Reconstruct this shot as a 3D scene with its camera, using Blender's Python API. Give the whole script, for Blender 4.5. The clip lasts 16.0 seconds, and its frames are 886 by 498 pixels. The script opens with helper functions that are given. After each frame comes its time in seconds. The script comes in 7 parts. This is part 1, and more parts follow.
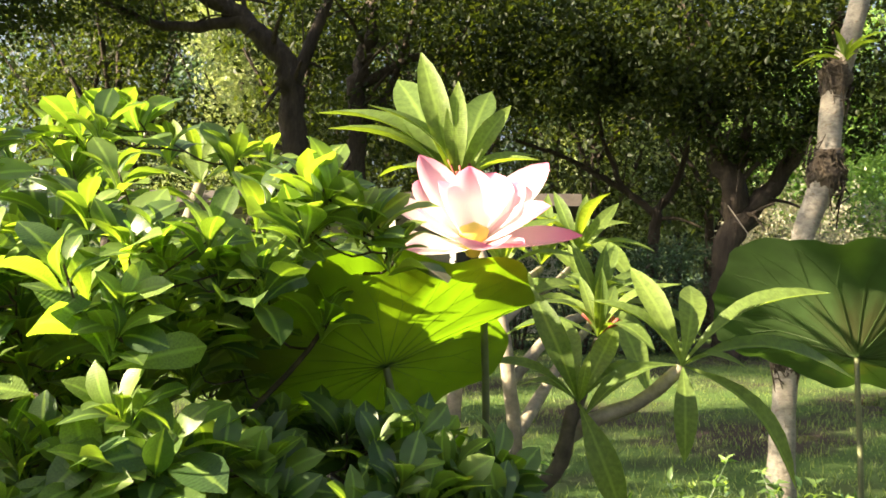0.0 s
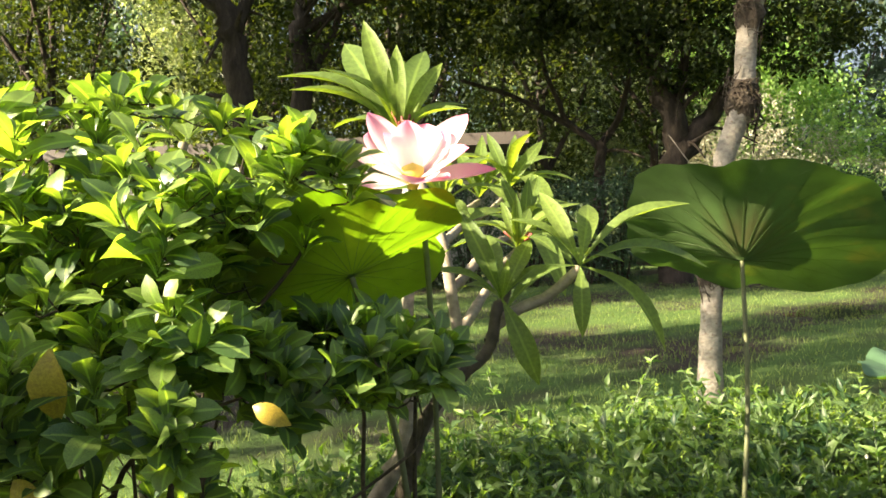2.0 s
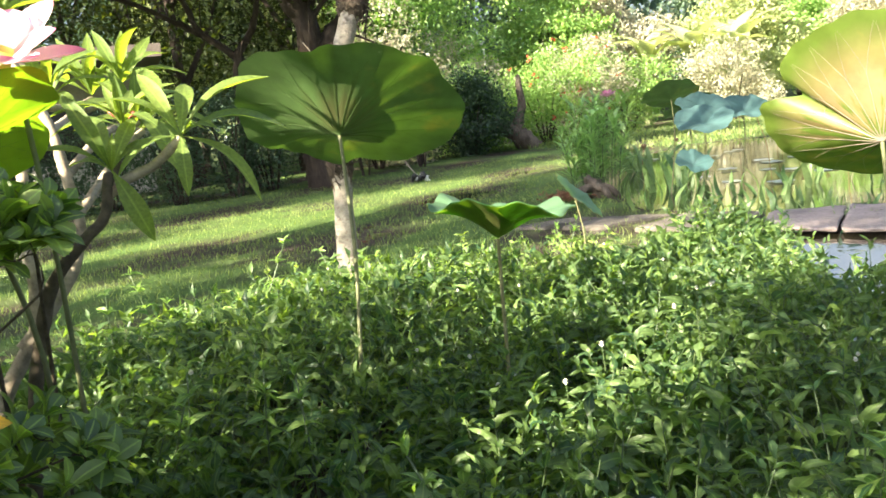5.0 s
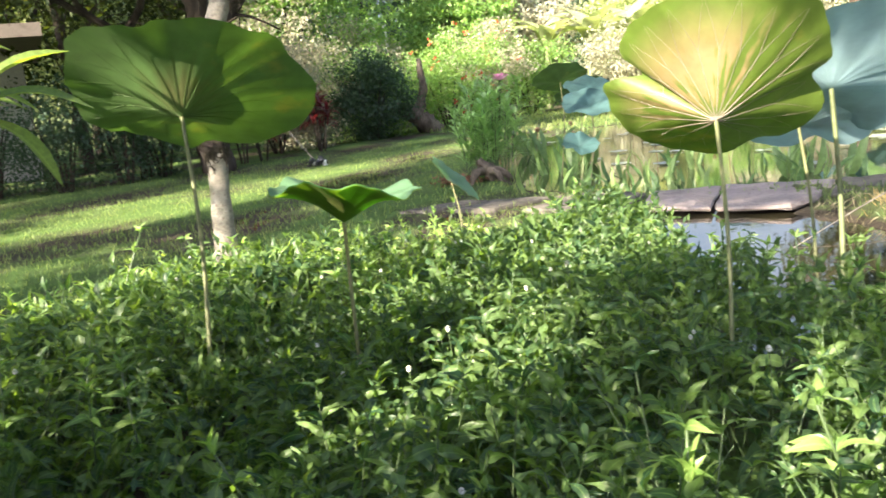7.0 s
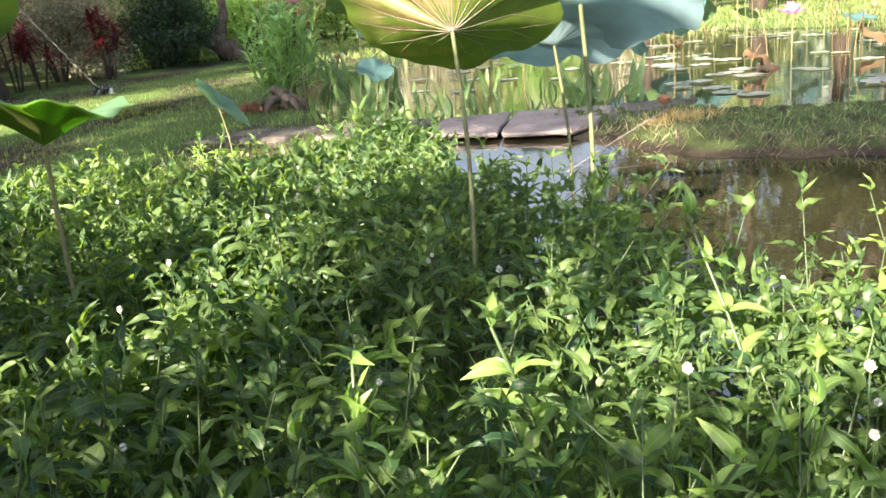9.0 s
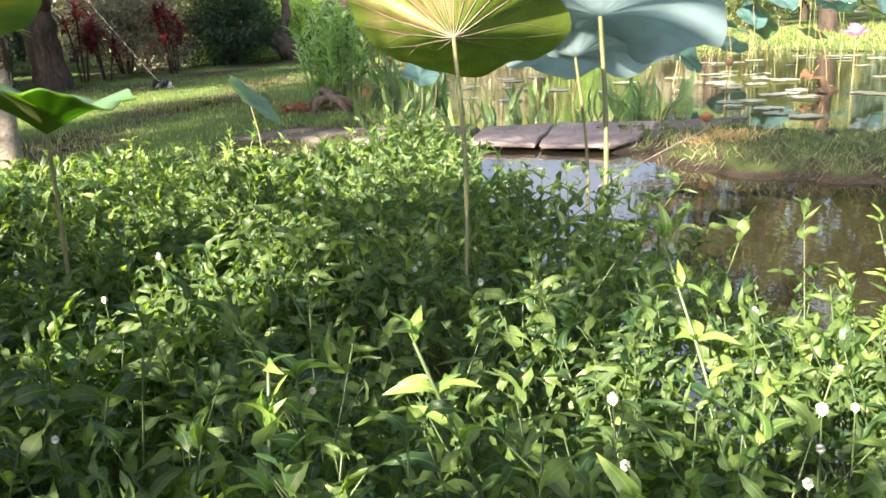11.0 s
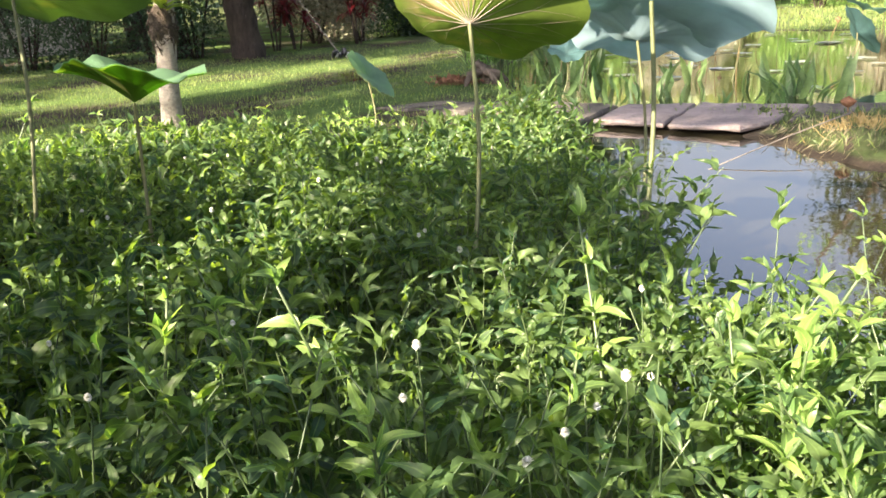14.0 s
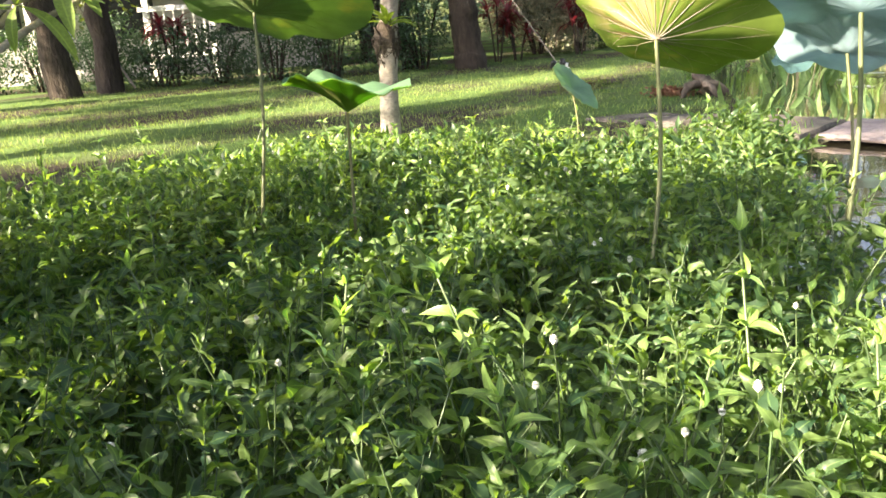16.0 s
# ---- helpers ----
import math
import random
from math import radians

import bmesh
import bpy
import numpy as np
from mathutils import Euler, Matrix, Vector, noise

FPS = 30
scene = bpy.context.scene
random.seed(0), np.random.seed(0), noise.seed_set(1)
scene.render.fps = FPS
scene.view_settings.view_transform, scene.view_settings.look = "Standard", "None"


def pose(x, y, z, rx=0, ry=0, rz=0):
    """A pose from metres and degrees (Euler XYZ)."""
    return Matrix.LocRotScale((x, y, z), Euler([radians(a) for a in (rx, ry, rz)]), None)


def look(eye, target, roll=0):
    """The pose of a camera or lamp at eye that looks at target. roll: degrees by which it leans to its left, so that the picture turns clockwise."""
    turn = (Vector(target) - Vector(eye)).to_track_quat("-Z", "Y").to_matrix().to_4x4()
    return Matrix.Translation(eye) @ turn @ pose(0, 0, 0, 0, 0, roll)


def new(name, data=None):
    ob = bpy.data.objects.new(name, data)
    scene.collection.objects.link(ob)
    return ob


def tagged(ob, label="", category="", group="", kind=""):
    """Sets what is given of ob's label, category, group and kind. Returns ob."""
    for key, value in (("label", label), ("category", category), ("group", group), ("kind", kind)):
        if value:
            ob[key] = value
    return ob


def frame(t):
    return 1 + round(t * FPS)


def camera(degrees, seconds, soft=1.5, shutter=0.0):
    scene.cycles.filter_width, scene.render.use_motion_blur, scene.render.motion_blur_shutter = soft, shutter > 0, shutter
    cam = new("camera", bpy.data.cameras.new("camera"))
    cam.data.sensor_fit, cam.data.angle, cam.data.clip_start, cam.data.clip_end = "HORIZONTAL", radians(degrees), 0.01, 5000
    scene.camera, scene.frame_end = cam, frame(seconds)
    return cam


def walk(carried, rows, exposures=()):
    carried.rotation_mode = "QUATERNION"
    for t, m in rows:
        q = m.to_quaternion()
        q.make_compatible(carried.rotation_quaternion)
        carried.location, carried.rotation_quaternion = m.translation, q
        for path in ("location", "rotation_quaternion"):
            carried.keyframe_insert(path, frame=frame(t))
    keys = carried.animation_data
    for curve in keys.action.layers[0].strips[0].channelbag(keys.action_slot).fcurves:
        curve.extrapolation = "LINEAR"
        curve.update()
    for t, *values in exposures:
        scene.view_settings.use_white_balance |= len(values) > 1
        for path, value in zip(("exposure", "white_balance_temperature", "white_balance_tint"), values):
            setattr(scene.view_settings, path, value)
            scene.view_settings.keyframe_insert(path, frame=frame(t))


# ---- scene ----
cam = camera(56.2, 16.0, 1.6, 0.25)
PATH = [
    (0, (0.11, 0.021, 0.965), (-0.115, 2.006, 1.065), 1.3),
    (0.5, (0.085, -0.039, 0.95), (-0.053, 1.956, 1.004), 1.1),
    (1, (0.093, -0.099, 0.943), (-0.04, 1.896, 0.947), -0.3),
    (1.5, (0.125, -0.183, 0.94), (-0.022, 1.811, 0.924), -1.7),
    (2, (0.148, -0.251, 0.94), (0.032, 1.745, 0.901), -1.9),
    (2.5, (0.137, -0.319, 0.926), (0.127, 1.679, 0.838), -1.4),
    (3, (0.12, -0.395, 0.91), (0.219, 1.598, 0.782), -2.1),
    (3.5, (0.135, -0.444, 0.89), (0.312, 1.54, 0.714), -4.8),
    (4, (0.177, -0.493, 0.861), (0.489, 1.469, 0.63), -5.6),
    (4.5, (0.201, -0.511, 0.856), (0.719, 1.401, 0.582), -6.0),
    (4.7, (0.2, -0.515, 0.856), (0.788, 1.376, 0.572), -6.1),
    (6.8, (0.332, -0.514, 0.835), (1.136, 1.283, 0.481), -6.3),
    (7, (0.361, -0.52, 0.83), (1.211, 1.254, 0.471), -6.2),
    (7.5, (0.448, -0.503, 0.799), (1.474, 1.163, 0.385), -6.0),
    (8, (0.498, -0.488, 0.77), (1.656, 1.062, 0.262), -5.3),
    (8.2, (0.523, -0.481, 0.763), (1.72, 1.027, 0.221), -4.9),
    (10.3, (0.647, -0.557, 0.772), (1.758, 1.013, 0.222), -4.6),
    (10.5, (0.672, -0.547, 0.751), (1.786, 1.027, 0.219), -3.5),
    (11, (0.692, -0.558, 0.755), (1.772, 1.039, 0.222), -2.9),
    (11.5, (0.744, -0.624, 0.755), (1.722, 1.034, 0.213), -4.1),
    (12, (0.787, -0.671, 0.766), (1.709, 1.017, 0.217), -3.9),
    (12.5, (0.848, -0.71, 0.757), (1.688, 1.019, 0.204), -3.2),
    (13, (0.892, -0.766, 0.772), (1.673, 0.991, 0.222), -3.3),
    (13.5, (0.93, -0.854, 0.772), (1.661, 0.921, 0.21), -2.8),
    (14, (0.941, -0.863, 0.77), (1.627, 0.926, 0.196), -2.8),
    (14.5, (0.953, -0.901, 0.771), (1.526, 0.927, 0.197), -1.9),
    (15, (0.968, -0.974, 0.78), (1.336, 0.907, 0.207), -1.2),
    (15.5, (0.979, -0.978, 0.783), (1.228, 0.927, 0.229), -2.7),
    (16, (0.992, -0.977, 0.783), (1.188, 0.943, 0.259), -3.8),
]
walk(cam, [(t, look(eye, target, roll)) for t, eye, target, roll in PATH], [(0.0, 2.56, 6430, 9), (1.5, 2.53, 6380, 9), (3.0, 2.94, 6300, 9), (4.5, 3.06, 6030, 9), (7.0, 2.98, 5800, 11), (8.0, 2.88, 5820, 12), (11.0, 2.93, 6030, 17), (13.0, 2.90, 6050, 17), (15.0, 2.86, 6130, 16), (15.5, 3.22, 6200, 14)])


# ---- light ----
SUN = Vector((-0.92, -0.39, 0.0)).normalized() * math.cos(radians(28)) + Vector((0, 0, math.sin(radians(28))))
sun = new("sun", bpy.data.lights.new("sun", "SUN"))
sun.data.energy, sun.data.angle, sun.data.color = 5.0, radians(0.6), (1.0, 0.82, 0.54)
sun.matrix_world = look((0, 0, 30), Vector((0, 0, 30)) - SUN)
world = bpy.data.worlds.new("sky")
scene.world = world
world.use_nodes = True
sky = world.node_tree.nodes.new("ShaderNodeTexSky")
sky.sky_type, sky.sun_disc = "NISHITA", False
sky.sun_elevation, sky.sun_rotation = radians(28), math.atan2(SUN.x, SUN.y)
sky.air_density, sky.dust_density, sky.ozone_density = 0.9, 6.5, 1.0
haze = world.node_tree.nodes.new("ShaderNodeHueSaturation")
haze.inputs["Saturation"].default_value = 0.62
haze.inputs["Value"].default_value = 1.08
world.node_tree.links.new(sky.outputs[0], haze.inputs["Color"])
world.node_tree.links.new(haze.outputs[0], world.node_tree.nodes["Background"].inputs[0])
world.node_tree.nodes["Background"].inputs[1].default_value = 0.046


# ---- materials ----
def nodes_of(name):
    m = bpy.data.materials.new(name)
    m.use_nodes = True
    nt = m.node_tree
    return m, nt, nt.nodes["Principled BSDF"], nt.nodes["Material Output"]


def add(nt, kind, **values):
    n = nt.nodes.new(kind)
    for k, v in values.items():
        n.inputs[k].default_value = v
    return n


def ramp_mix(nt, fac, a, b):
    n = nt.nodes.new("ShaderNodeMix")
    n.data_type = "RGBA"
    n.inputs[6].default_value, n.inputs[7].default_value = (*a, 1), (*b, 1)
    nt.links.new(fac, n.inputs[0])
    return n


def tint(nt, col, fac_socket, low, high):
    """col times a grey between low and high."""
    mr = add(nt, "ShaderNodeMapRange", **{"From Min": 0.3, "From Max": 0.7, "To Min": low, "To Max": high})
    nt.links.new(fac_socket, mr.inputs[0])
    v = nt.nodes.new("ShaderNodeVectorMath")
    v.operation = "SCALE"
    nt.links.new(col, v.inputs[0])
    nt.links.new(mr.outputs[0], v.inputs["Scale"])
    return v.outputs[0]


def noise_of(nt, scale, detail=3.0, coord="Object", rough=0.55):
    tc = nt.nodes.new("ShaderNodeTexCoord")
    n = add(nt, "ShaderNodeTexNoise", Scale=scale, Detail=detail, Roughness=rough)
    nt.links.new(tc.outputs[coord], n.inputs["Vector"])
    return n.outputs["Fac"]


def bump_of(nt, bsdf, height, strength=0.3, distance=0.01):
    b = add(nt, "ShaderNodeBump", Strength=strength, Distance=distance)
    nt.links.new(height, b.inputs["Height"])
    nt.links.new(b.outputs[0], bsdf.inputs["Normal"])
    return b


def foliage(name, dark, light, glow=(1.7, 1.9, 0.75), share=0.42, rough=0.42, gloss=0.5, grain=30.0, by_object=False, ribs=0.0, ageing=0.0, midrib=0.0):
    """Leaf: varied green, partly seen through against the light."""
    m, nt, bsdf, out = nodes_of(name)
    if dark[1] > dark[0]:
        dark, light = [(c[0] * 1.15, c[1], c[2] * 1.9) for c in (dark, light)]
    if by_object:
        rnd = nt.nodes.new("ShaderNodeObjectInfo").outputs["Random"]
    else:
        rnd = nt.nodes.new("ShaderNodeNewGeometry").outputs["Random Per Island"]
    col = ramp_mix(nt, rnd, dark, light).outputs[2]
    n = noise_of(nt, grain)
    col = tint(nt, col, n, 0.78, 1.22)
    if ageing:
        spots = add(nt, "ShaderNodeMapRange", **{"From Min": 0.50 if ageing > 0.65 else 0.62, "From Max": 0.72, "To Min": 0.0, "To Max": ageing})
        nt.links.new(noise_of(nt, grain * 0.45, 4.0), spots.inputs[0])
        mx = ramp_mix(nt, spots.outputs[0], dark, (0.30, 0.22, 0.05))
        nt.links.new(col, mx.inputs[6])
        col = mx.outputs[2]
    if midrib:
        sp = nt.nodes.new("ShaderNodeSeparateXYZ")
        nt.links.new(nt.nodes.new("ShaderNodeTexCoord").outputs["UV"], sp.inputs[0])
        off = nt.nodes.new("ShaderNodeMath")
        off.operation = "SUBTRACT"
        off.inputs[1].default_value = 0.5
        nt.links.new(sp.outputs["Y"], off.inputs[0])
        side = nt.nodes.new("ShaderNodeMath")
        side.operation = "ABSOLUTE"
        nt.links.new(off.outputs[0], side.inputs[0])
        line = add(nt, "ShaderNodeMapRange", **{"From Min": 0.09, "From Max": 0.02, "To Min": 0.0, "To Max": midrib})
        nt.links.new(side.outputs[0], line.inputs[0])
        mx = ramp_mix(nt, line.outputs[0], dark, tuple(min(1.0, c * 1.9) for c in light))
        nt.links.new(col, mx.inputs[6])
        col = mx.outputs[2]
    nt.links.new(col, bsdf.inputs["Base Color"])
    bsdf.inputs["Roughness"].default_value = rough
    bsdf.inputs["Specular IOR Level"].default_value = gloss
    if ribs:
        uv = nt.nodes.new("ShaderNodeTexCoord")
        w = add(nt, "ShaderNodeTexWave", Scale=ribs, Distortion=0.6, Detail=1.0)
        w.bands_direction = "X"
        nt.links.new(uv.outputs["UV"], w.inputs["Vector"])
        bump_of(nt, bsdf, w.outputs["Fac"], 0.18, 0.002)
    tr = nt.nodes.new("ShaderNodeBsdfTranslucent")
    sc = nt.nodes.new("ShaderNodeVectorMath")
    sc.operation = "MULTIPLY"
    sc.inputs[1].default_value = glow
    nt.links.new(col, sc.inputs[0])
    nt.links.new(sc.outputs[0], tr.inputs["Color"])
    mix = nt.nodes.new("ShaderNodeMixShader")
    mix.inputs[0].default_value = share
    nt.links.new(bsdf.outputs[0], mix.inputs[1])
    nt.links.new(tr.outputs[0], mix.inputs[2])
    nt.links.new(mix.outputs[0], out.inputs["Surface"])
    return m


def rough_stuff(name, a, b, scale=6.0, rough=0.85, bump=0.5, fine=40.0, distance=0.02, c=None, stretch=None, spec=0.3):
    """Bark, earth, stone: two colours in large patches, a grain, relief."""
    m, nt, bsdf, out = nodes_of(name)
    tc = nt.nodes.new("ShaderNodeTexCoord")
    mp = nt.nodes.new("ShaderNodeMapping")
    mp.inputs["Scale"].default_value = stretch or (1, 1, 1)
    nt.links.new(tc.outputs["Object"], mp.inputs[0])
    big = add(nt, "ShaderNodeTexNoise", Scale=scale, Detail=5.0, Roughness=0.6)
    small = add(nt, "ShaderNodeTexNoise", Scale=fine, Detail=6.0, Roughness=0.65)
    for n in (big, small):
        nt.links.new(mp.outputs[0], n.inputs["Vector"])
    mr = add(nt, "ShaderNodeMapRange", **{"From Min": 0.35, "From Max": 0.65})
    nt.links.new(big.outputs["Fac"], mr.inputs[0])
    col = ramp_mix(nt, mr.outputs[0], a, b).outputs[2]
    if c:
        m2 = add(nt, "ShaderNodeMapRange", **{"From Min": 0.56, "From Max": 0.66})
        nt.links.new(small.outputs["Fac"], m2.inputs[0])
        mx = ramp_mix(nt, m2.outputs[0], a, c)
        nt.links.new(col, mx.inputs[6])
        col = mx.outputs[2]
    col = tint(nt, col, small.outputs["Fac"], 0.6, 1.35)
    nt.links.new(col, bsdf.inputs["Base Color"])
    bsdf.inputs["Roughness"].default_value = rough
    bsdf.inputs["Specular IOR Level"].default_value = spec
    bump_of(nt, bsdf, small.outputs["Fac"], bump, distance)
    return m


def petal_mat(name, base, tip, share=0.45):
    m, nt, bsdf, out = nodes_of(name)
    tc = nt.nodes.new("ShaderNodeTexCoord")
    sp = nt.nodes.new("ShaderNodeSeparateXYZ")
    nt.links.new(tc.outputs["UV"], sp.inputs[0])
    mr = add(nt, "ShaderNodeMapRange", **{"From Min": 0.52, "From Max": 1.05})
    nt.links.new(sp.outputs["X"], mr.inputs[0])
    col = ramp_mix(nt, mr.outputs[0], base, tip).outputs[2]
    w = add(nt, "ShaderNodeTexWave", Scale=9.0, Distortion=1.5, Detail=2.0)
    w.bands_direction = "Y"
    nt.links.new(tc.outputs["UV"], w.inputs["Vector"])
    col = tint(nt, col, w.outputs["Fac"], 0.95, 1.03)
    nt.links.new(col, bsdf.inputs["Base Color"])
    bsdf.inputs["Roughness"].default_value = 0.5
    bump_of(nt, bsdf, w.outputs["Fac"], 0.15, 0.002)
    tr = nt.nodes.new("ShaderNodeBsdfTranslucent")
    nt.links.new(col, tr.inputs["Color"])
    mix = nt.nodes.new("ShaderNodeMixShader")
    mix.inputs[0].default_value = share
    nt.links.new(bsdf.outputs[0], mix.inputs[1])
    nt.links.new(tr.outputs[0], mix.inputs[2])
    nt.links.new(mix.outputs[0], out.inputs["Surface"])
    return m


def plain(name, col, rough=0.6, metal=0.0, grain=20.0):
    m, nt, bsdf, out = nodes_of(name)
    rgb = nt.nodes.new("ShaderNodeRGB")
    rgb.outputs[0].default_value = (*col, 1)
    c = tint(nt, rgb.outputs[0], noise_of(nt, grain, 4.0), 0.85, 1.12)
    nt.links.new(c, bsdf.inputs["Base Color"])
    bsdf.inputs["Roughness"].default_value, bsdf.inputs["Metallic"].default_value = rough, metal
    return m


def ground_mat():
    """Short turf on the level, trodden earth in worn patches, wet mud low down by the water."""
    m, nt, bsdf, out = nodes_of("turf_and_mud")
    geo = nt.nodes.new("ShaderNodeNewGeometry")
    sep = nt.nodes.new("ShaderNodeSeparateXYZ")
    nt.links.new(geo.outputs["Position"], sep.inputs[0])
    turf = ramp_mix(nt, noise_of(nt, 1.1, 5.0), (0.050, 0.105, 0.020), (0.105, 0.165, 0.040)).outputs[2]
    turf = tint(nt, turf, noise_of(nt, 45.0, 6.0, rough=0.7), 0.5, 1.5)
    earth = tint(nt, ramp_mix(nt, noise_of(nt, 14.0, 6.0), (0.024, 0.019, 0.014), (0.070, 0.055, 0.040)).outputs[2], noise_of(nt, 70.0, 5.0), 0.5, 1.4)
    worn = add(nt, "ShaderNodeMapRange", **{"From Min": 0.60, "From Max": 0.70, "To Max": 0.75})
    nt.links.new(noise_of(nt, 0.9, 6.0, rough=0.65), worn.inputs[0])
    a = ramp_mix(nt, worn.outputs[0], (0, 0, 0), (0, 0, 0))
    nt.links.new(turf, a.inputs[6])
    nt.links.new(earth, a.inputs[7])
    edge = add(nt, "ShaderNodeMapRange", **{"From Min": 0.006, "From Max": -0.012})
    nt.links.new(sep.outputs["Z"], edge.inputs[0])
    b = ramp_mix(nt, edge.outputs[0], (0, 0, 0), (0, 0, 0))
    straw = ramp_mix(nt, noise_of(nt, 9.0, 6.0), (0.048, 0.066, 0.022), (0.090, 0.098, 0.040)).outputs[2]
    high = add(nt, "ShaderNodeMapRange", **{"From Min": 0.006, "From Max": 0.034, "To Max": 0.85})
    nt.links.new(sep.outputs["Z"], high.inputs[0])
    c = ramp_mix(nt, high.outputs[0], (0, 0, 0), (0, 0, 0))
    nt.links.new(a.outputs[2], c.inputs[6])
    nt.links.new(straw, c.inputs[7])
    nt.links.new(c.outputs[2], b.inputs[6])
    nt.links.new(earth, b.inputs[7])
    slope = nt.nodes.new("ShaderNodeSeparateXYZ")
    nt.links.new(geo.outputs["True Normal"], slope.inputs[0])
    steep = add(nt, "ShaderNodeMapRange", **{"From Min": 0.93, "From Max": 0.80})
    nt.links.new(slope.outputs["Z"], steep.inputs[0])
    e = ramp_mix(nt, steep.outputs[0], (0, 0, 0), (0, 0, 0))
    nt.links.new(b.outputs[2], e.inputs[6])
    nt.links.new(earth, e.inputs[7])
    face = None
    for axis, lo, hi in (("Z", 0.026, 0.004), ("X", 3.25, 3.45), ("Y", 4.0, 3.7)):
        mr = add(nt, "ShaderNodeMapRange", **{"From Min": lo, "From Max": hi})
        nt.links.new(sep.outputs[axis], mr.inputs[0])
        if face is None:
            face = mr.outputs[0]
        else:
            mul = nt.nodes.new("ShaderNodeMath")
            mul.operation = "MULTIPLY"
            nt.links.new(face, mul.inputs[0])
            nt.links.new(mr.outputs[0], mul.inputs[1])
            face = mul.outputs[0]
    g = ramp_mix(nt, face, (0, 0, 0), (0, 0, 0))
    nt.links.new(e.outputs[2], g.inputs[6])
    nt.links.new(earth, g.inputs[7])
    nt.links.new(g.outputs[2], bsdf.inputs["Base Color"])
    bsdf.inputs["Roughness"].default_value = 0.9
    bsdf.inputs["Specular IOR Level"].default_value = 0.2
    bump_of(nt, bsdf, noise_of(nt, 60.0, 6.0, rough=0.7), 0.7, 0.03)
    return m


def water_mat():
    m, nt, bsdf, out = nodes_of("pond_water")
    col = ramp_mix(nt, noise_of(nt, 0.6, 3.0), (0.016, 0.017, 0.010), (0.032, 0.027, 0.016)).outputs[2]
    nt.links.new(col, bsdf.inputs["Base Color"])
    bsdf.inputs["Roughness"].default_value = 0.025
    bsdf.inputs["IOR"].default_value = 1.9
    bsdf.inputs["Specular IOR Level"].default_value = 1.0
    bump_of(nt, bsdf, noise_of(nt, 7.0, 3.0), 0.04, 0.02)
    return m


def stained_leaf():
    """Green lotus leaf seen from below, with a brown streaky stain round its stalk."""
    m = foliage("lotus_leaf_stained", (0.046, 0.100, 0.016), (0.058, 0.118, 0.020), glow=(1.5, 1.7, 0.5), share=0.24, rough=0.55, grain=14, by_object=True, ageing=0.25)
    nt = m.node_tree
    bsdf = nt.nodes["Principled BSDF"]
    green = bsdf.inputs["Base Color"].links[0].from_socket
    tc = nt.nodes.new("ShaderNodeTexCoord")
    stretch = add(nt, "ShaderNodeMapping", Scale=(2.0, 40.0, 1.0))
    nt.links.new(tc.outputs["UV"], stretch.inputs["Vector"])
    streak = add(nt, "ShaderNodeTexNoise", Scale=1.0, Detail=4.0, Roughness=0.6)
    nt.links.new(stretch.outputs[0], streak.inputs["Vector"])
    wob = add(nt, "ShaderNodeMapRange", **{"From Min": 0.3, "From Max": 0.7, "To Min": -0.05, "To Max": 0.07})
    nt.links.new(streak.outputs["Fac"], wob.inputs[0])
    away = nt.nodes.new("ShaderNodeVectorMath")
    away.operation = "DISTANCE"
    away.inputs[1].default_value = (0.01, -0.055, 0.0)
    nt.links.new(tc.outputs["Object"], away.inputs[0])
    both = nt.nodes.new("ShaderNodeMath")
    both.operation = "ADD"
    nt.links.new(away.outputs["Value"], both.inputs[0])
    nt.links.new(wob.outputs[0], both.inputs[1])
    fade = add(nt, "ShaderNodeMapRange", **{"From Min": 0.15, "From Max": 0.05, "To Max": 0.75})
    nt.links.new(both.outputs[0], fade.inputs[0])
    mx = ramp_mix(nt, fade.outputs[0], (0, 0, 0), (0.060, 0.052, 0.020))
    nt.links.new(green, mx.inputs[6])
    nt.links.new(mx.outputs[2], bsdf.inputs["Base Color"])
    return m


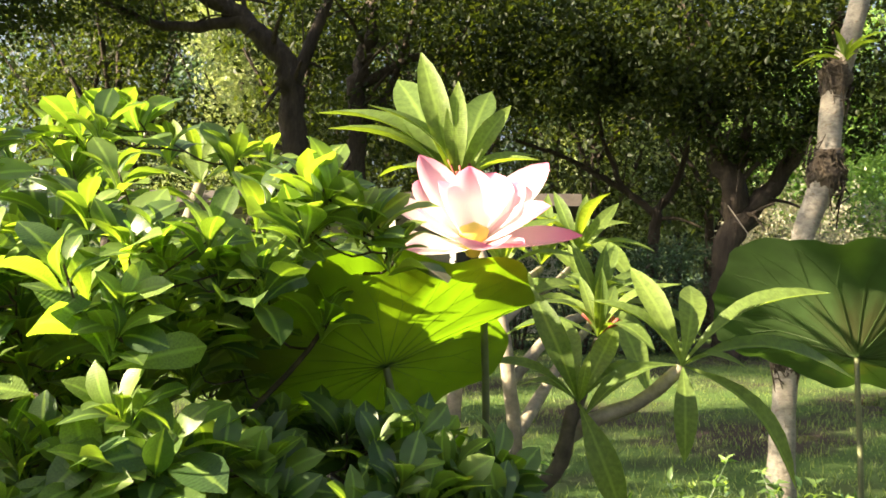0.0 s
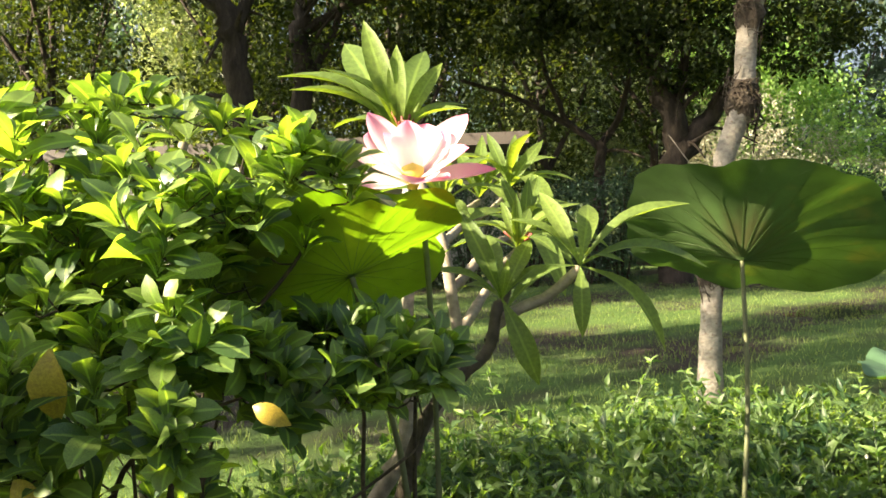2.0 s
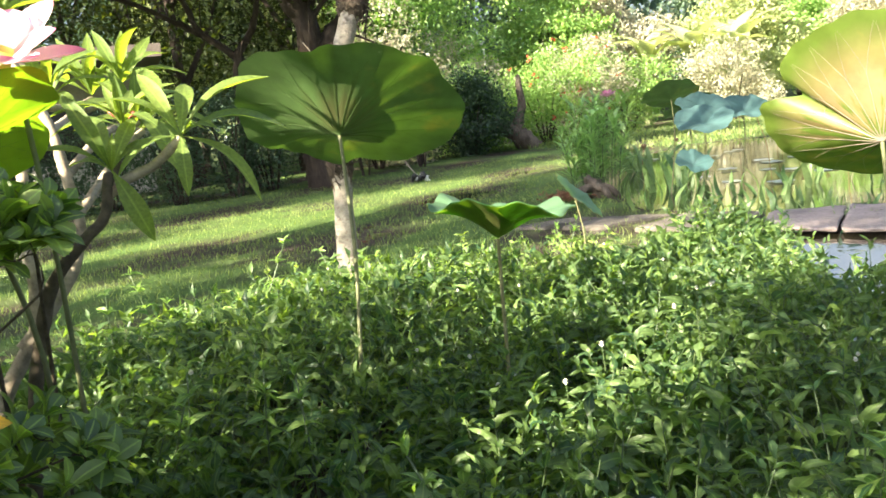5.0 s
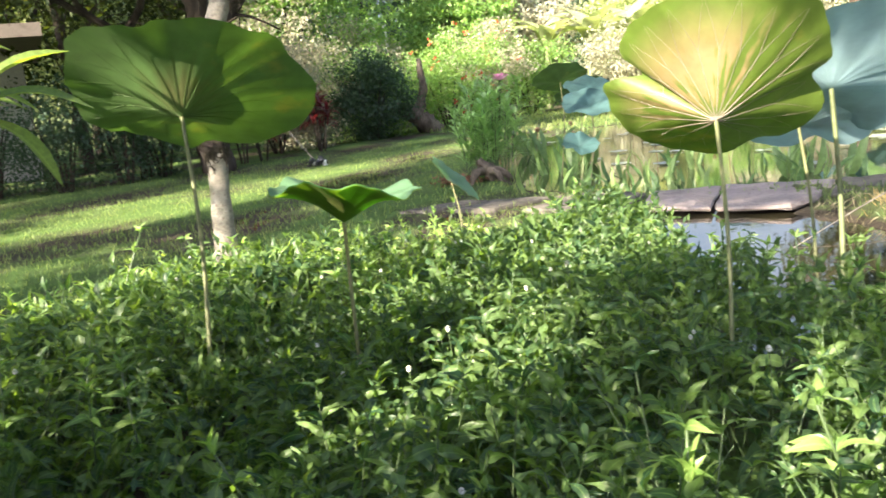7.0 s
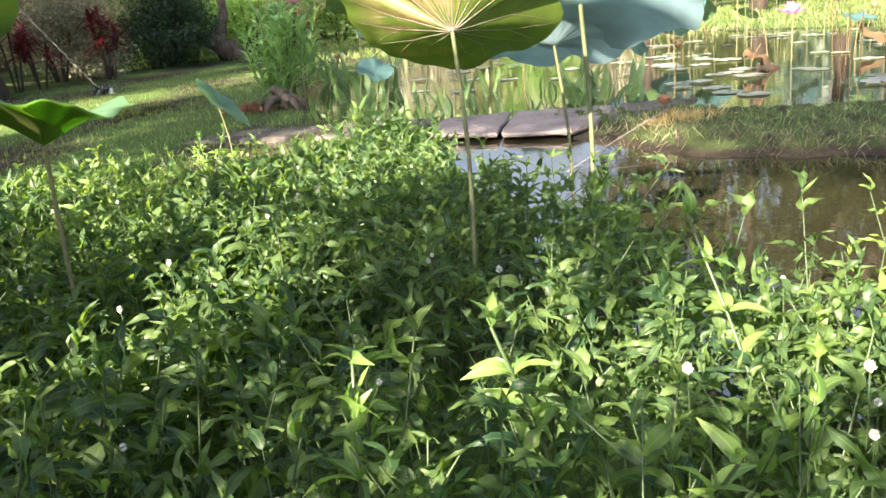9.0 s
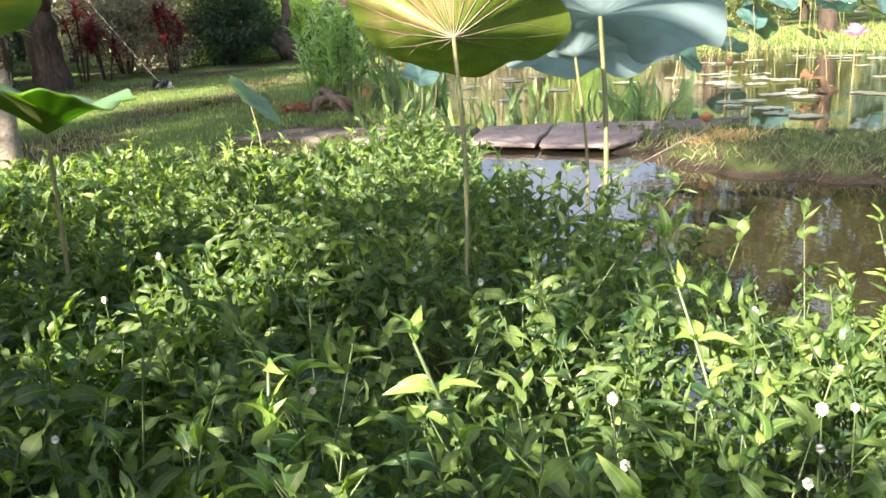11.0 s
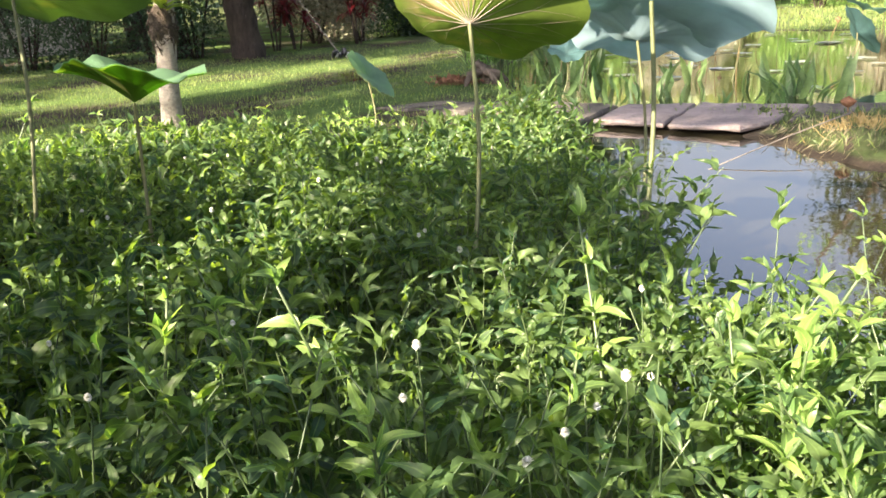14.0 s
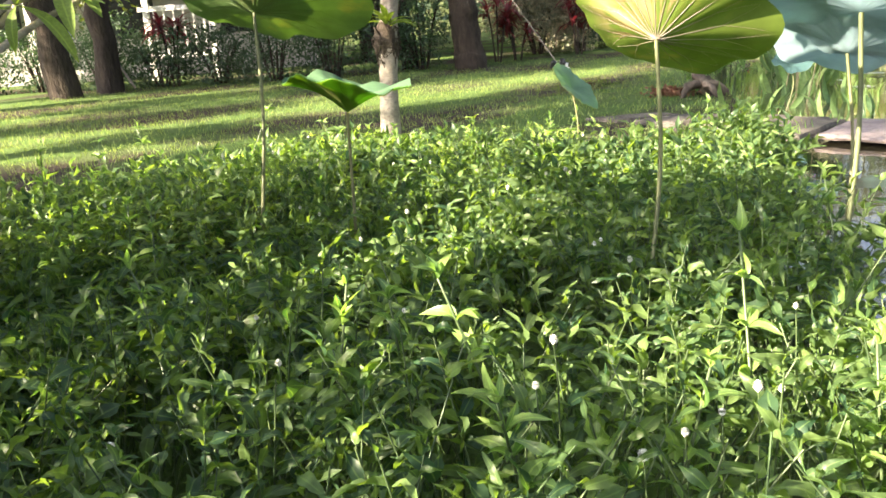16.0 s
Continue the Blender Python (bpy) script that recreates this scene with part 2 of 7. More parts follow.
def sunlit_sector_leaf():
    """Ageing lotus leaf from below: sunlight painted cream, the rest green, yellow mottle."""
    m = foliage("lotus_leaf_sunlit_sector", (0.078, 0.135, 0.011), (0.078, 0.135, 0.011), glow=(1.35, 1.55, 0.45), share=0.42, rough=0.5, grain=16, ageing=0.45)
    nt = m.node_tree
    bsdf = nt.nodes["Principled BSDF"]
    green = bsdf.inputs["Base Color"].links[0].from_socket
    tc = nt.nodes.new("ShaderNodeTexCoord")
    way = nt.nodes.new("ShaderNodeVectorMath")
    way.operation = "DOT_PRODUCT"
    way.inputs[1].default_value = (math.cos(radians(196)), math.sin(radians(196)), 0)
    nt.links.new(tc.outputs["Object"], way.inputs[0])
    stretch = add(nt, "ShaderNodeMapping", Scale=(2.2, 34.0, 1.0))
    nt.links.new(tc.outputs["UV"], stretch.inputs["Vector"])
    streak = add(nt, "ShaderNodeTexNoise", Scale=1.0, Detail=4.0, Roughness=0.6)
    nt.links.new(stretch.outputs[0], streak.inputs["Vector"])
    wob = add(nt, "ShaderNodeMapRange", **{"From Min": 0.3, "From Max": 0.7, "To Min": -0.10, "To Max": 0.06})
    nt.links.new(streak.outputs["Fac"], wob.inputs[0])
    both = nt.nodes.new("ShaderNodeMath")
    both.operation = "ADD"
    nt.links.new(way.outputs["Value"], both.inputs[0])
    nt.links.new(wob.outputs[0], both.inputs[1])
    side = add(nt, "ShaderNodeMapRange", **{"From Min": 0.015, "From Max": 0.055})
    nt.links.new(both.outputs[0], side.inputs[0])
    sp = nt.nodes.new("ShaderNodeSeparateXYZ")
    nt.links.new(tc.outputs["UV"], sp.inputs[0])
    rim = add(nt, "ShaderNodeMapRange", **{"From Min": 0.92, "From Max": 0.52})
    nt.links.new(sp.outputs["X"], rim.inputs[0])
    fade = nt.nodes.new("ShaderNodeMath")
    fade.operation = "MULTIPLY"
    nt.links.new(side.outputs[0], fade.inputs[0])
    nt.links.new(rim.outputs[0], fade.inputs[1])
    # cream tones imitate direct sun on one side of the blade
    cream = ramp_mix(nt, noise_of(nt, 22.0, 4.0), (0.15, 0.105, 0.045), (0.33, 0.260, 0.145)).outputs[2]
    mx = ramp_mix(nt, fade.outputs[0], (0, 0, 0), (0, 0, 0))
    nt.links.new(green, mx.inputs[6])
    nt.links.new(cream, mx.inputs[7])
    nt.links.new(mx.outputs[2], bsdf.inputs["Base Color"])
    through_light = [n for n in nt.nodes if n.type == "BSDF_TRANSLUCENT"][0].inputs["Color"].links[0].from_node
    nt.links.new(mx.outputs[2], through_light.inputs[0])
    return m


M_WEED = foliage("marsh_weed_leaf", (0.022, 0.062, 0.017), (0.108, 0.188, 0.034), glow=(2.3, 2.3, 0.50), share=0.50, rough=0.42, gloss=0.35, grain=60, midrib=0.3)
# shoot leaves lighter than the bed: sun on their tops put into colour
M_WEED_BIG = foliage("tall_weed_leaf", (0.080, 0.170, 0.028), (0.200, 0.330, 0.048), share=0.47, grain=60, by_object=True, midrib=0.4)
# paler copy of the weed leaf; sunlight is put into its colour
M_WEED_SUNLIT = foliage("sunlit_weed_leaf", (0.070, 0.150, 0.026), (0.200, 0.320, 0.046), glow=(1.9, 1.9, 0.5), share=0.50, rough=0.45, gloss=0.3, grain=60, midrib=0.3)
M_WEED_STEM = foliage("weed_stem", (0.040, 0.080, 0.018), (0.080, 0.130, 0.030), share=0.15)
M_SHRUB = foliage("shrub_leaf", (0.040, 0.096, 0.019), (0.175, 0.290, 0.036), glow=(2.4, 2.4, 0.5), share=0.44, rough=0.38, gloss=0.6, by_object=True, ribs=9.0, grain=40, midrib=0.5)
M_SHRUB_IN = foliage("shrub_leaf_inner", (0.036, 0.088, 0.018), (0.170, 0.280, 0.036), glow=(2.4, 2.4, 0.5), share=0.44, rough=0.38, gloss=0.6, grain=40, midrib=0.5)
M_YELLOW = foliage("yellowing_leaf", (0.46, 0.30, 0.03), (0.44, 0.38, 0.06), glow=(1.2, 1.2, 0.6), share=0.4, by_object=True, ageing=0.8)
M_PLUM = foliage("frangipani_leaf", (0.085, 0.155, 0.022), (0.150, 0.240, 0.030), glow=(2.2, 2.1, 0.45), share=0.46, rough=0.48, gloss=0.35, by_object=True, ribs=16.0, grain=25, midrib=0.35)
M_LOTUS_GLOW = foliage("lotus_leaf_thin", (0.105, 0.122, 0.020), (0.120, 0.140, 0.024), glow=(1.7, 2.9, 0.25), share=0.50, rough=0.55, grain=14, by_object=True, ageing=0.4)
M_LOTUS = foliage("lotus_leaf_under", (0.042, 0.094, 0.016), (0.058, 0.118, 0.020), glow=(1.5, 1.7, 0.5), share=0.24, rough=0.55, grain=14, by_object=True, ageing=0.25)
M_LOTUS_TAN = foliage("lotus_leaf_tan_under", (0.23, 0.255, 0.085), (0.26, 0.28, 0.095), glow=(0.9, 1.5, 0.25), share=0.42, rough=0.55, grain=14, by_object=True, ageing=0.35)
M_LOTUS_FAR = foliage("lotus_leaf_far", (0.042, 0.105, 0.058), (0.066, 0.140, 0.078), glow=(1.4, 1.8, 0.7), share=0.35, rough=0.55, gloss=0.3, grain=12, by_object=True)
M_SHORE = foliage("shore_plant_leaf", (0.15, 0.29, 0.06), (0.26, 0.42, 0.10), share=0.4, rough=0.4)
# brown base puts the shrub's shade into the leaf colour
M_LOTUS_SHADED = foliage("lotus_leaf_shaded", (0.092, 0.086, 0.021), (0.108, 0.102, 0.025), glow=(1.9, 3.9, 0.25), share=0.50, rough=0.55, grain=14, by_object=True, ageing=0.4)
M_LOTUS_STAINED = stained_leaf()
M_LOTUS_SUNLIT = sunlit_sector_leaf()
# glaucous underside, made paler still: the sun on it is put into colour
M_LOTUS_PALE = foliage("lotus_leaf_pale_under", (0.23, 0.39, 0.235), (0.27, 0.43, 0.26), glow=(0.8, 1.0, 0.8), share=0.35, rough=0.5, grain=9, by_object=True)
M_LOTUS_TOP = foliage("lotus_leaf_top", (0.11, 0.23, 0.072), (0.15, 0.28, 0.095), glow=(1.6, 1.9, 0.8), share=0.48, rough=0.45, grain=12, by_object=True)
M_VEIN = foliage("lotus_vein", (0.17, 0.18, 0.075), (0.23, 0.22, 0.10), share=0.2, rough=0.5)
M_VEIN_DULL = foliage("lotus_vein_green", (0.046, 0.096, 0.014), (0.056, 0.110, 0.017), glow=(1.5, 1.8, 0.6), share=0.28, rough=0.5)
M_STALK = foliage("lotus_stalk", (0.090, 0.125, 0.030), (0.150, 0.165, 0.045), share=0.1, rough=0.55, by_object=True, grain=50)
M_DEADSTALK = rough_stuff("dry_stalk", (0.16, 0.10, 0.05), (0.26, 0.18, 0.09), scale=20, fine=90, bump=0.2)
M_DRYLEAF = foliage("dry_lotus_leaf", (0.10, 0.062, 0.035), (0.16, 0.10, 0.05), share=0.2, grain=20, by_object=True)
M_PETAL = petal_mat("lotus_petal", (0.93, 0.89, 0.87), (0.84, 0.20, 0.42))
# pink tip as above; rose base stands for shade on these petals
M_PETAL_SHADED = petal_mat("lotus_petal_shaded", (0.88, 0.60, 0.64), (0.80, 0.14, 0.36))
M_PETAL_FAR = petal_mat("pink_petal", (0.80, 0.42, 0.60), (0.66, 0.12, 0.42), 0.3)
M_POD = plain("lotus_receptacle", (0.62, 0.50, 0.08), 0.6)
M_BARK = rough_stuff("dark_bark", (0.026, 0.020, 0.016), (0.062, 0.047, 0.036), scale=5, fine=22, bump=0.9, distance=0.05, stretch=(1, 1, 0.35))
M_PALE_BARK = rough_stuff("pale_bark", (0.21, 0.185, 0.155), (0.33, 0.30, 0.26), scale=9, fine=35, bump=0.8, distance=0.02, c=(0.16, 0.13, 0.10), stretch=(1, 1, 1.6))
M_GREY_BARK = rough_stuff("grey_smooth_bark", (0.20, 0.17, 0.13), (0.33, 0.29, 0.23), scale=14, fine=60, bump=0.4, distance=0.006)
# grey bark darkened for the shade on the front frangipani stem
M_SHADED_STEM = rough_stuff("shaded_smooth_bark", (0.055, 0.046, 0.034), (0.120, 0.100, 0.075), scale=14, fine=60, bump=0.4, distance=0.006)
M_TWIG = rough_stuff("shrub_twig", (0.034, 0.028, 0.018), (0.075, 0.060, 0.038), scale=20, fine=80, bump=0.4, distance=0.004)
M_ROOT = rough_stuff("fibrous_roots", (0.040, 0.030, 0.022), (0.10, 0.078, 0.058), scale=14, fine=60, bump=0.8)
M_STONE = rough_stuff("slab_stone", (0.19, 0.158, 0.158), (0.30, 0.250, 0.245), scale=3, fine=28, bump=0.6, distance=0.012, c=(0.15, 0.13, 0.10))
M_PATH = rough_stuff("path_stone", (0.075, 0.068, 0.060), (0.125, 0.112, 0.098), scale=3, fine=25, bump=0.5)
M_DRIFT = rough_stuff("weathered_wood", (0.060, 0.046, 0.036), (0.15, 0.12, 0.095), scale=7, fine=40, bump=0.8, stretch=(1, 1, 0.3))
M_LITTER = rough_stuff("red_leaf_litter", (0.17, 0.070, 0.040), (0.24, 0.13, 0.075), scale=20, fine=60, bump=0.8)
# near-black leaf: the shade on these trees is put into its colour
M_TREE_SHADED = foliage("tree_leaf_shaded", (0.009, 0.020, 0.004), (0.036, 0.060, 0.010), glow=(2.9, 2.6, 0.5), share=0.42, rough=0.5, gloss=0.25)
M_HEDGE = foliage("hedge_leaf", (0.020, 0.052, 0.016), (0.050, 0.100, 0.028), share=0.3, rough=0.45)
# lightened leaf: sun and haze on the far trees put into its colour
M_SUNLIT_LEAF = foliage("tree_leaf_sunlit", (0.20, 0.30, 0.075), (0.36, 0.45, 0.125), glow=(1.4, 1.4, 0.8), share=0.42)
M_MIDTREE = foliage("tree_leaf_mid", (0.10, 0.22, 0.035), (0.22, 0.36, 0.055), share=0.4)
# golden tone stands for low sun on the bushes
M_SUNLIT_GOLD = foliage("sunlit_bush_leaf", (0.19, 0.24, 0.100), (0.40, 0.44, 0.180), glow=(1.3, 1.2, 0.8), share=0.42)
M_FARWOOD = foliage("far_wood_leaf", (0.035, 0.075, 0.030), (0.075, 0.125, 0.045), share=0.3)
M_RED = foliage("red_cordyline_leaf", (0.085, 0.018, 0.024), (0.20, 0.036, 0.046), glow=(1.8, 0.8, 0.8), share=0.4)
M_REDFLOWER = foliage("red_blossom", (0.40, 0.045, 0.03), (0.55, 0.10, 0.05), glow=(1.1, 0.8, 0.6), share=0.3)
M_GRASS = foliage("grass_blade", (0.060, 0.120, 0.020), (0.200, 0.270, 0.050), share=0.45, rough=0.5)
M_BANKGRASS = foliage("bank_grass_blade", (0.060, 0.115, 0.022), (0.180, 0.240, 0.055), share=0.35, rough=0.55)
M_DRYGRASS = foliage("dry_grass_blade", (0.085, 0.078, 0.050), (0.29, 0.26, 0.17), glow=(1.2, 1.1, 0.8), share=0.3, rough=0.6)
# straw brightened to give the shaded bank a sunlit patch
M_SUNLIT_STRAW = foliage("sunlit_straw", (0.40, 0.29, 0.11), (0.58, 0.45, 0.21), glow=(1.2, 1.1, 0.8), share=0.3, rough=0.6)
M_REED = foliage("reed_blade", (0.060, 0.135, 0.028), (0.150, 0.250, 0.050), share=0.35)
M_PAD = foliage("lily_pad", (0.20, 0.27, 0.12), (0.36, 0.42, 0.21), share=0.1, rough=0.3, by_object=True)
M_WHITEFLOWER = plain("white_flower_head", (0.80, 0.79, 0.74), 0.7)
M_WHITEPAINT = plain("white_paint", (0.78, 0.77, 0.74), 0.5)
M_HOUSE = plain("grey_render", (0.40, 0.39, 0.37), 0.8)
M_DARKGLASS = plain("dark_window", (0.03, 0.035, 0.04), 0.1)
M_ROOF = plain("dark_roof", (0.10, 0.085, 0.08), 0.7)
M_ROPE = plain("grey_rope", (0.24, 0.21, 0.18), 0.9)
M_CLOTH_W = plain("white_plastic", (0.80, 0.80, 0.78), 0.5)
M_CLOTH_B = plain("black_plastic", (0.02, 0.02, 0.025), 0.4)
M_STEEL = plain("pale_metal", (0.62, 0.62, 0.60), 0.4)
M_GROUND, M_WATER = ground_mat(), water_mat()


# ---- mesh helpers ----
rng = np.random.default_rng(7)


class Build:
    """Gathers vertices, faces and leaf coordinates of one mesh."""

    def __init__(self):
        self.v, self.f, self.uv, self.n = [], [], [], 0

    def add(self, v, f, uv=None):
        v = np.asarray(v, float).reshape(-1, 3)
        self.v.append(v)
        self.uv.append(np.zeros((len(v), 2)) if uv is None else np.asarray(uv, float))
        self.f.append(np.asarray(f, int) + self.n)
        self.n += len(v)
        return self

    def mesh(self, name, material, smooth=True):
        me = bpy.data.meshes.new(name)
        v = np.concatenate(self.v)
        loops = np.concatenate([f.ravel() for f in self.f])
        sizes = np.concatenate([np.full(f.shape[0], f.shape[1]) for f in self.f])
        me.vertices.add(len(v))
        me.vertices.foreach_set("co", v.astype(np.float32).ravel())
        me.loops.add(len(loops))
        me.loops.foreach_set("vertex_index", loops.astype(np.int32))
        me.polygons.add(len(sizes))
        starts = np.concatenate([[0], np.cumsum(sizes)[:-1]])
        me.polygons.foreach_set("loop_start", starts.astype(np.int32))
        me.polygons.foreach_set("use_smooth", np.full(len(sizes), smooth))
        me.update(calc_edges=True)
        uv = me.uv_layers.new(name="leaf")
        uv.data.foreach_set("uv", np.concatenate(self.uv)[loops].astype(np.float32).ravel())
        me.materials.append(material)
        me.validate()
        return me


def part(name, build, material, parent=None, label="", smooth=True, m=None):
    """One mesh object from a Build or a mesh, under a thing or a part."""
    me = build if isinstance(build, bpy.types.Mesh) else build.mesh(name, material, smooth)
    ob = new(name, me)
    if parent is not None:
        ob.parent = parent
    if m is not None:
        ob.matrix_basis = m
    return tagged(ob, label)


def thing(name, place, label, category, group="", kind=""):
    ob = new(name)
    ob.empty_display_size = 0.05
    ob.matrix_basis = place if isinstance(place, Matrix) else Matrix.Translation(place)
    return tagged(ob, label, category, group, kind)


def unit(a):
    a = np.asarray(a, float)
    return a / np.maximum(np.linalg.norm(a, axis=-1, keepdims=True), 1e-9)


def frames(d, n):
    """Turn matrices whose x is d and whose z is as near to n as can be."""
    x = unit(d)
    y = unit(np.cross(n, x))
    return np.stack([x, y, np.cross(x, y)], axis=-1)


def basis(d, n, at=(0, 0, 0), size=1.0):
    r = frames(np.array([d], float), np.array([n], float))[0] * size
    return Matrix.Translation(at) @ Matrix([list(row) for row in r]).to_4x4()


def leaf(seg=4, width=0.16, fold=0.35, droop=0.25, blunt=1.0, curl=0.0, twist=0.0, power=0.8, sway=0.0):
    """A leaf one unit long along x: vertices, faces, leaf coordinates."""
    s = np.linspace(0, 1, seg + 1)
    w = width * np.abs(np.sin(np.pi * s ** blunt)) ** power
    w[0], w[-1] = width * 0.08, width * 0.03
    mid = np.stack([s, sway * s ** 2, 0.12 * np.sin(np.pi * s) - droop * s ** 2], 1)
    wave = curl * np.sin(s * 9.0)
    c, n = np.cos(twist * s), np.sin(twist * s)
    a, z = fold * w + wave * w, fold * w - wave * w
    left = mid + np.stack([0 * s, w * c - a * n, w * n + a * c], 1)
    right = mid + np.stack([0 * s, -w * c - z * n, -w * n + z * c], 1)
    v = np.stack([left, mid, right], 1).reshape(-1, 3)
    uv = np.stack([np.stack([s, 0 * s], 1), np.stack([s, 0 * s + 0.5], 1), np.stack([s, 0 * s + 1], 1)], 1).reshape(-1, 2)
    f = []
    for i in range(seg):
        for j in (0, 1):
            a = i * 3 + j
            f.append((a, a + 1, a + 4, a + 3))
    return v, np.array(f), uv


def kite(width=0.3, fold=0.12):
    v = np.array([(0, 0, 0), (0.45, width, fold), (1, 0, -0.05), (0.45, -width, fold)])
    return v, np.array([(0, 3, 2), (0, 2, 1)]), np.array([(0, .5), (.5, 0), (1, .5), (.5, 1)])


def scatter(build, tpl, at, turns, size):
    """Many copies of a leaf shape in one mesh."""
    v, f, uv = tpl
    size = np.asarray(size, float)
    size = size[:, None] if size.ndim == 1 else size
    p = np.einsum("nij,nkj->nki", turns, v[None] * size[:, None, :] if size.shape[1] == 3 else v[None] * size[:, None, :1]) + at[:, None, :]
    n, k = len(at), len(v)
    ff = (f[None] + (np.arange(n) * k)[:, None, None]).reshape(-1, f.shape[1])
    build.add(p.reshape(-1, 3), ff, np.tile(uv, (n, 1)))


def tube(build, pts, radii, sides=7, cap=True, wobble=0.0):
    pts = np.asarray(pts, float)
    radii = np.broadcast_to(np.asarray(radii, float), (len(pts),))
    d = unit(np.gradient(pts, axis=0))
    ref = np.array([0.31, 0.95, 0.05]) if abs(d[0][2]) > 0.7 else np.array([0.0, 0.0, 1.0])
    a = unit(np.cross(d, ref))
    b = np.cross(d, a)
    th = np.linspace(0, 2 * np.pi, sides, endpoint=False)
    r = radii[:, None] * (1 + wobble * rng.standard_normal((len(pts), sides)))
    ring = pts[:, None, :] + r[..., None] * (np.cos(th)[None, :, None] * a[:, None, :] + np.sin(th)[None, :, None] * b[:, None, :])
    f = []
    for i in range(len(pts) - 1):
        for j in range(sides):
            k = (j + 1) % sides
            f.append((i * sides + j, i * sides + k, (i + 1) * sides + k, (i + 1) * sides + j))
    uv = np.repeat(np.stack([np.linspace(0, 1, len(pts))] * 2, 1), sides, 0)
    base = build.n
    build.add(ring.reshape(-1, 3), f, uv)
    if cap:
        top = pts[-1] + d[-1] * radii[-1] * 0.6
        build.add([top], np.zeros((0, 3), int))
        last = base + (len(pts) - 1) * sides
        build.f.append(np.array([(last + j, last + (j + 1) % sides, build.n - 1) for j in range(sides)]))


def smooth_line(pts, n):
    """A soft line through points (Catmull-Rom), n points."""
    p = np.asarray(pts, float)
    p = np.vstack([2 * p[0] - p[1], p, 2 * p[-1] - p[-2]])
    out = []
    for u in np.linspace(0, len(p) - 3 - 1e-6, n):
        i, t = int(u), u - int(u)
        a, b, c, d = p[i:i + 4]
        out.append(0.5 * (2 * b + (c - a) * t + (2 * a - 5 * b + 4 * c - d) * t * t + (3 * b - a - 3 * c + d) * t ** 3))
    return np.array(out)


def inside(poly, x, y):
    """Distance to a polygon's edge, above zero inside."""
    x, y = np.asarray(x, float), np.asarray(y, float)
    d, odd = np.full(x.shape, 1e9), np.zeros(x.shape, bool)
    for (x0, y0), (x1, y1) in zip(poly, poly[1:] + poly[:1]):
        dx, dy = x1 - x0, y1 - y0
        t = np.clip(((x - x0) * dx + (y - y0) * dy) / (dx * dx + dy * dy), 0, 1)
        d = np.minimum(d, np.hypot(x - x0 - t * dx, y - y0 - t * dy))
        if dy:
            odd ^= ((y0 > y) != (y1 > y)) & (x < x0 + (y - y0) * dx / dy)
    return np.where(odd, d, -d)


# ---- the lie of the land ----
WATER_Z = -0.015
POND = [(4.15, 4.0), (4.1, 4.8), (4.4, 6.0), (5.4, 8.2), (7.3, 10.6), (9.5, 11.8), (11.5, 11.0), (12.8, 8.5), (13.0, 5.5), (13.5, 2.0),
        (13.0, -2.0), (9.0, -3.5), (6.6, -1.5), (6.2, 0.4), (5.75, 2.0), (5.3, 2.85), (4.65, 3.55)]
CHANNEL = [(3.44, 3.50), (3.0, 2.75), (2.66, 2.2), (2.42, 1.6), (2.30, 1.2), (2.22, 0.9), (2.06, 0.6), (1.96, 0.36), (2.02, 0.18), (2.26, 0.0), (2.3, -3.0), (5.2, -3.0), (4.6, 0.0), (4.17, 1.1), (3.93, 1.8), (3.86, 2.2), (4.00, 2.55), (4.30, 2.92), (4.20, 3.30), (4.00, 3.65), (3.66, 3.76)]


def wave(x, y, k, s=0.0):
    return np.sin(x * k + s) * np.cos(y * k * 1.13 - s * 2) + 0.5 * np.sin(x * k * 2.3 - y * k * 1.7 + s)


def land(x, y):
    x, y = np.asarray(x, float), np.asarray(y, float)
    rag = 0.05 * wave(x, y, 5.0) + 0.03 * wave(x, y, 13.0, 1.0)
    wet = np.maximum(inside(POND, x, y), inside(CHANNEL, x, y)) + rag
    h = 0.015 * wave(x, y, 1.3) + 0.006 * wave(x, y, 7.0, 2.0)
    ridge = np.clip((x - 3.2) / 0.3, 0, 1) * np.clip((4.3 - y) / 0.9, 0, 1) * np.clip((7.5 - x) / 1.5, 0, 1)
    h = h + 0.034 * ridge
    h = h + np.clip((x - 3.3) / 0.3, 0, 1) * np.clip((6.5 - x) / 0.5, 0, 1) * np.clip((4.0 - y) / 0.4, 0, 1) * (0.012 * wave(x, y, 17.0, 0.4) + 0.009 * wave(x, y, 31.0, 2.2))
    dry = np.clip(-wet / np.where(x > 3.3, 0.30, 0.16), 0, 1)
    h = np.where(wet > 0, WATER_Z - 0.02 - 0.5 * np.clip(wet / 0.5, 0, 1), WATER_Z - 0.02 + (h - WATER_Z + 0.02) * dry ** 0.7)
    far = np.hypot(x, np.maximum(y, 0))
    hill = 14 * np.clip((far - 55) / 120, 0, 1) ** 1.2 * (1 + 0.18 * np.sin(x * 0.045 + 1))
    return h + hill


def steps(lo, hi, fine_lo, fine_hi, fine, growth=1.22):
    mid = np.arange(fine_lo, fine_hi + fine / 2, fine)
    up, d = [], fine
    while (up[-1] if up else fine_hi) < hi:
        d *= growth
        up.append((up[-1] if up else fine_hi) + d)
    down, d = [], fine
    while (down[-1] if down else fine_lo) > lo:
        d *= growth
        down.append((down[-1] if down else fine_lo) - d)
    return np.concatenate([down[::-1], mid, up])


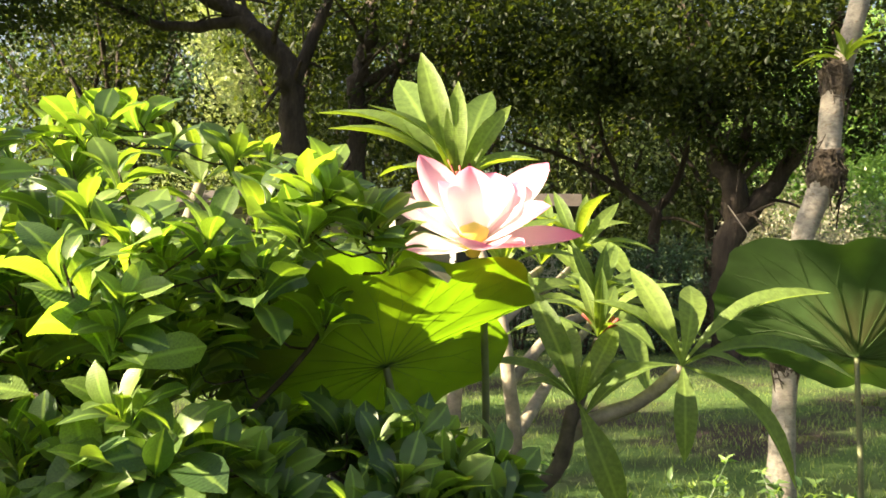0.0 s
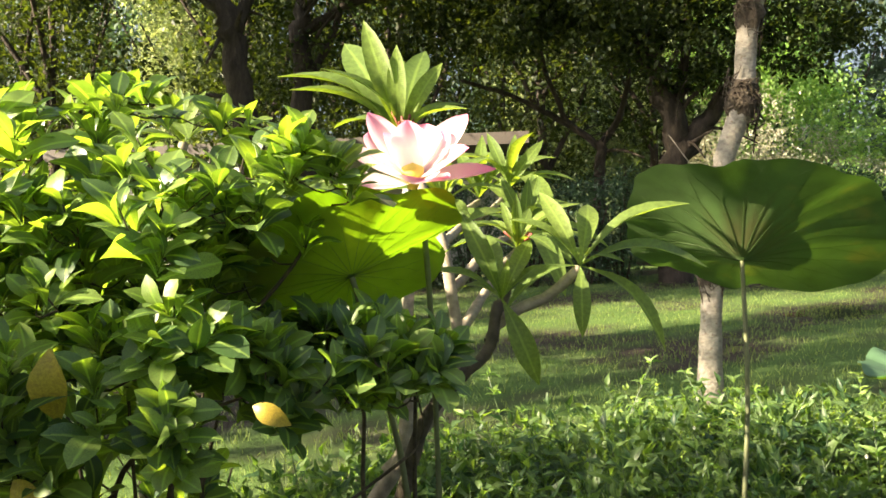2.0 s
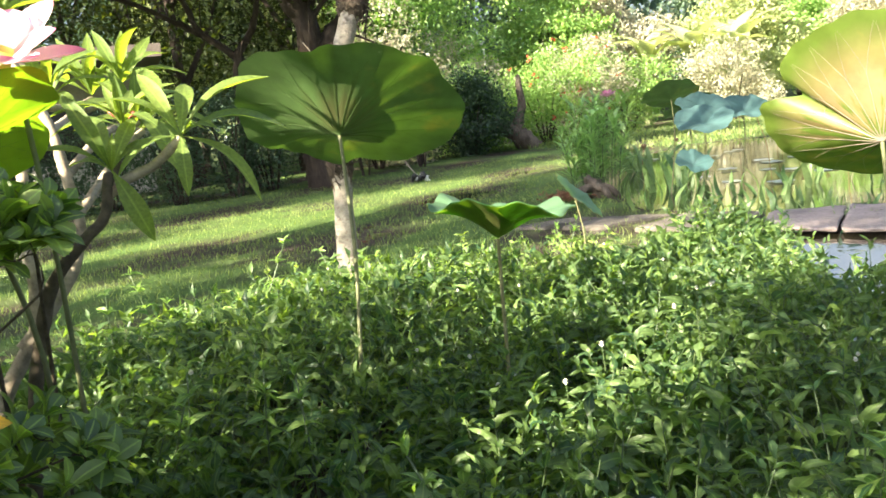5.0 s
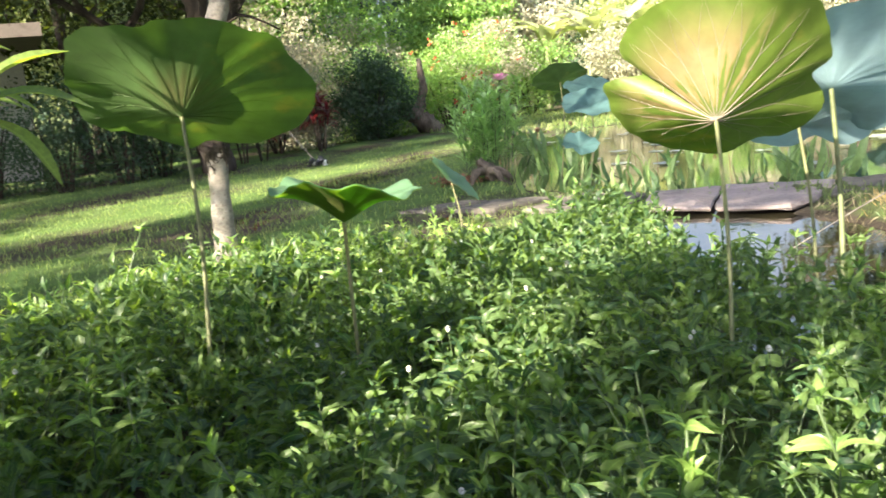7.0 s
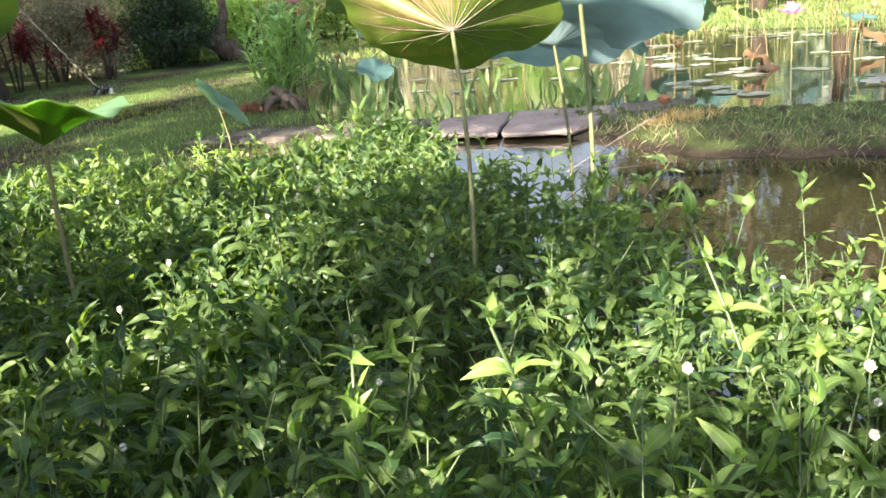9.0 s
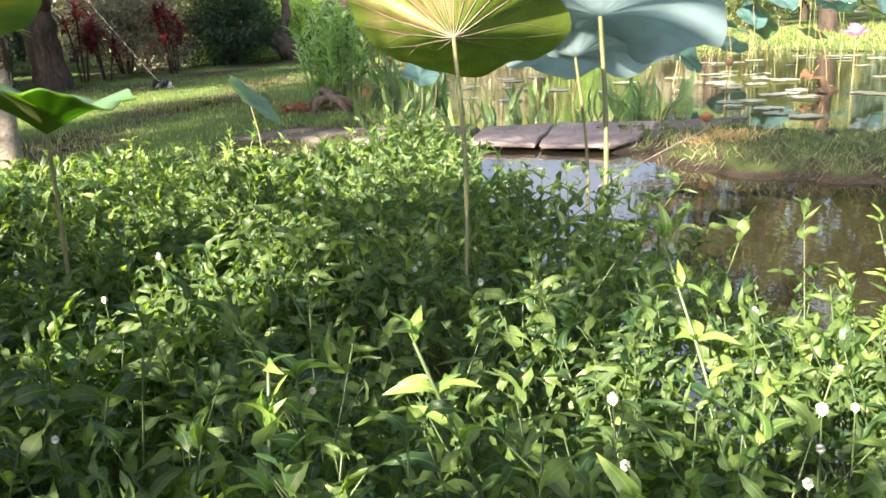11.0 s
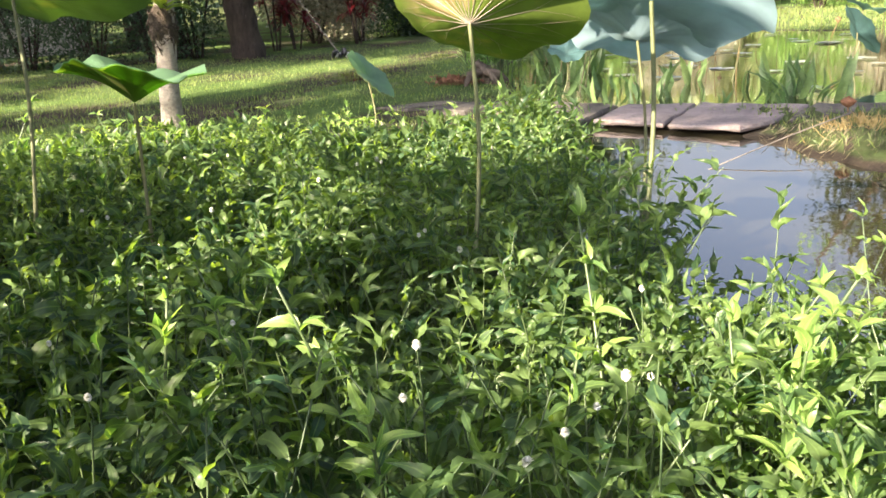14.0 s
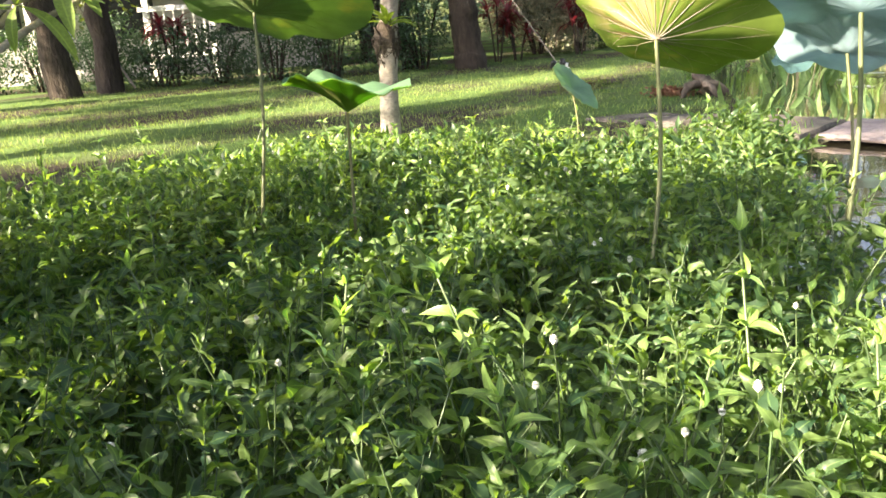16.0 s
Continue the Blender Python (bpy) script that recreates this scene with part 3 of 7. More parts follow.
gx, gy = steps(-400, 400, 1.8, 6.2, 0.05, 1.05), steps(-300, 500, 0.0, 5.2, 0.05, 1.05)
GX, GY = np.meshgrid(gx, gy)
b = Build()
nx, ny = len(gx), len(gy)
idx = np.arange(nx * ny).reshape(ny, nx)
b.add(np.stack([GX, GY, land(GX, GY)], -1).reshape(-1, 3), np.stack([idx[:-1, :-1], idx[:-1, 1:], idx[1:, 1:], idx[1:, :-1]], -1).reshape(-1, 4))
ground = part("ground", b, M_GROUND)
tagged(ground, "mown green lawn with worn patches and muddy pond banks", "ground", kind="structure")

b = Build()
b.add([(1.8, -6, WATER_Z), (16, -6, WATER_Z), (16, 14, WATER_Z), (1.8, 14, WATER_Z)], [(0, 1, 2, 3)])
tagged(part("water", b, M_WATER), "dark still pond water mirroring trees and sky", "water", kind="structure")


# ---- lotus ----
def lotus_blade(R, cup=0.08, ruffle=0.02, notch=None, seed=0, droop=0.0, rings=12, spokes=84, lop=(0.0, 0.0), cone=0.0):
    """A round lotus leaf about its hub, upper side to +z."""
    r_ = np.random.default_rng(seed)
    th = np.linspace(0, 2 * np.pi, spokes, endpoint=False)
    edge = 1 + 0.05 * np.sin(2 * th + r_.uniform(0, 6)) + 0.035 * np.sin(5 * th + r_.uniform(0, 6)) + 0.015 * np.sin(11 * th + r_.uniform(0, 6)) + 0.008 * np.sin(23 * th)
    edge *= 1 + lop[1] * np.cos(th - lop[0])
    for a, w, d in notch or ():
        gap = np.abs((th - a + np.pi) % (2 * np.pi) - np.pi)
        edge -= d * np.exp(-(gap / w) ** 2)
    s = (np.arange(1, rings + 1) / rings) ** 0.9
    rr = R * s[:, None] * edge[None]
    p1, p2 = r_.uniform(0, 6, 2)
    lift = cup * (1 - np.exp(-3.2 * s[:, None] ** 1.3)) + ruffle * s[:, None] ** 2 * (np.sin(3 * th + p1) + 0.7 * np.sin(7 * th + p2) + 0.2 * np.sin(13 * th)) - droop * s[:, None] ** 3 * (0.5 + 0.5 * np.cos(2 * th + p1))
    lift = lift + cone * s[:, None] ** 1.15 + 0.0018 * np.cos(21 * th) * s[:, None]
    v = np.stack([rr * np.cos(th), rr * np.sin(th), lift], -1).reshape(-1, 3)
    v = np.vstack([[(0, 0, 0)], v])
    idx = 1 + np.arange(rings * spokes).reshape(rings, spokes)
    nxt = np.roll(idx, -1, 1)
    quads = np.stack([idx[:-1], idx[1:], nxt[1:], nxt[:-1]], -1).reshape(-1, 4)
    tris = np.stack([np.zeros(spokes, int), idx[0], nxt[0]], -1)
    uv = np.stack([np.concatenate([[0], np.repeat(s, spokes)]), np.concatenate([[0], np.tile(th / 6.283, rings)])], 1)
    return v, quads, tris, uv, v[1:].reshape(rings, spokes, 3)


def lotus_leaf(name, hub, up, R, foot, label, under=None, top=None, veins=None, turn=0.0, stalk_r=0.006, group="lotus leaves", bend=0.04, vein=1.0, **shape):
    """Leaf on a prickly stalk: blade, upper face where it shows, veins, stalk."""
    root = thing(name, hub, label, "lotus leaf", group)
    way = Vector((math.cos(turn), math.sin(turn), 0))
    nrm = Vector(up).normalized()
    m = basis(tuple(way - nrm * way.dot(nrm)), tuple(nrm))
    v, q, t, uv, grid = lotus_blade(R, **shape)
    b = Build().add(v, q, uv)
    b.f.append(t)
    part("blade", b, under or M_LOTUS, root, m=m)
    if top:
        b = Build().add(v + np.array([0, 0, 0.003]), q[:, ::-1], uv)
        b.f.append(t[:, ::-1])
        part("upper_face", b, top, root, "waxy blue-green upper face", m=m)
    if veins:
        b = Build()
        spokes = grid.shape[1]
        n = grid.shape[0]
        for k in range(21):
            j = int(k * spokes / 21)
            size = R / 0.28 * vein
            line = np.vstack([[(0, 0, 0)], grid[:n // 2, j]]) - np.array([0, 0, 0.0012])
            tube(b, line, np.linspace(0.0019, 0.0009, len(line)) * size, 5)
            for side in (-1, 1):
                fork = []
                for i in range(n // 2 - 1, n - 1):
                    away = 2.2 * ((i - n // 2 + 1) / (n // 2)) ** 0.8
                    k0, part_way = int(away), away - int(away)
                    fork.append(grid[i, (j + side * k0) % spokes] * (1 - part_way) + grid[i, (j + side * (k0 + 1)) % spokes] * part_way)
                tube(b, np.array(fork) - np.array([0, 0, 0.0008]), np.linspace(0.0009, 0.0003, len(fork)) * size, 4)
        part("vein", b, veins, root, "pale raised radiating veins", m=m)
    hub, foot = np.array(hub, float), np.array(foot, float)
    rel = foot - hub
    side = np.array([rel[1], -rel[0], 0]) * 0.15 + np.array([bend, 0, 0])
    line = smooth_line([(0, 0, -0.002), rel * 0.35 + side, rel * 0.7 + side * 0.7, rel], 12)
    b = Build()
    tube(b, line, np.linspace(stalk_r * 0.85, stalk_r * 1.1, 12), 8, wobble=0.03)
    part("stalk", b, M_STALK, root)
    return root


PI = math.pi
lotus_leaf("lotus_leaf", (0.733, 1.728, 0.853), (0.20, 0.49, 0.85), 0.31, (0.66, 1.60, 0.0), "large round green lotus leaf, veined underside showing, on a tall stalk",
           under=M_LOTUS_STAINED, veins=M_VEIN_DULL, vein=0.42, cup=0.085, ruffle=0.010, seed=3, lop=(-0.1, 0.10), notch=[(1.25, 0.13, 0.13), (4.3, 0.10, 0.05)])
lotus_leaf("lotus_leaf", (0.99, 1.308, 0.567), (0.14, 0.02, 1.0), 0.180, (0.98, 1.30, 0.0), "small bowl-shaped lotus leaf with a blue-green upper face",
           under=M_LOTUS_GLOW, top=M_LOTUS_TOP, cup=0.060, cone=0.022, ruffle=0.012, seed=5, stalk_r=0.005, bend=0.0)
lotus_leaf("lotus_leaf", (1.669, 0.811, 0.72), (0.52, 0.50, 0.70), 0.245, (1.60, 0.74, -0.02), "green lotus leaf, sunlit side painted cream, bold pale veins underneath",
           under=M_LOTUS_SUNLIT, veins=M_VEIN, vein=0.62, cup=0.03, cone=0.095, ruffle=0.012, seed=9, notch=[(PI - 0.35, 0.10, 0.35), (-0.5, 0.15, 0.12)], stalk_r=0.0052)
lotus_leaf("lotus_leaf", (2.26, 1.0, 0.745), (0.45, 0.28, 0.85), 0.30, (2.19, 0.92, -0.03), "broad pale blue-green lotus leaf with a drooping rim",
           under=M_LOTUS_PALE, veins=None, cup=0.05, ruffle=0.02, seed=12, droop=0.05, stalk_r=0.007)
lotus_leaf("lotus_leaf", (2.34, 1.175, 0.637), (0.45, 0.32, 0.83), 0.23, (2.31, 1.10, -0.03), "pale blue-green lotus leaf behind a taller one",
           under=M_LOTUS_PALE, cup=0.06, ruffle=0.02, seed=14, stalk_r=0.005)
lotus_leaf("lotus_leaf", (2.01, 2.76, 0.455), (0.60, -0.42, 0.70), 0.135, (1.98, 2.70, 0.0), "small tilted lotus leaf, blue-green above and yellow below",
           under=M_LOTUS_TAN, top=M_LOTUS_TOP, cup=0.025, ruffle=0.004, seed=15, stalk_r=0.003)
lotus_leaf("lotus_leaf", (-0.045, 0.885, 0.885), (-0.35, 0.50, 0.75), 0.165, (-0.02, 0.98, 0.0), "lotus leaf glowing in low sun with branch shadows on it",
           under=M_LOTUS_SHADED, veins=M_VEIN_DULL, cup=0.02, ruffle=0.012, seed=18, vein=0.45, notch=[(0.3, 0.12, 0.12)], stalk_r=0.005)


def petal(length=0.11, width=0.27, cup=0.50, curve=0.16, seg=8, across=4):
    s = np.linspace(0, 1, seg + 1)
    t = np.linspace(-1, 1, across + 1)
    w = width * np.sin(np.pi * np.clip(s * 0.93 + 0.06, 0, 1)) ** 0.75 * (0.55 + 0.75 * s - 0.3 * s ** 2)
    w[-1] = 0.01
    S, T = np.meshgrid(s, t, indexing="ij")
    W = w[:, None]
    v = np.stack([S - 0.06 * (1 - T ** 2) * 0, W * T, curve * S ** 2 + cup * W * T ** 2], -1) * length
    idx = np.arange((seg + 1) * (across + 1)).reshape(seg + 1, across + 1)
    f = np.stack([idx[:-1, :-1], idx[1:, :-1], idx[1:, 1:], idx[:-1, 1:]], -1).reshape(-1, 4)
    return v.reshape(-1, 3), f, np.stack([S, T * 0.5 + 0.5], -1).reshape(-1, 2)


def lotus_flower(name, place, label, material, scale=1.0, stalk_to=None, layers=((5, -2, 0.118), (6, 22, 0.122), (6, 46, 0.115), (4, 68, 0.085)), group="lotus blossoms", tilt=(0, 0), bow=(0.01, 0, 0), thick=1.0):
    root = thing(name, place, label, "lotus flower", group)
    lean = Euler((radians(tilt[0]), radians(tilt[1]), 0)).to_matrix().to_4x4()
    b = Build()
    tube(b, [(0, 0, -0.01 * scale), (0, 0, 0.012 * scale), (0, 0, 0.03 * scale)], [0.008 * scale, 0.016 * scale, 0.02 * scale], 12)
    part("seed_pod", b, M_POD, root, "yellow cone-shaped receptacle", m=lean)
    b = Build()
    n = 60
    az = rng.uniform(0, 6.283, n)
    d = np.stack([np.cos(az) * 0.8, np.sin(az) * 0.8, np.ones(n)], 1)
    scatter(b, leaf(2, 0.05, 0.2, 0.1), np.stack([np.cos(az), np.sin(az), 0 * az], 1) * 0.012 * scale, frames(d, np.array([0, 0, 1.0])), np.full(n, 0.03 * scale))
    part("stamens", b, M_POD, root, "fine yellow stamens", m=lean)
    k = 0
    for count, rise, length in layers:
        me = Build().add(*petal(length * scale)).mesh("petal", material)
        for i in range(count):
            az = 6.283 * (i + 0.37 * k) / count + rng.uniform(-0.12, 0.12)
            el = radians(rise + rng.uniform(-7, 7))
            d = (math.cos(az) * math.cos(el), math.sin(az) * math.cos(el), math.sin(el))
            up = (-math.cos(az) * math.sin(el), -math.sin(az) * math.sin(el), math.cos(el))
            part("petal", me, material, root, m=lean @ basis(d, up, (d[0] * 0.012 * scale, d[1] * 0.012 * scale, 0), rng.uniform(0.9, 1.08)))
        k += 1
    if stalk_to is not None:
        rel = np.array(stalk_to, float) - np.array(place, float)
        b = Build()
        tube(b, smooth_line([(0, 0, 0), rel * 0.12 + np.array(bow), rel * 0.5 + np.array(bow), rel], 10), 0.0045 * thick * max(scale, 0.8), 7)
        part("stalk", b, M_STALK, root)
    return root


def open_blossom():
    """The large blossom: broad petals spread round a low yellow centre that leans towards the path."""
    place = (0.044, 0.88, 1.010)
    root = thing("lotus_flower", place, "open white lotus blossom with rose-pink petal tips", "lotus flower", "lotus blossoms")
    lean = Euler((radians(28), radians(4), 0)).to_matrix().to_4x4()
    b = Build()
    tube(b, [(0, 0, -0.008), (0, 0, 0.008), (0, 0, 0.020)], [0.007, 0.013, 0.016], 14)
    part("seed_pod", b, M_POD, root, "yellow cone-shaped receptacle", m=lean)
    b = Build()
    n = 70
    az = rng.uniform(0, 6.283, n)
    d = np.stack([np.cos(az) * 0.9, np.sin(az) * 0.9, np.ones(n)], 1)
    scatter(b, leaf(2, 0.05, 0.2, 0.1), np.stack([np.cos(az), np.sin(az), 0 * az], 1) * 0.010, frames(d, np.array([0, 0, 1.0])), np.full(n, 0.022))
    part("stamens", b, M_POD, root, "fine yellow stamens", m=lean)
    shapes = {}
    for key, width, cup, curve in (("slim", 0.26, 0.42, 0.10), ("broad", 0.38, 0.50, 0.14)):
        for tone in (M_PETAL, M_PETAL_SHADED):
            shapes[key, tone.name] = Build().add(*petal(1.0, width, cup, curve, 10, 6)).mesh("petal", tone)
    axis = Vector((0.05, -0.42, 0.9))
    for way, key, tone in (((0.108, 0.035, 0.006), "slim", M_PETAL_SHADED), ((0.080, -0.020, 0.030), "broad", M_PETAL_SHADED), ((0.076, 0.050, 0.084), "slim", M_PETAL), ((0.018, 0.060, 0.074), "broad", M_PETAL),
                           ((-0.008, 0.015, 0.080), "broad", M_PETAL), ((-0.064, 0.030, 0.090), "slim", M_PETAL), ((-0.103, -0.010, 0.042), "slim", M_PETAL), ((-0.066, 0.045, 0.062), "broad", M_PETAL),
                           ((-0.086, -0.045, -0.006), "slim", M_PETAL), ((-0.056, -0.072, -0.018), "slim", M_PETAL), ((0.024, -0.084, -0.014), "broad", M_PETAL_SHADED), ((0.052, -0.058, -0.006), "slim", M_PETAL_SHADED),
                           ((-0.042, -0.010, 0.060), "broad", M_PETAL), ((0.048, 0.040, 0.062), "broad", M_PETAL), ((-0.062, -0.028, 0.030), "broad", M_PETAL)):
        d = Vector(way)
        part("petal", shapes[key, tone.name], tone, root, m=basis(tuple(d.normalized()), tuple(axis), tuple(d * 0.07), d.length * 0.98))
    rel = np.array((0.05, 1.0, 0.0)) - np.array(place)
    b = Build()
    tube(b, smooth_line([(0, 0, 0), rel * 0.12 + np.array([0.01, 0.06, 0]), rel * 0.5 + np.array([0.01, 0.06, 0]), rel], 12), 0.0045, 8)
    part("stalk", b, M_STALK, root)


open_blossom()


# ---- frangipani ----
PLUM_LEAVES = [leaf(8, w, f, d, 1.45, 0.05) for w, f, d in ((0.095, 0.45, 0.20), (0.11, 0.30, 0.30), (0.085, 0.55, 0.10), (0.115, 0.35, 0.22))]
PLUM_WIDE = [Build().add(*leaf(8, w * 1.12, f, d, 1.45, 0.05)).mesh("leaf", M_PLUM) for w, f, d in ((0.095, 0.45, 0.20), (0.11, 0.30, 0.30), (0.085, 0.55, 0.10), (0.115, 0.35, 0.22))]
PLUM_MESHES = [Build().add(*t).mesh("leaf", M_PLUM) for t in PLUM_LEAVES]


def whorl_given(root, at, rays, size=1.0, shapes=PLUM_MESHES):
    """Leaves from one shoot tip along given ways (x, y, z), as long as the way."""
    origin = Vector(root.matrix_basis.translation)
    for i, r in enumerate(rays):
        d = Vector(r) * size
        up = Vector((0.0, -0.35, 1.0)) if abs(d.normalized().z) < 0.8 else Vector((0, -1, 0.3))
        part("leaf", shapes[i % 4], M_PLUM, root, m=basis(tuple(d.normalized()), tuple(up), tuple(Vector(at) - origin), d.length))


def whorl_open(root, at, axis, count, length, low=20, high=75, seed=1):
    r_ = np.random.default_rng(seed)
    a = unit(np.array(axis, float))
    e1 = unit(np.cross(a, [0.3, 0.9, 0.1]))
    e2 = np.cross(a, e1)
    rays = []
    for i in range(count):
        az = i * 2.4 + r_.uniform(-0.2, 0.2)
        el = radians(low + (high - low) * (i / max(count - 1, 1)) + r_.uniform(-6, 6))
        d = (e1 * math.cos(az) + e2 * math.sin(az)) * math.cos(el) + a * math.sin(el)
        rays.append(tuple(d * length * r_.uniform(0.8, 1.1) * (1.05 - 0.35 * i / count)))
    whorl_given(root, at, rays)


def stems(root, lines, bark=None):
    o = np.array(root.matrix_basis.translation)
    for pts, r0, r1 in lines:
        b = Build()
        line = smooth_line(np.array(pts, float) - o, 4 * len(pts))
        tube(b, line, np.linspace(r0, r1, len(line)), 9, wobble=0.06)
        part("stem", b, bark or M_GREY_BARK, root)


def bud_spray(root, at, seed=0, size=0.05):
    r_ = np.random.default_rng(seed)
    o = np.array(root.matrix_basis.translation)
    b = Build()
    for i in range(9):
        d = unit(np.array([r_.normal(0, 0.5), r_.normal(0, 0.5), 1.0])) * size * r_.uniform(0.6, 1.1)
        p = np.array(at) - o
        tube(b, [p, p + d * 0.6, p + d], [0.0018, 0.0018, 0.003], 5)
    part("bud_spray", b, M_RED_BUD, root, "dark red flower buds")


M_RED_BUD = plain("red_bud", (0.22, 0.045, 0.035), 0.6)
fr = thing("frangipani", (0.0, 1.05, 0.0), "young frangipani with long pointed leaves on bare grey stems", "frangipani", "frangipani shrubs")
stems(fr, [([(-0.08, 1.06, -0.02), (-0.055, 1.05, 0.25), (-0.02, 1.03, 0.46), (0.006, 1.02, 0.56), (0.031, 1.02, 0.638), (0.059, 1.02, 0.681), (0.099, 1.02, 0.722), (0.139, 1.02, 0.760), (0.156, 1.025, 0.83)], 0.014, 0.009),
           ([(0.14, 1.03, 0.77), (0.17, 1.09, 0.84), (0.19, 1.115, 0.905)], 0.008, 0.006)], M_SHADED_STEM)
stems(fr, [([(0.15, 1.025, 0.795), (0.19, 1.035, 0.82), (0.235, 1.04, 0.838), (0.282, 1.04, 0.878)], 0.010, 0.008)])
whorl_given(fr, (0.284, 1.04, 0.882), [(-0.055, 0.03, 0.125), (0.03, 0.07, 0.118), (0.160, -0.005, 0.105), (0.185, -0.02, 0.030), (0.135, -0.05, -0.105), (-0.005, -0.07, -0.085),
                                      (-0.105, 0.0, 0.085), (-0.12, -0.03, -0.035), (0.055, -0.05, 0.020), (0.02, 0.09, 0.04)], shapes=PLUM_WIDE)
whorl_given(fr, (0.162, 1.03, 0.835), [(-0.055, -0.02, 0.135), (0.050, 0.03, 0.10), (-0.115, -0.01, 0.055), (0.050, -0.06, -0.115), (0.095, 0.05, 0.06), (-0.02, 0.06, 0.115), (0.01, -0.03, 0.06), (-0.07, 0.05, 0.03)], shapes=PLUM_WIDE)
whorl_open(fr, (0.19, 1.115, 0.91), (0.0, 0.1, 1), 9, 0.13, 5, 70, 5)
bud_spray(fr, (0.195, 1.117, 0.915), 3, 0.035)

fr = thing("frangipani", (0.05, 1.6, 0.0), "tall frangipani with broad whorls of grey-green leaves", "frangipani", "frangipani shrubs")
stems(fr, [([(-0.15, 1.24, -0.02), (-0.12, 1.21, 0.30), (-0.095, 1.20, 0.43), (-0.022, 1.20, 0.547), (-0.008, 1.20, 0.637), (-0.012, 1.22, 0.72), (0.0, 1.32, 0.9), (0.03, 1.5, 1.0)], 0.018, 0.010),
           ([(-0.05, 1.20, 0.52), (0.04, 1.22, 0.62), (0.081, 1.25, 0.72), (0.071, 1.26, 0.84), (0.05, 1.30, 0.95), (-0.02, 1.36, 1.12)], 0.012, 0.010),
           ([(-0.01, 1.21, 0.68), (-0.09, 1.28, 0.80), (-0.22, 1.34, 0.95)], 0.010, 0.008),
           ([(0.058, 1.285, 0.92), (0.10, 1.45, 0.96), (0.14, 1.6, 0.98), (0.20, 1.9, 1.04)], 0.009, 0.006),
           ([(0.071, 1.26, 0.83), (0.15, 1.42, 0.91), (0.22, 1.55, 0.93)], 0.010, 0.008),
           ([(0.02, 1.46, 0.98), (0.08, 1.75, 0.99), (0.12, 1.95, 1.02)], 0.010, 0.008), ([(0.081, 1.25, 0.75), (0.16, 1.5, 0.85), (0.20, 1.62, 0.89), (0.23, 1.70, 0.915)], 0.010, 0.008)])
whorl_given(fr, (-0.02, 1.36, 1.125), [(-0.215, 0.0, 0.175), (-0.120, 0.04, 0.232), (-0.062, -0.03, 0.228), (0.046, 0.05, 0.200), (0.078, -0.02, 0.145), (0.108, 0.03, 0.100), (-0.195, -0.05, 0.115), (-0.105, -0.06, 0.155),
                                      (0.0, -0.06, 0.165), (-0.02, 0.07, 0.210), (0.125, -0.04, 0.060), (-0.14, 0.07, 0.07)], shapes=PLUM_WIDE)
bud_spray(fr, (-0.012, 1.335, 1.125), 8, 0.05)
whorl_open(fr, (0.20, 1.9, 1.05), (0.25, 0.0, 1), 12, 0.22, 5, 75, 11)
whorl_open(fr, (0.22, 1.55, 0.94), (0.35, -0.1, 1), 12, 0.19, -10, 65, 13)
whorl_open(fr, (0.05, 1.52, 1.0), (0.2, -0.2, 1), 10, 0.19, 0, 65, 15)
whorl_open(fr, (0.12, 1.95, 1.03), (0.2, 0.0, 1), 12, 0.22, 5, 75, 19)
whorl_open(fr, (0.23, 1.70, 0.92), (0.3, 0.0, 1), 12, 0.20, 0, 70, 20)
whorl_open(fr, (-0.22, 1.34, 0.96), (-0.3, 0.0, 1), 9, 0.15, 5, 70, 17)

fr = thing("frangipani", (-0.42, 1.25, 0.0), "small frangipani shoot rising out of the shrub", "frangipani", "frangipani shrubs")
stems(fr, [([(-0.5, 1.2, 0.0), (-0.49, 1.22, 0.6), (-0.455, 1.24, 0.95), (-0.41, 1.25, 1.12)], 0.014, 0.009)])
whorl_open(fr, (-0.41, 1.25, 1.12), (0.05, 0.0, 1), 12, 0.15, 5, 80, 21)


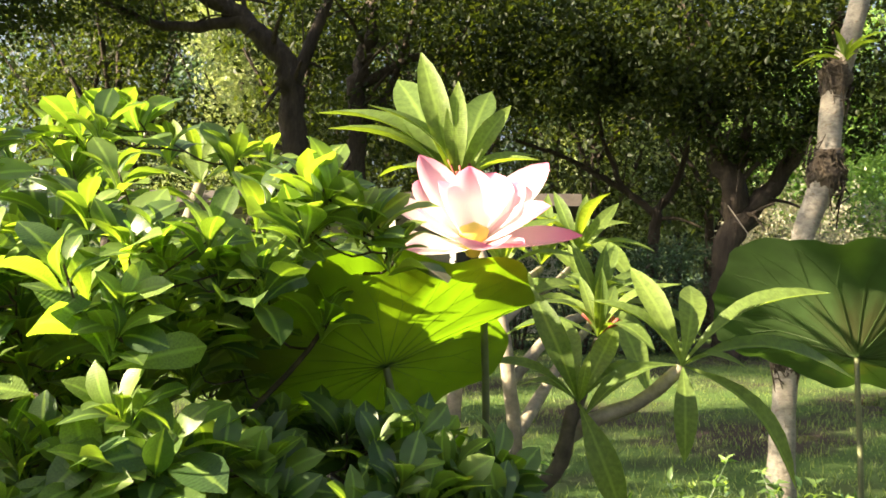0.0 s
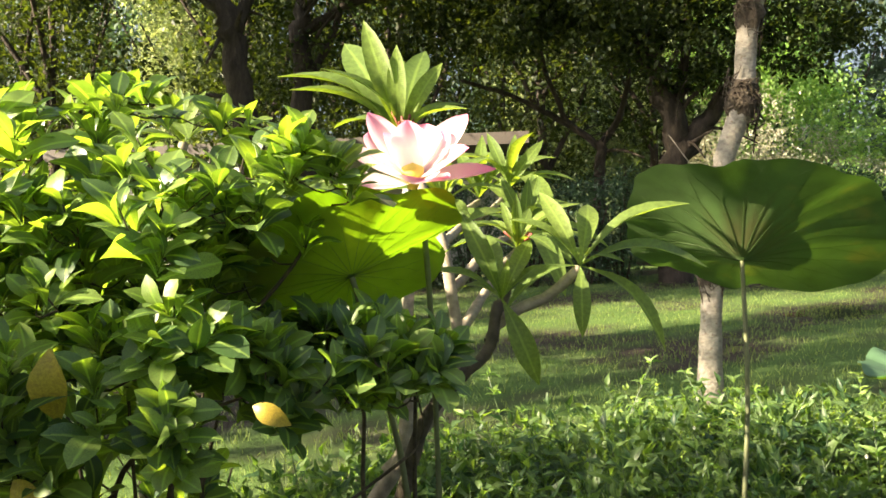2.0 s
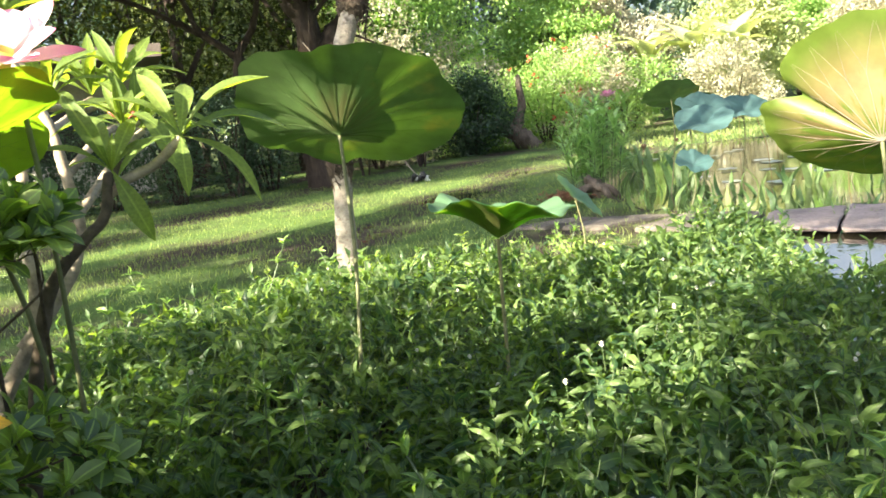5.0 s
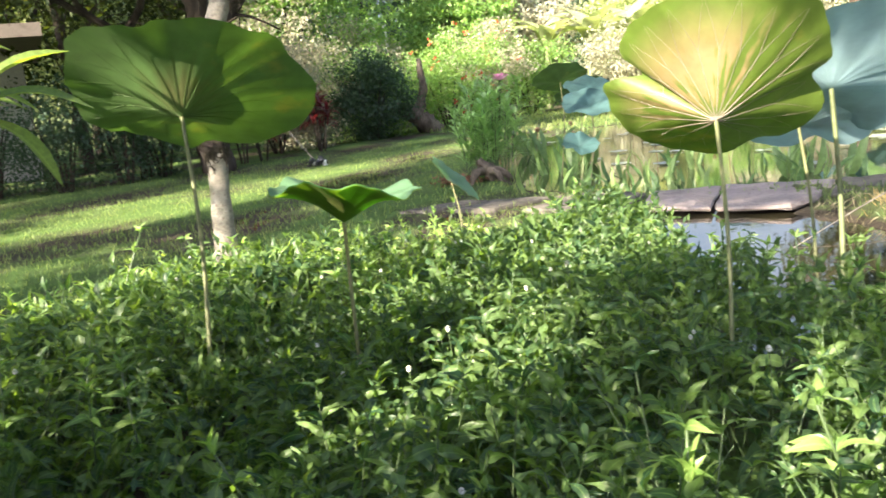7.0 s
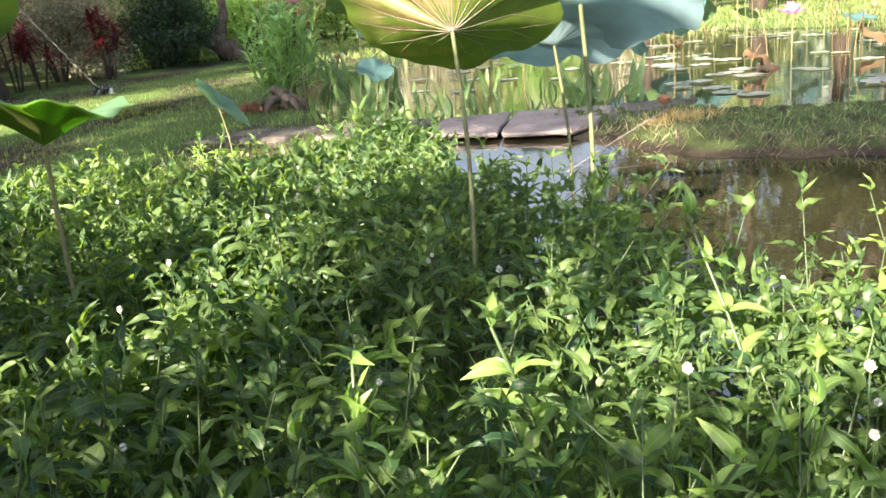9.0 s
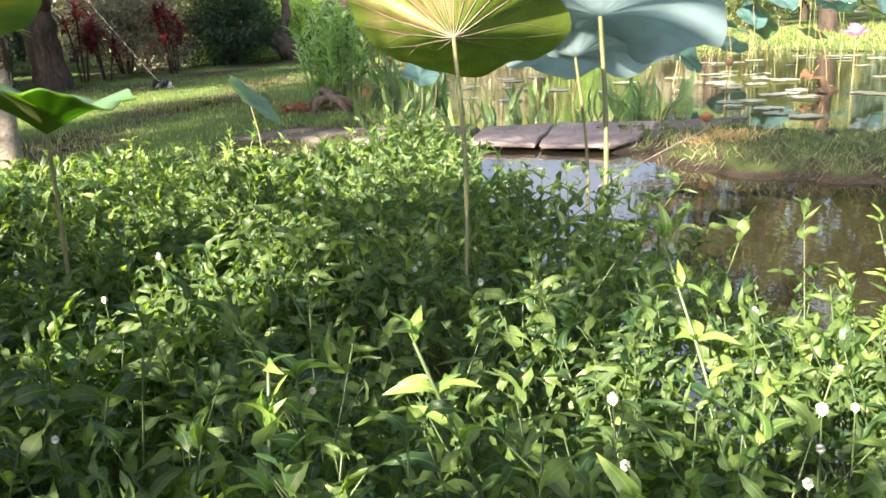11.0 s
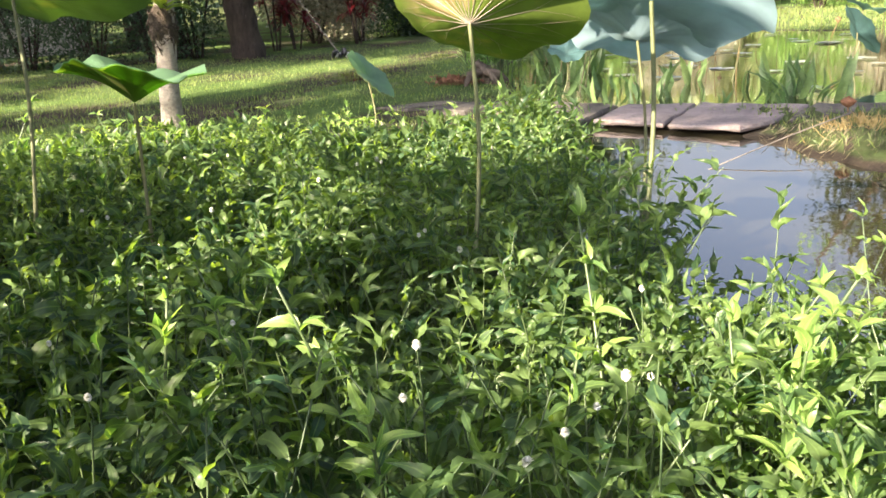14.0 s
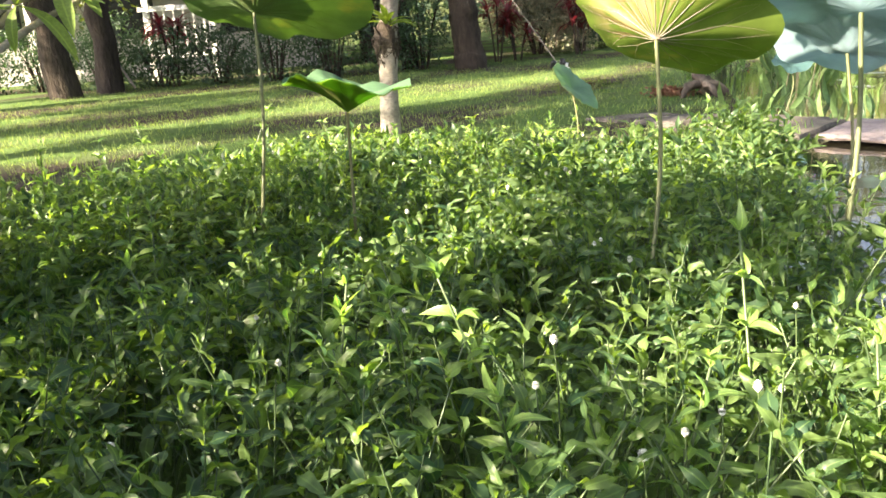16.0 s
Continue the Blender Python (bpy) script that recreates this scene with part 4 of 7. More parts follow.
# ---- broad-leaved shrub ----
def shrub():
    r_ = np.random.default_rng(41)
    root = thing("shrub", (-0.33, 0.85, 0.0), "dense glossy broad-leaved garden shrub, some leaves yellowing", "shrub")
    o = np.array([-0.33, 0.85, 0.0])
    lobes = [((-0.38, 0.86, 0.99), (0.30, 0.22, 0.17), 145), ((-0.36, 0.76, 1.11), (0.12, 0.10, 0.07), 22), ((-0.12, 0.81, 1.01), (0.13, 0.13, 0.085), 76), ((-0.26, 0.72, 0.90), (0.20, 0.12, 0.15), 70), ((-0.46, 0.84, 0.62), (0.26, 0.26, 0.30), 90),
             ((-0.06, 0.78, 0.785), (0.15, 0.11, 0.06), 66), ((-0.27, 0.66, 0.74), (0.22, 0.10, 0.10), 60), ((-0.50, 0.62, 0.78), (0.20, 0.12, 0.26), 60), ((-0.27, 0.68, 0.50), (0.30, 0.12, 0.07), 34), ((-0.12, 0.74, 0.45), (0.24, 0.14, 0.08), 44)]
    tips = []
    for c, r, n in lobes:
        u = unit(r_.normal(size=(n, 3))) * r_.uniform(0.55, 1.0, (n, 1)) ** 0.5
        u[:, 2] = np.where(u[:, 2] < -0.8, -u[:, 2], u[:, 2])
        tips.append(np.array(c) + u * np.array(r))
    tips = np.vstack(tips)
    # shrub ends just left of the camera's view so low sun gets in
    tips = tips[(tips[:, 2] > 0.22) & (tips[:, 0] > -0.50 - 0.4 * (tips[:, 1] - 0.7))]
    # tips cut away so the lotus leaf shows from the camera
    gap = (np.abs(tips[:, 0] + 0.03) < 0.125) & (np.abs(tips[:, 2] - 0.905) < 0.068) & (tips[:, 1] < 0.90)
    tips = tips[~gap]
    # the growth is thin low down beside the path
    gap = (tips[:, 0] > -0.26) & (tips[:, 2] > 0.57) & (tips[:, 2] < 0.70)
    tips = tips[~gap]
    # tips cut away along the sun's line so light reaches blossom and leaf
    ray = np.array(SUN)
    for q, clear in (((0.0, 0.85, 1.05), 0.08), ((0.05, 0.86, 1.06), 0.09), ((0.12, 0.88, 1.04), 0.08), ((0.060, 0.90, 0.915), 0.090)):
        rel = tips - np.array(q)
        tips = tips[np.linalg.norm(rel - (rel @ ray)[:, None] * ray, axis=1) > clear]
    # extra tips placed up-sun to throw shade on the lotus leaf
    tips = np.vstack([tips, np.array([-0.225, 0.815, 0.985]) + r_.normal(0, 1, (30, 3)) * np.array([0.055, 0.03, 0.04])])
    mains = []
    for k in range(11):
        az = k * 0.571 + r_.uniform(-0.2, 0.2)
        end = np.array([-0.33, 0.85, 0]) + np.array([math.cos(az) * (0.36 if math.cos(az) < 0 else 0.12), math.sin(az) * 0.22, 0.80 + 0.25 * math.sin(k * 2.1)])
        mains.append(smooth_line([(-0.33 + 0.03 * math.cos(az), 0.85 + 0.03 * math.sin(az), -0.02), (-0.33 + 0.12 * math.cos(az), 0.85 + 0.1 * math.sin(az), 0.3), (end + o) / 2 + np.array([0, 0, 0.12]), end], 14) - o)
    mains.append(np.array(smooth_line([(-0.33, 0.85, 0.35), (-0.26, 0.80, 0.72), (-0.18, 0.78, 0.82), (-0.11, 0.80, 0.90), (-0.06, 0.80, 0.98)], 14)) - o)
    mains.append(np.array(smooth_line([(-0.33, 0.83, 0.25), (-0.2, 0.76, 0.45), (-0.08, 0.74, 0.58), (0.05, 0.74, 0.68)], 14)) - o)
    mains.append(np.array(smooth_line([(0.0, 0.93, -0.02), (0.018, 0.95, 0.30), (0.026, 0.95, 0.60), (0.031, 0.92, 0.74), (0.0, 0.85, 0.80)], 16)) - o)
    mains.append(np.array(smooth_line([(-0.06, 0.92, -0.02), (-0.042, 0.90, 0.30), (-0.043, 0.90, 0.58), (-0.038, 0.88, 0.72), (-0.08, 0.80, 0.79)], 16)) - o)
    mains.append(np.array(smooth_line([(-0.33, 0.83, 0.15), (-0.24, 0.76, 0.34), (-0.10, 0.72, 0.41), (0.06, 0.73, 0.45)], 14)) - o)
    mains.append(np.array(smooth_line([(-0.34, 0.80, 0.40), (-0.32, 0.72, 0.62), (-0.24, 0.68, 0.72), (-0.14, 0.68, 0.76)], 14)) - o)
    allm = np.vstack(mains)
    for line in mains:
        b = Build()
        tube(b, line, np.linspace(0.0048, 0.0018, len(line)), 7, wobble=0.08)
        part("branch", b, M_TWIG, root)
    twigs = Build()
    at, d, up, size = [], [], [], []
    nodes = [tuple(q) for q in allm]
    order = np.argsort([np.min(np.linalg.norm(allm - p, axis=1)) for p in tips - o])
    for p in (tips - o)[order]:
        known = np.array(nodes)
        gap = np.linalg.norm(known - p, axis=1) + 1.2 * np.maximum(known[:, 2] - p[2] + 0.02, 0)
        q = known[np.argmin(gap)]
        twig = smooth_line([q, (p + q) / 2 + np.append(r_.normal(0, 0.008, 2), -0.012), p], 6)
        thick = 0.0016 if np.linalg.norm(p - q) > 0.06 else 0.0012
        tube(twigs, twig, np.linspace(thick, 0.0009, 6), 5)
        nodes += [tuple(twig[2]), tuple(twig[4])]
        axis = unit(0.55 * unit(p - np.array([-0.05, 0.05, 0.6])) + np.array([0, -0.15, 0.9]) + r_.normal(0, 0.22, 3))
        e1 = unit(np.cross(axis, [0.2, 0.9, 0.3]))
        e2 = np.cross(axis, e1)
        turn, n = r_.uniform(0, 6), r_.integers(7, 11)
        for i in range(n):
            az = turn + i * 2.4
            el = radians(r_.uniform(8, 42) + 40 * i / n)
            dd = (e1 * math.cos(az) + e2 * math.sin(az)) * math.cos(el) + axis * math.sin(el)
            at.append(p - axis * 0.030 * (1 - i / n))
            d.append(dd)
            up.append(axis + r_.normal(0, 0.3, 3))
            size.append(r_.uniform(0.042, 0.078) * (1.05 - 0.4 * i / n))
    tagged(part("twig", twigs, M_TWIG, root), kind="stuff")
    at, d, up, size = np.array(at), np.array(d), np.array(up), np.array(size)
    # leaves taken out along the sun's line to light part of the lotus leaf
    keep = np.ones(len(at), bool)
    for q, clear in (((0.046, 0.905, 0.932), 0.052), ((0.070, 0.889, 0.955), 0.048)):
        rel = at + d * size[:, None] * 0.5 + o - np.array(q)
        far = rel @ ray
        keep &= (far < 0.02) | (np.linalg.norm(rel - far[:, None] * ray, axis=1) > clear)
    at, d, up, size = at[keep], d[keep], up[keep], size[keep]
    shapes = [leaf(7, w, f, dr, 1.7, 0.06, 0.0, 0.68) for w, f, dr in ((0.215, 0.20, 0.08), (0.235, 0.14, 0.16), (0.195, 0.32, 0.02), (0.225, 0.20, 0.22))]
    meshes = [Build().add(*t).mesh("leaf", M_SHRUB) for t in shapes]
    near = np.argsort(at[:, 1] + o[1] + 0.4 * np.abs(at[:, 2] + o[2] - 0.95) + 0.2 * np.abs(at[:, 0] + o[0] + 0.1))
    lone, rest = near[:290], near[290:]
    turns = frames(d, up)
    for i in lone:
        mt = Matrix([list(row) for row in turns[i] * size[i]]).to_4x4()
        part("leaf", meshes[int(i) % 4], M_SHRUB, root, m=Matrix.Translation(at[i]) @ mt)
    b = Build()
    for k in range(4):
        pick = rest[rest % 4 == k]
        scatter(b, shapes[k], at[pick], turns[pick], size[pick])
    tagged(part("foliage", b, M_SHRUB_IN, root), kind="stuff")
    me = Build().add(*leaf(6, 0.26, 0.25, 0.35, 1.1, 0.1)).mesh("leaf", M_YELLOW)
    for p, dd, s in (((-0.305, 0.57, 0.835), (0.05, -0.2, -1), 0.075), ((-0.10, 0.58, 0.77), (0.6, -0.2, -0.25), 0.042), ((-0.29, 0.57, 0.685), (0.1, -0.3, -1), 0.05), ((-0.03, 0.58, 0.565), (0.8, -0.3, -0.1), 0.045), ((-0.35, 0.57, 0.70), (0.5, -0.3, -0.3), 0.05), ((-0.43, 0.6, 0.62), (-0.2, -0.3, -1), 0.06)):
        part("leaf", me, M_YELLOW, root, "yellowing spotted leaf", m=basis(dd, (0.1, -1, 0.3), tuple(np.array(p) - o), s))


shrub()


def shade_shrub(x, y, h, seed):
    """Another shrub of the same kind, out of view, added to cast shade."""
    r_ = np.random.default_rng(seed)
    root = thing("shrub", (x, y, 0), "unseen broad-leaved shrub beside the path, added to cast shade", "shrub", "path shrubs")
    b, s = Build(), Build()
    n = 460
    u = unit(r_.normal(size=(n, 3))) * r_.uniform(0.4, 1, (n, 1)) ** 0.5
    tips = u * np.array([0.42, 0.42, h * 0.42]) + np.array([0, 0, h * 0.55])
    for p in tips[::4]:
        tube(s, smooth_line([(p[0] * 0.1, p[1] * 0.1, -0.02), (p[0] * 0.5, p[1] * 0.5, p[2] * 0.6), p], 6), np.linspace(0.007, 0.002, 6), 5)
    at = np.repeat(tips, 9, 0)
    d = r_.normal(size=(len(at), 3)) + np.array([0, 0, 0.4])
    scatter(b, leaf(4, 0.21, 0.3, 0.2, 1.35, 0.08), at, frames(d, np.array([0, 0, 1.0]) + r_.normal(0, 0.3, (len(at), 3))), r_.uniform(0.045, 0.075, len(at)))
    part("branch", s, M_TWIG, root)
    tagged(part("foliage", b, M_SHRUB_IN, root), kind="stuff")



def shade_bough_tree():
    """Small unseen tree beside the path; its leafy bough is added for shade."""
    r_ = np.random.default_rng(47)
    root = thing("tree", (-2.0, -0.95, 0), "unseen small tree whose arching leafy bough is added for shade", "tree")
    s, b = Build(), Build()
    tube(s, smooth_line([(0, 0, -0.05), (-0.02, 0.05, 1.0), (0.1, 0.2, 1.9), (0.45, 0.35, 2.25), (0.7, 0.6, 2.2), (0.75, 1.0, 2.1)], 22), np.linspace(0.05, 0.008, 22), 8, wobble=0.05)
    n = 190
    tips = unit(r_.normal(size=(n, 3))) * r_.uniform(0.2, 1, (n, 1)) ** 0.4 * np.array([0.34, 0.60, 0.20]) + np.array([0.7, 0.50, 2.13])
    at = np.repeat(tips, 8, 0) + r_.normal(0, 0.02, (n * 8, 3))
    d = r_.normal(size=(len(at), 3))
    scatter(b, leaf(4, 0.21, 0.3, 0.2, 1.35, 0.08), at, frames(d, np.array([0, 0, 1.0]) + r_.normal(0, 0.3, (len(at), 3))), r_.uniform(0.05, 0.085, len(at)))
    for p in tips[::8]:
        tube(s, smooth_line([(0.6, 0.50, 2.23), (p + np.array([0.6, 0.50, 2.23])) / 2, p], 5), np.linspace(0.006, 0.002, 5), 5)
    part("trunk", s, M_TWIG, root)
    tagged(part("crown", b, M_SHRUB_IN, root), kind="stuff")


shade_bough_tree()
# unseen shrubs that shade the weed bed and the main shrub
shade_shrub(-0.95, -0.30, 1.83, 43)
shade_shrub(-0.75, -0.95, 1.58, 45)
shade_shrub(-1.30, 0.28, 1.45, 47)
shade_shrub(-1.05, 0.20, 1.25, 46)

# ---- marsh weeds ----
WEEDS = [(-0.9, 1.6), (-0.6, 0.2), (0.2, -0.35), (0.9, -0.5), (1.9, -0.7), (2.3, -0.8), (2.26, -0.02), (2.04, 0.16), (1.97, 0.32), (2.06, 0.55), (2.20, 0.85), (2.28, 1.12), (2.28, 1.35), (2.38, 1.65), (2.54, 1.95), (2.78, 2.35), (3.12, 2.85), (3.2, 3.2),
         (2.85, 3.15), (2.55, 2.72), (2.2, 2.62), (1.85, 2.85), (1.45, 3.05), (1.0, 3.08), (0.5, 2.95), (0.1, 2.65), (-0.3, 2.35), (-0.7, 2.15)]
W4 = [leaf(7, w, f, d, bl, cu, tw, 0.85, sw) for w, f, d, bl, cu, tw, sw in ((0.130, 0.40, 0.40, 0.72, 0.9, 1.5, 0.20), (0.150, 0.25, 0.65, 0.78, -0.95, -1.7, -0.25), (0.125, 0.60, 0.15, 0.78, 0.8, 1.1, -0.15), (0.160, 0.30, 0.50, 0.82, 1.0, -1.2, 0.30))]
W2 = [leaf(2, w, f, d, 0.9) for w, f, d in ((0.19, 0.40, 0.40), (0.22, 0.25, 0.55))]


def weed_leaves(x, y, h, r_, pairs=(4, 7), length=(0.032, 0.086)):
    """Stems and opposite leaves of many upright weeds."""
    z0 = np.maximum(land(x, y), WATER_Z - 0.03)
    lean = r_.normal(0, 0.38, (len(x), 2))
    at, d, up, size, lines = [], [], [], [], []
    for i in range(len(x)):
        n = r_.integers(*pairs)
        turn = r_.uniform(0, 6.283)
        for k in range(n):
            t = 0.40 + 0.60 * ((k + r_.uniform(0.1, 0.9)) / n) ** 0.7
            p = np.array([x[i] + lean[i, 0] * h[i] * t, y[i] + lean[i, 1] * h[i] * t, z0[i] + h[i] * t])
            el = radians((58 if y[i] < 1.6 else 70) * t ** 3 + r_.normal(0, 27))
            for side in (0, math.pi):
                az = turn + k * 1.571 + side + r_.normal(0, 0.5)
                at.append(p)
                d.append((math.cos(az) * math.cos(el), math.sin(az) * math.cos(el), math.sin(el)))
                up.append((r_.normal(0, 0.6), r_.normal(0, 0.6), 1.0))
                size.append(r_.uniform(*length) * (1.15 - 0.5 * t ** 3) * (0.86 if y[i] < 0.5 else 1.0))
        lines.append((np.array([x[i], y[i], z0[i] - 0.02]), np.array([x[i] + lean[i, 0] * h[i], y[i] + lean[i, 1] * h[i], z0[i] + h[i] * 0.98])))
    return np.array(at), np.array(d), np.array(up), np.array(size), lines


def weed_field():
    r_ = np.random.default_rng(77)
    n = 13500
    x, y = r_.uniform(-1.0, 3.5, n), r_.uniform(-0.8, 4.2, n)
    hold = inside(WEEDS, x, y) > r_.uniform(-0.05, 0.10, n)
    thin = np.clip(0.62 + 0.22 * wave(x, y, 3.1, 0.7) + 0.26 * wave(x, y, 11.0, 0.3), 0.22, 1)
    hold &= r_.uniform(0, 1, n) < thin
    x, y = x[hold], y[hold]
    h = 0.26 + 0.05 * wave(x, y, 2.3) + r_.normal(0, 0.035, len(x)) + 0.022 * wave(x, y, 14.0, 1.1) + 0.07 * np.clip((0.6 - y) / 0.8, 0, 1) * np.clip((x - 0.6) / 1.0, 0, 1)
    h += np.where(r_.uniform(0, 1, len(x)) < 0.06, 0.07, 0.0) + np.where(y > 1.6, np.abs(r_.normal(0, 0.03, len(x))) - 0.03, 0.0)
    h *= np.clip(0.66 + inside(WEEDS, x, y) / 0.3, 0.5, 1)
    h = np.clip(h, 0.1, np.where(y > 1.6, 0.33, 0.42))
    at, d, up, size, lines = weed_leaves(x, y, h, r_)
    turns = frames(d, up)
    pick = r_.integers(0, 4, len(at))
    close = at[:, 1] < 1.9
    b = Build()
    for k in range(4):
        m_ = close & (pick == k)
        scatter(b, W4[k], at[m_], turns[m_], size[m_])
        m_ = ~close & (pick == k)
        scatter(b, W2[k % 2], at[m_], turns[m_], size[m_] * 1.05)
    field = part("marsh_weeds", b, M_WEED)
    tagged(field, "dense knee-high bed of lance-leaved marsh weeds", "weeds", kind="stuff")
    s = Build()
    for p, q in lines:
        tube(s, [p, (p + q) / 2, q], [0.0024, 0.0018, 0.0011], 4, cap=False)
    part("weed_stems", s, M_WEED_STEM, field)


weed_field()


def sunlit_growth():
    """Sunlight put into leaf colour: bed's far edge and corner by the water."""
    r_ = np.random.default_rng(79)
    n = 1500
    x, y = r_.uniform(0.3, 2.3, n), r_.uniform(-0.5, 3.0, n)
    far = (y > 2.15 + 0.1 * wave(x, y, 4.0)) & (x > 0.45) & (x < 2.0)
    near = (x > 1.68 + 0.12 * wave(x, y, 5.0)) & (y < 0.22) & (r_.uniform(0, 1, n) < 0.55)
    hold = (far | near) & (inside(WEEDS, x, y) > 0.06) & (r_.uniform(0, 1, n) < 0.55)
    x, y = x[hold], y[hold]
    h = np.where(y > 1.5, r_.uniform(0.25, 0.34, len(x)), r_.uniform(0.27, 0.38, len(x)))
    at, d, up, size, lines = weed_leaves(x, y, h, r_, (4, 7), (0.030, 0.066))
    turns = frames(d, up)
    pick = r_.integers(0, 4, len(at))
    b = Build()
    for k in range(4):
        scatter(b, W4[k], at[pick == k], turns[pick == k], size[pick == k])
    field = part("young_weeds", b, M_WEED_SUNLIT)
    tagged(field, "weed shoots coloured paler for the sun on the bed's bright strips", "weeds", kind="stuff")
    stalks = Build()
    for p, q in lines:
        tube(stalks, [p, (p + q) / 2, q], [0.0024, 0.0018, 0.0011], 4, cap=False)
    part("weed_stems", stalks, M_WEED_STEM, field)


sunlit_growth()

WEED_MESHES = [Build().add(*leaf(6, w, f, d, bl, 0.2, tw)).mesh("leaf", M_WEED_BIG) for w, f, d, bl, tw in ((0.15, 0.40, 0.30, 0.8, 0.9), (0.18, 0.30, 0.50, 0.9, -1.2), (0.13, 0.55, 0.16, 0.85, 0.4))]


def tall_weed(x, y, h, seed, big=1.0):
    """A taller shoot that stands out of the bed."""
    r_ = np.random.default_rng(seed)
    z = max(float(land(x, y)), WATER_Z - 0.04)
    root = thing("marsh_weed", (x, y, z), "tall pale-green weed shoot with paired lance leaves", "weed", "tall weed shoots")
    lean = r_.normal(0, 0.20, 2)
    line = smooth_line([(0, 0, -0.02), (lean[0] * h * 0.3, lean[1] * h * 0.3, h * 0.5), (lean[0] * h, lean[1] * h, h)], 8)
    b = Build()
    tube(b, line, np.linspace(0.0034, 0.0018, 8), 6)
    part("stem", b, M_WEED_STEM, root)
    turn = r_.uniform(0, 6.28)
    n = 10
    for k in range(n):
        t = 0.42 + 0.58 * ((k + r_.uniform(0.2, 0.8)) / n) ** 0.6
        p = line[min(7, int(t * 7.5))]
        el = radians(5 + 58 * t ** 3 + r_.normal(0, 20))
        for side in (0, math.pi):
            az = turn + k * 1.571 + side + r_.normal(0, 0.45)
            d = (math.cos(az) * math.cos(el), math.sin(az) * math.cos(el), math.sin(el))
            part("leaf", WEED_MESHES[r_.integers(0, 3)], M_WEED_BIG, root, m=basis(d, (r_.normal(0, 0.3), r_.normal(0, 0.3), 1), tuple(p), r_.uniform(0.040, 0.066) * (1.15 - 0.5 * t ** 2) * big))


SHOOTS = [(1.191, 0.067, 0.43), (1.18, -0.02, 0.37), (1.511, 0.001, 0.44), (1.75, 0.06, 0.36), (0.92, 0.117, 0.42), (2.08, 0.71, 0.40), (1.33, -0.12, 0.36), (1.62, -0.10, 0.40), (1.85, -0.05, 0.40), (2.20, 1.05, 0.34), (2.24, 1.22, 0.32),
          (1.05, 0.30, 0.36), (0.62, 0.62, 0.34), (0.512, 2.485, 0.48), (0.2, 2.55, 0.44), (-0.2, 2.3, 0.42), (-0.4, 2.05, 0.44), (0.05, 2.2, 0.42), (2.36, 1.5, 0.33), (2.48, 1.82, 0.32), (2.3, 2.3, 0.33), (2.65, 2.75, 0.34)]
SR = np.random.default_rng(83)
SHOOTS += [(SR.uniform(1.40, 2.05), SR.uniform(-0.38, 0.02), SR.uniform(0.36, 0.42)) for i in range(9)]
SHOOTS += [(SR.uniform(0.12, 0.60), SR.uniform(0.90, 1.35), SR.uniform(0.35, 0.40)) for i in range(5)]
SHOOTS += [(SR.uniform(0.35, 2.05), SR.uniform(2.0, 2.85), SR.uniform(0.33, 0.39)) for i in range(18)]
for i, (x, y, h) in enumerate(SHOOTS):
    tall_weed(x, y, h, 100 + i, 1.05 if y < 0.8 else 1.0)


def white_heads():
    """Small round white flower heads on thin stalks among the weeds."""
    r_ = np.random.default_rng(5)
    b = Build()
    n = 80
    g = np.arange(n) * 2.39996
    zz = 1 - 2 * (np.arange(n) + 0.5) / n
    d = np.stack([np.sqrt(1 - zz ** 2) * np.cos(g), np.sqrt(1 - zz ** 2) * np.sin(g), zz], 1)
    scatter(b, kite(0.42, 0.10), d * 0.0018, frames(d, np.array([0.1, 0.3, 0.9])), r_.uniform(0.0042, 0.0056, n))
    head = b.mesh("head", M_WHITEFLOWER)
    spots = [(1.178, -0.106, 0.372), (1.324, -0.19, 0.337), (1.375, -0.17, 0.345), (1.268, -0.215, 0.33), (1.502, 0.74, 0.295), (1.52, 0.75, 0.30), (1.05, 0.25, 0.355), (1.45, -0.16, 0.36), (0.80, 0.42, 0.31), (0.86, 0.15, 0.33)]
    while len(spots) < 40:
        x, y = r_.uniform(0.2, 2.7), r_.uniform(-0.3, 3.0)
        if inside(WEEDS, x, y) > 0.15:
            spots.append((x, y, 0.27 + 0.05 * float(wave(x, y, 2.3)) + r_.uniform(0.02, 0.08) + 0.06 * max(0, 0.6 - y)))
    for x, y, z in spots:
        root = thing("weed_flower", (x, y, z), "small round white flower head on a thin green stalk", "flower", "white weed flowers")
        part("head", head, M_WHITEFLOWER, root, m=Matrix.Scale(r_.uniform(0.7, 1.1), 4))
        s = Build()
        tube(s, [(0, 0, 0), (0.004, 0, -0.06), (0.008, 0.006, -z + float(land(x, y)) - 0.01)], [0.0009, 0.0011, 0.0014], 4)
        part("stalk", s, M_WEED_STEM, root)


white_heads()


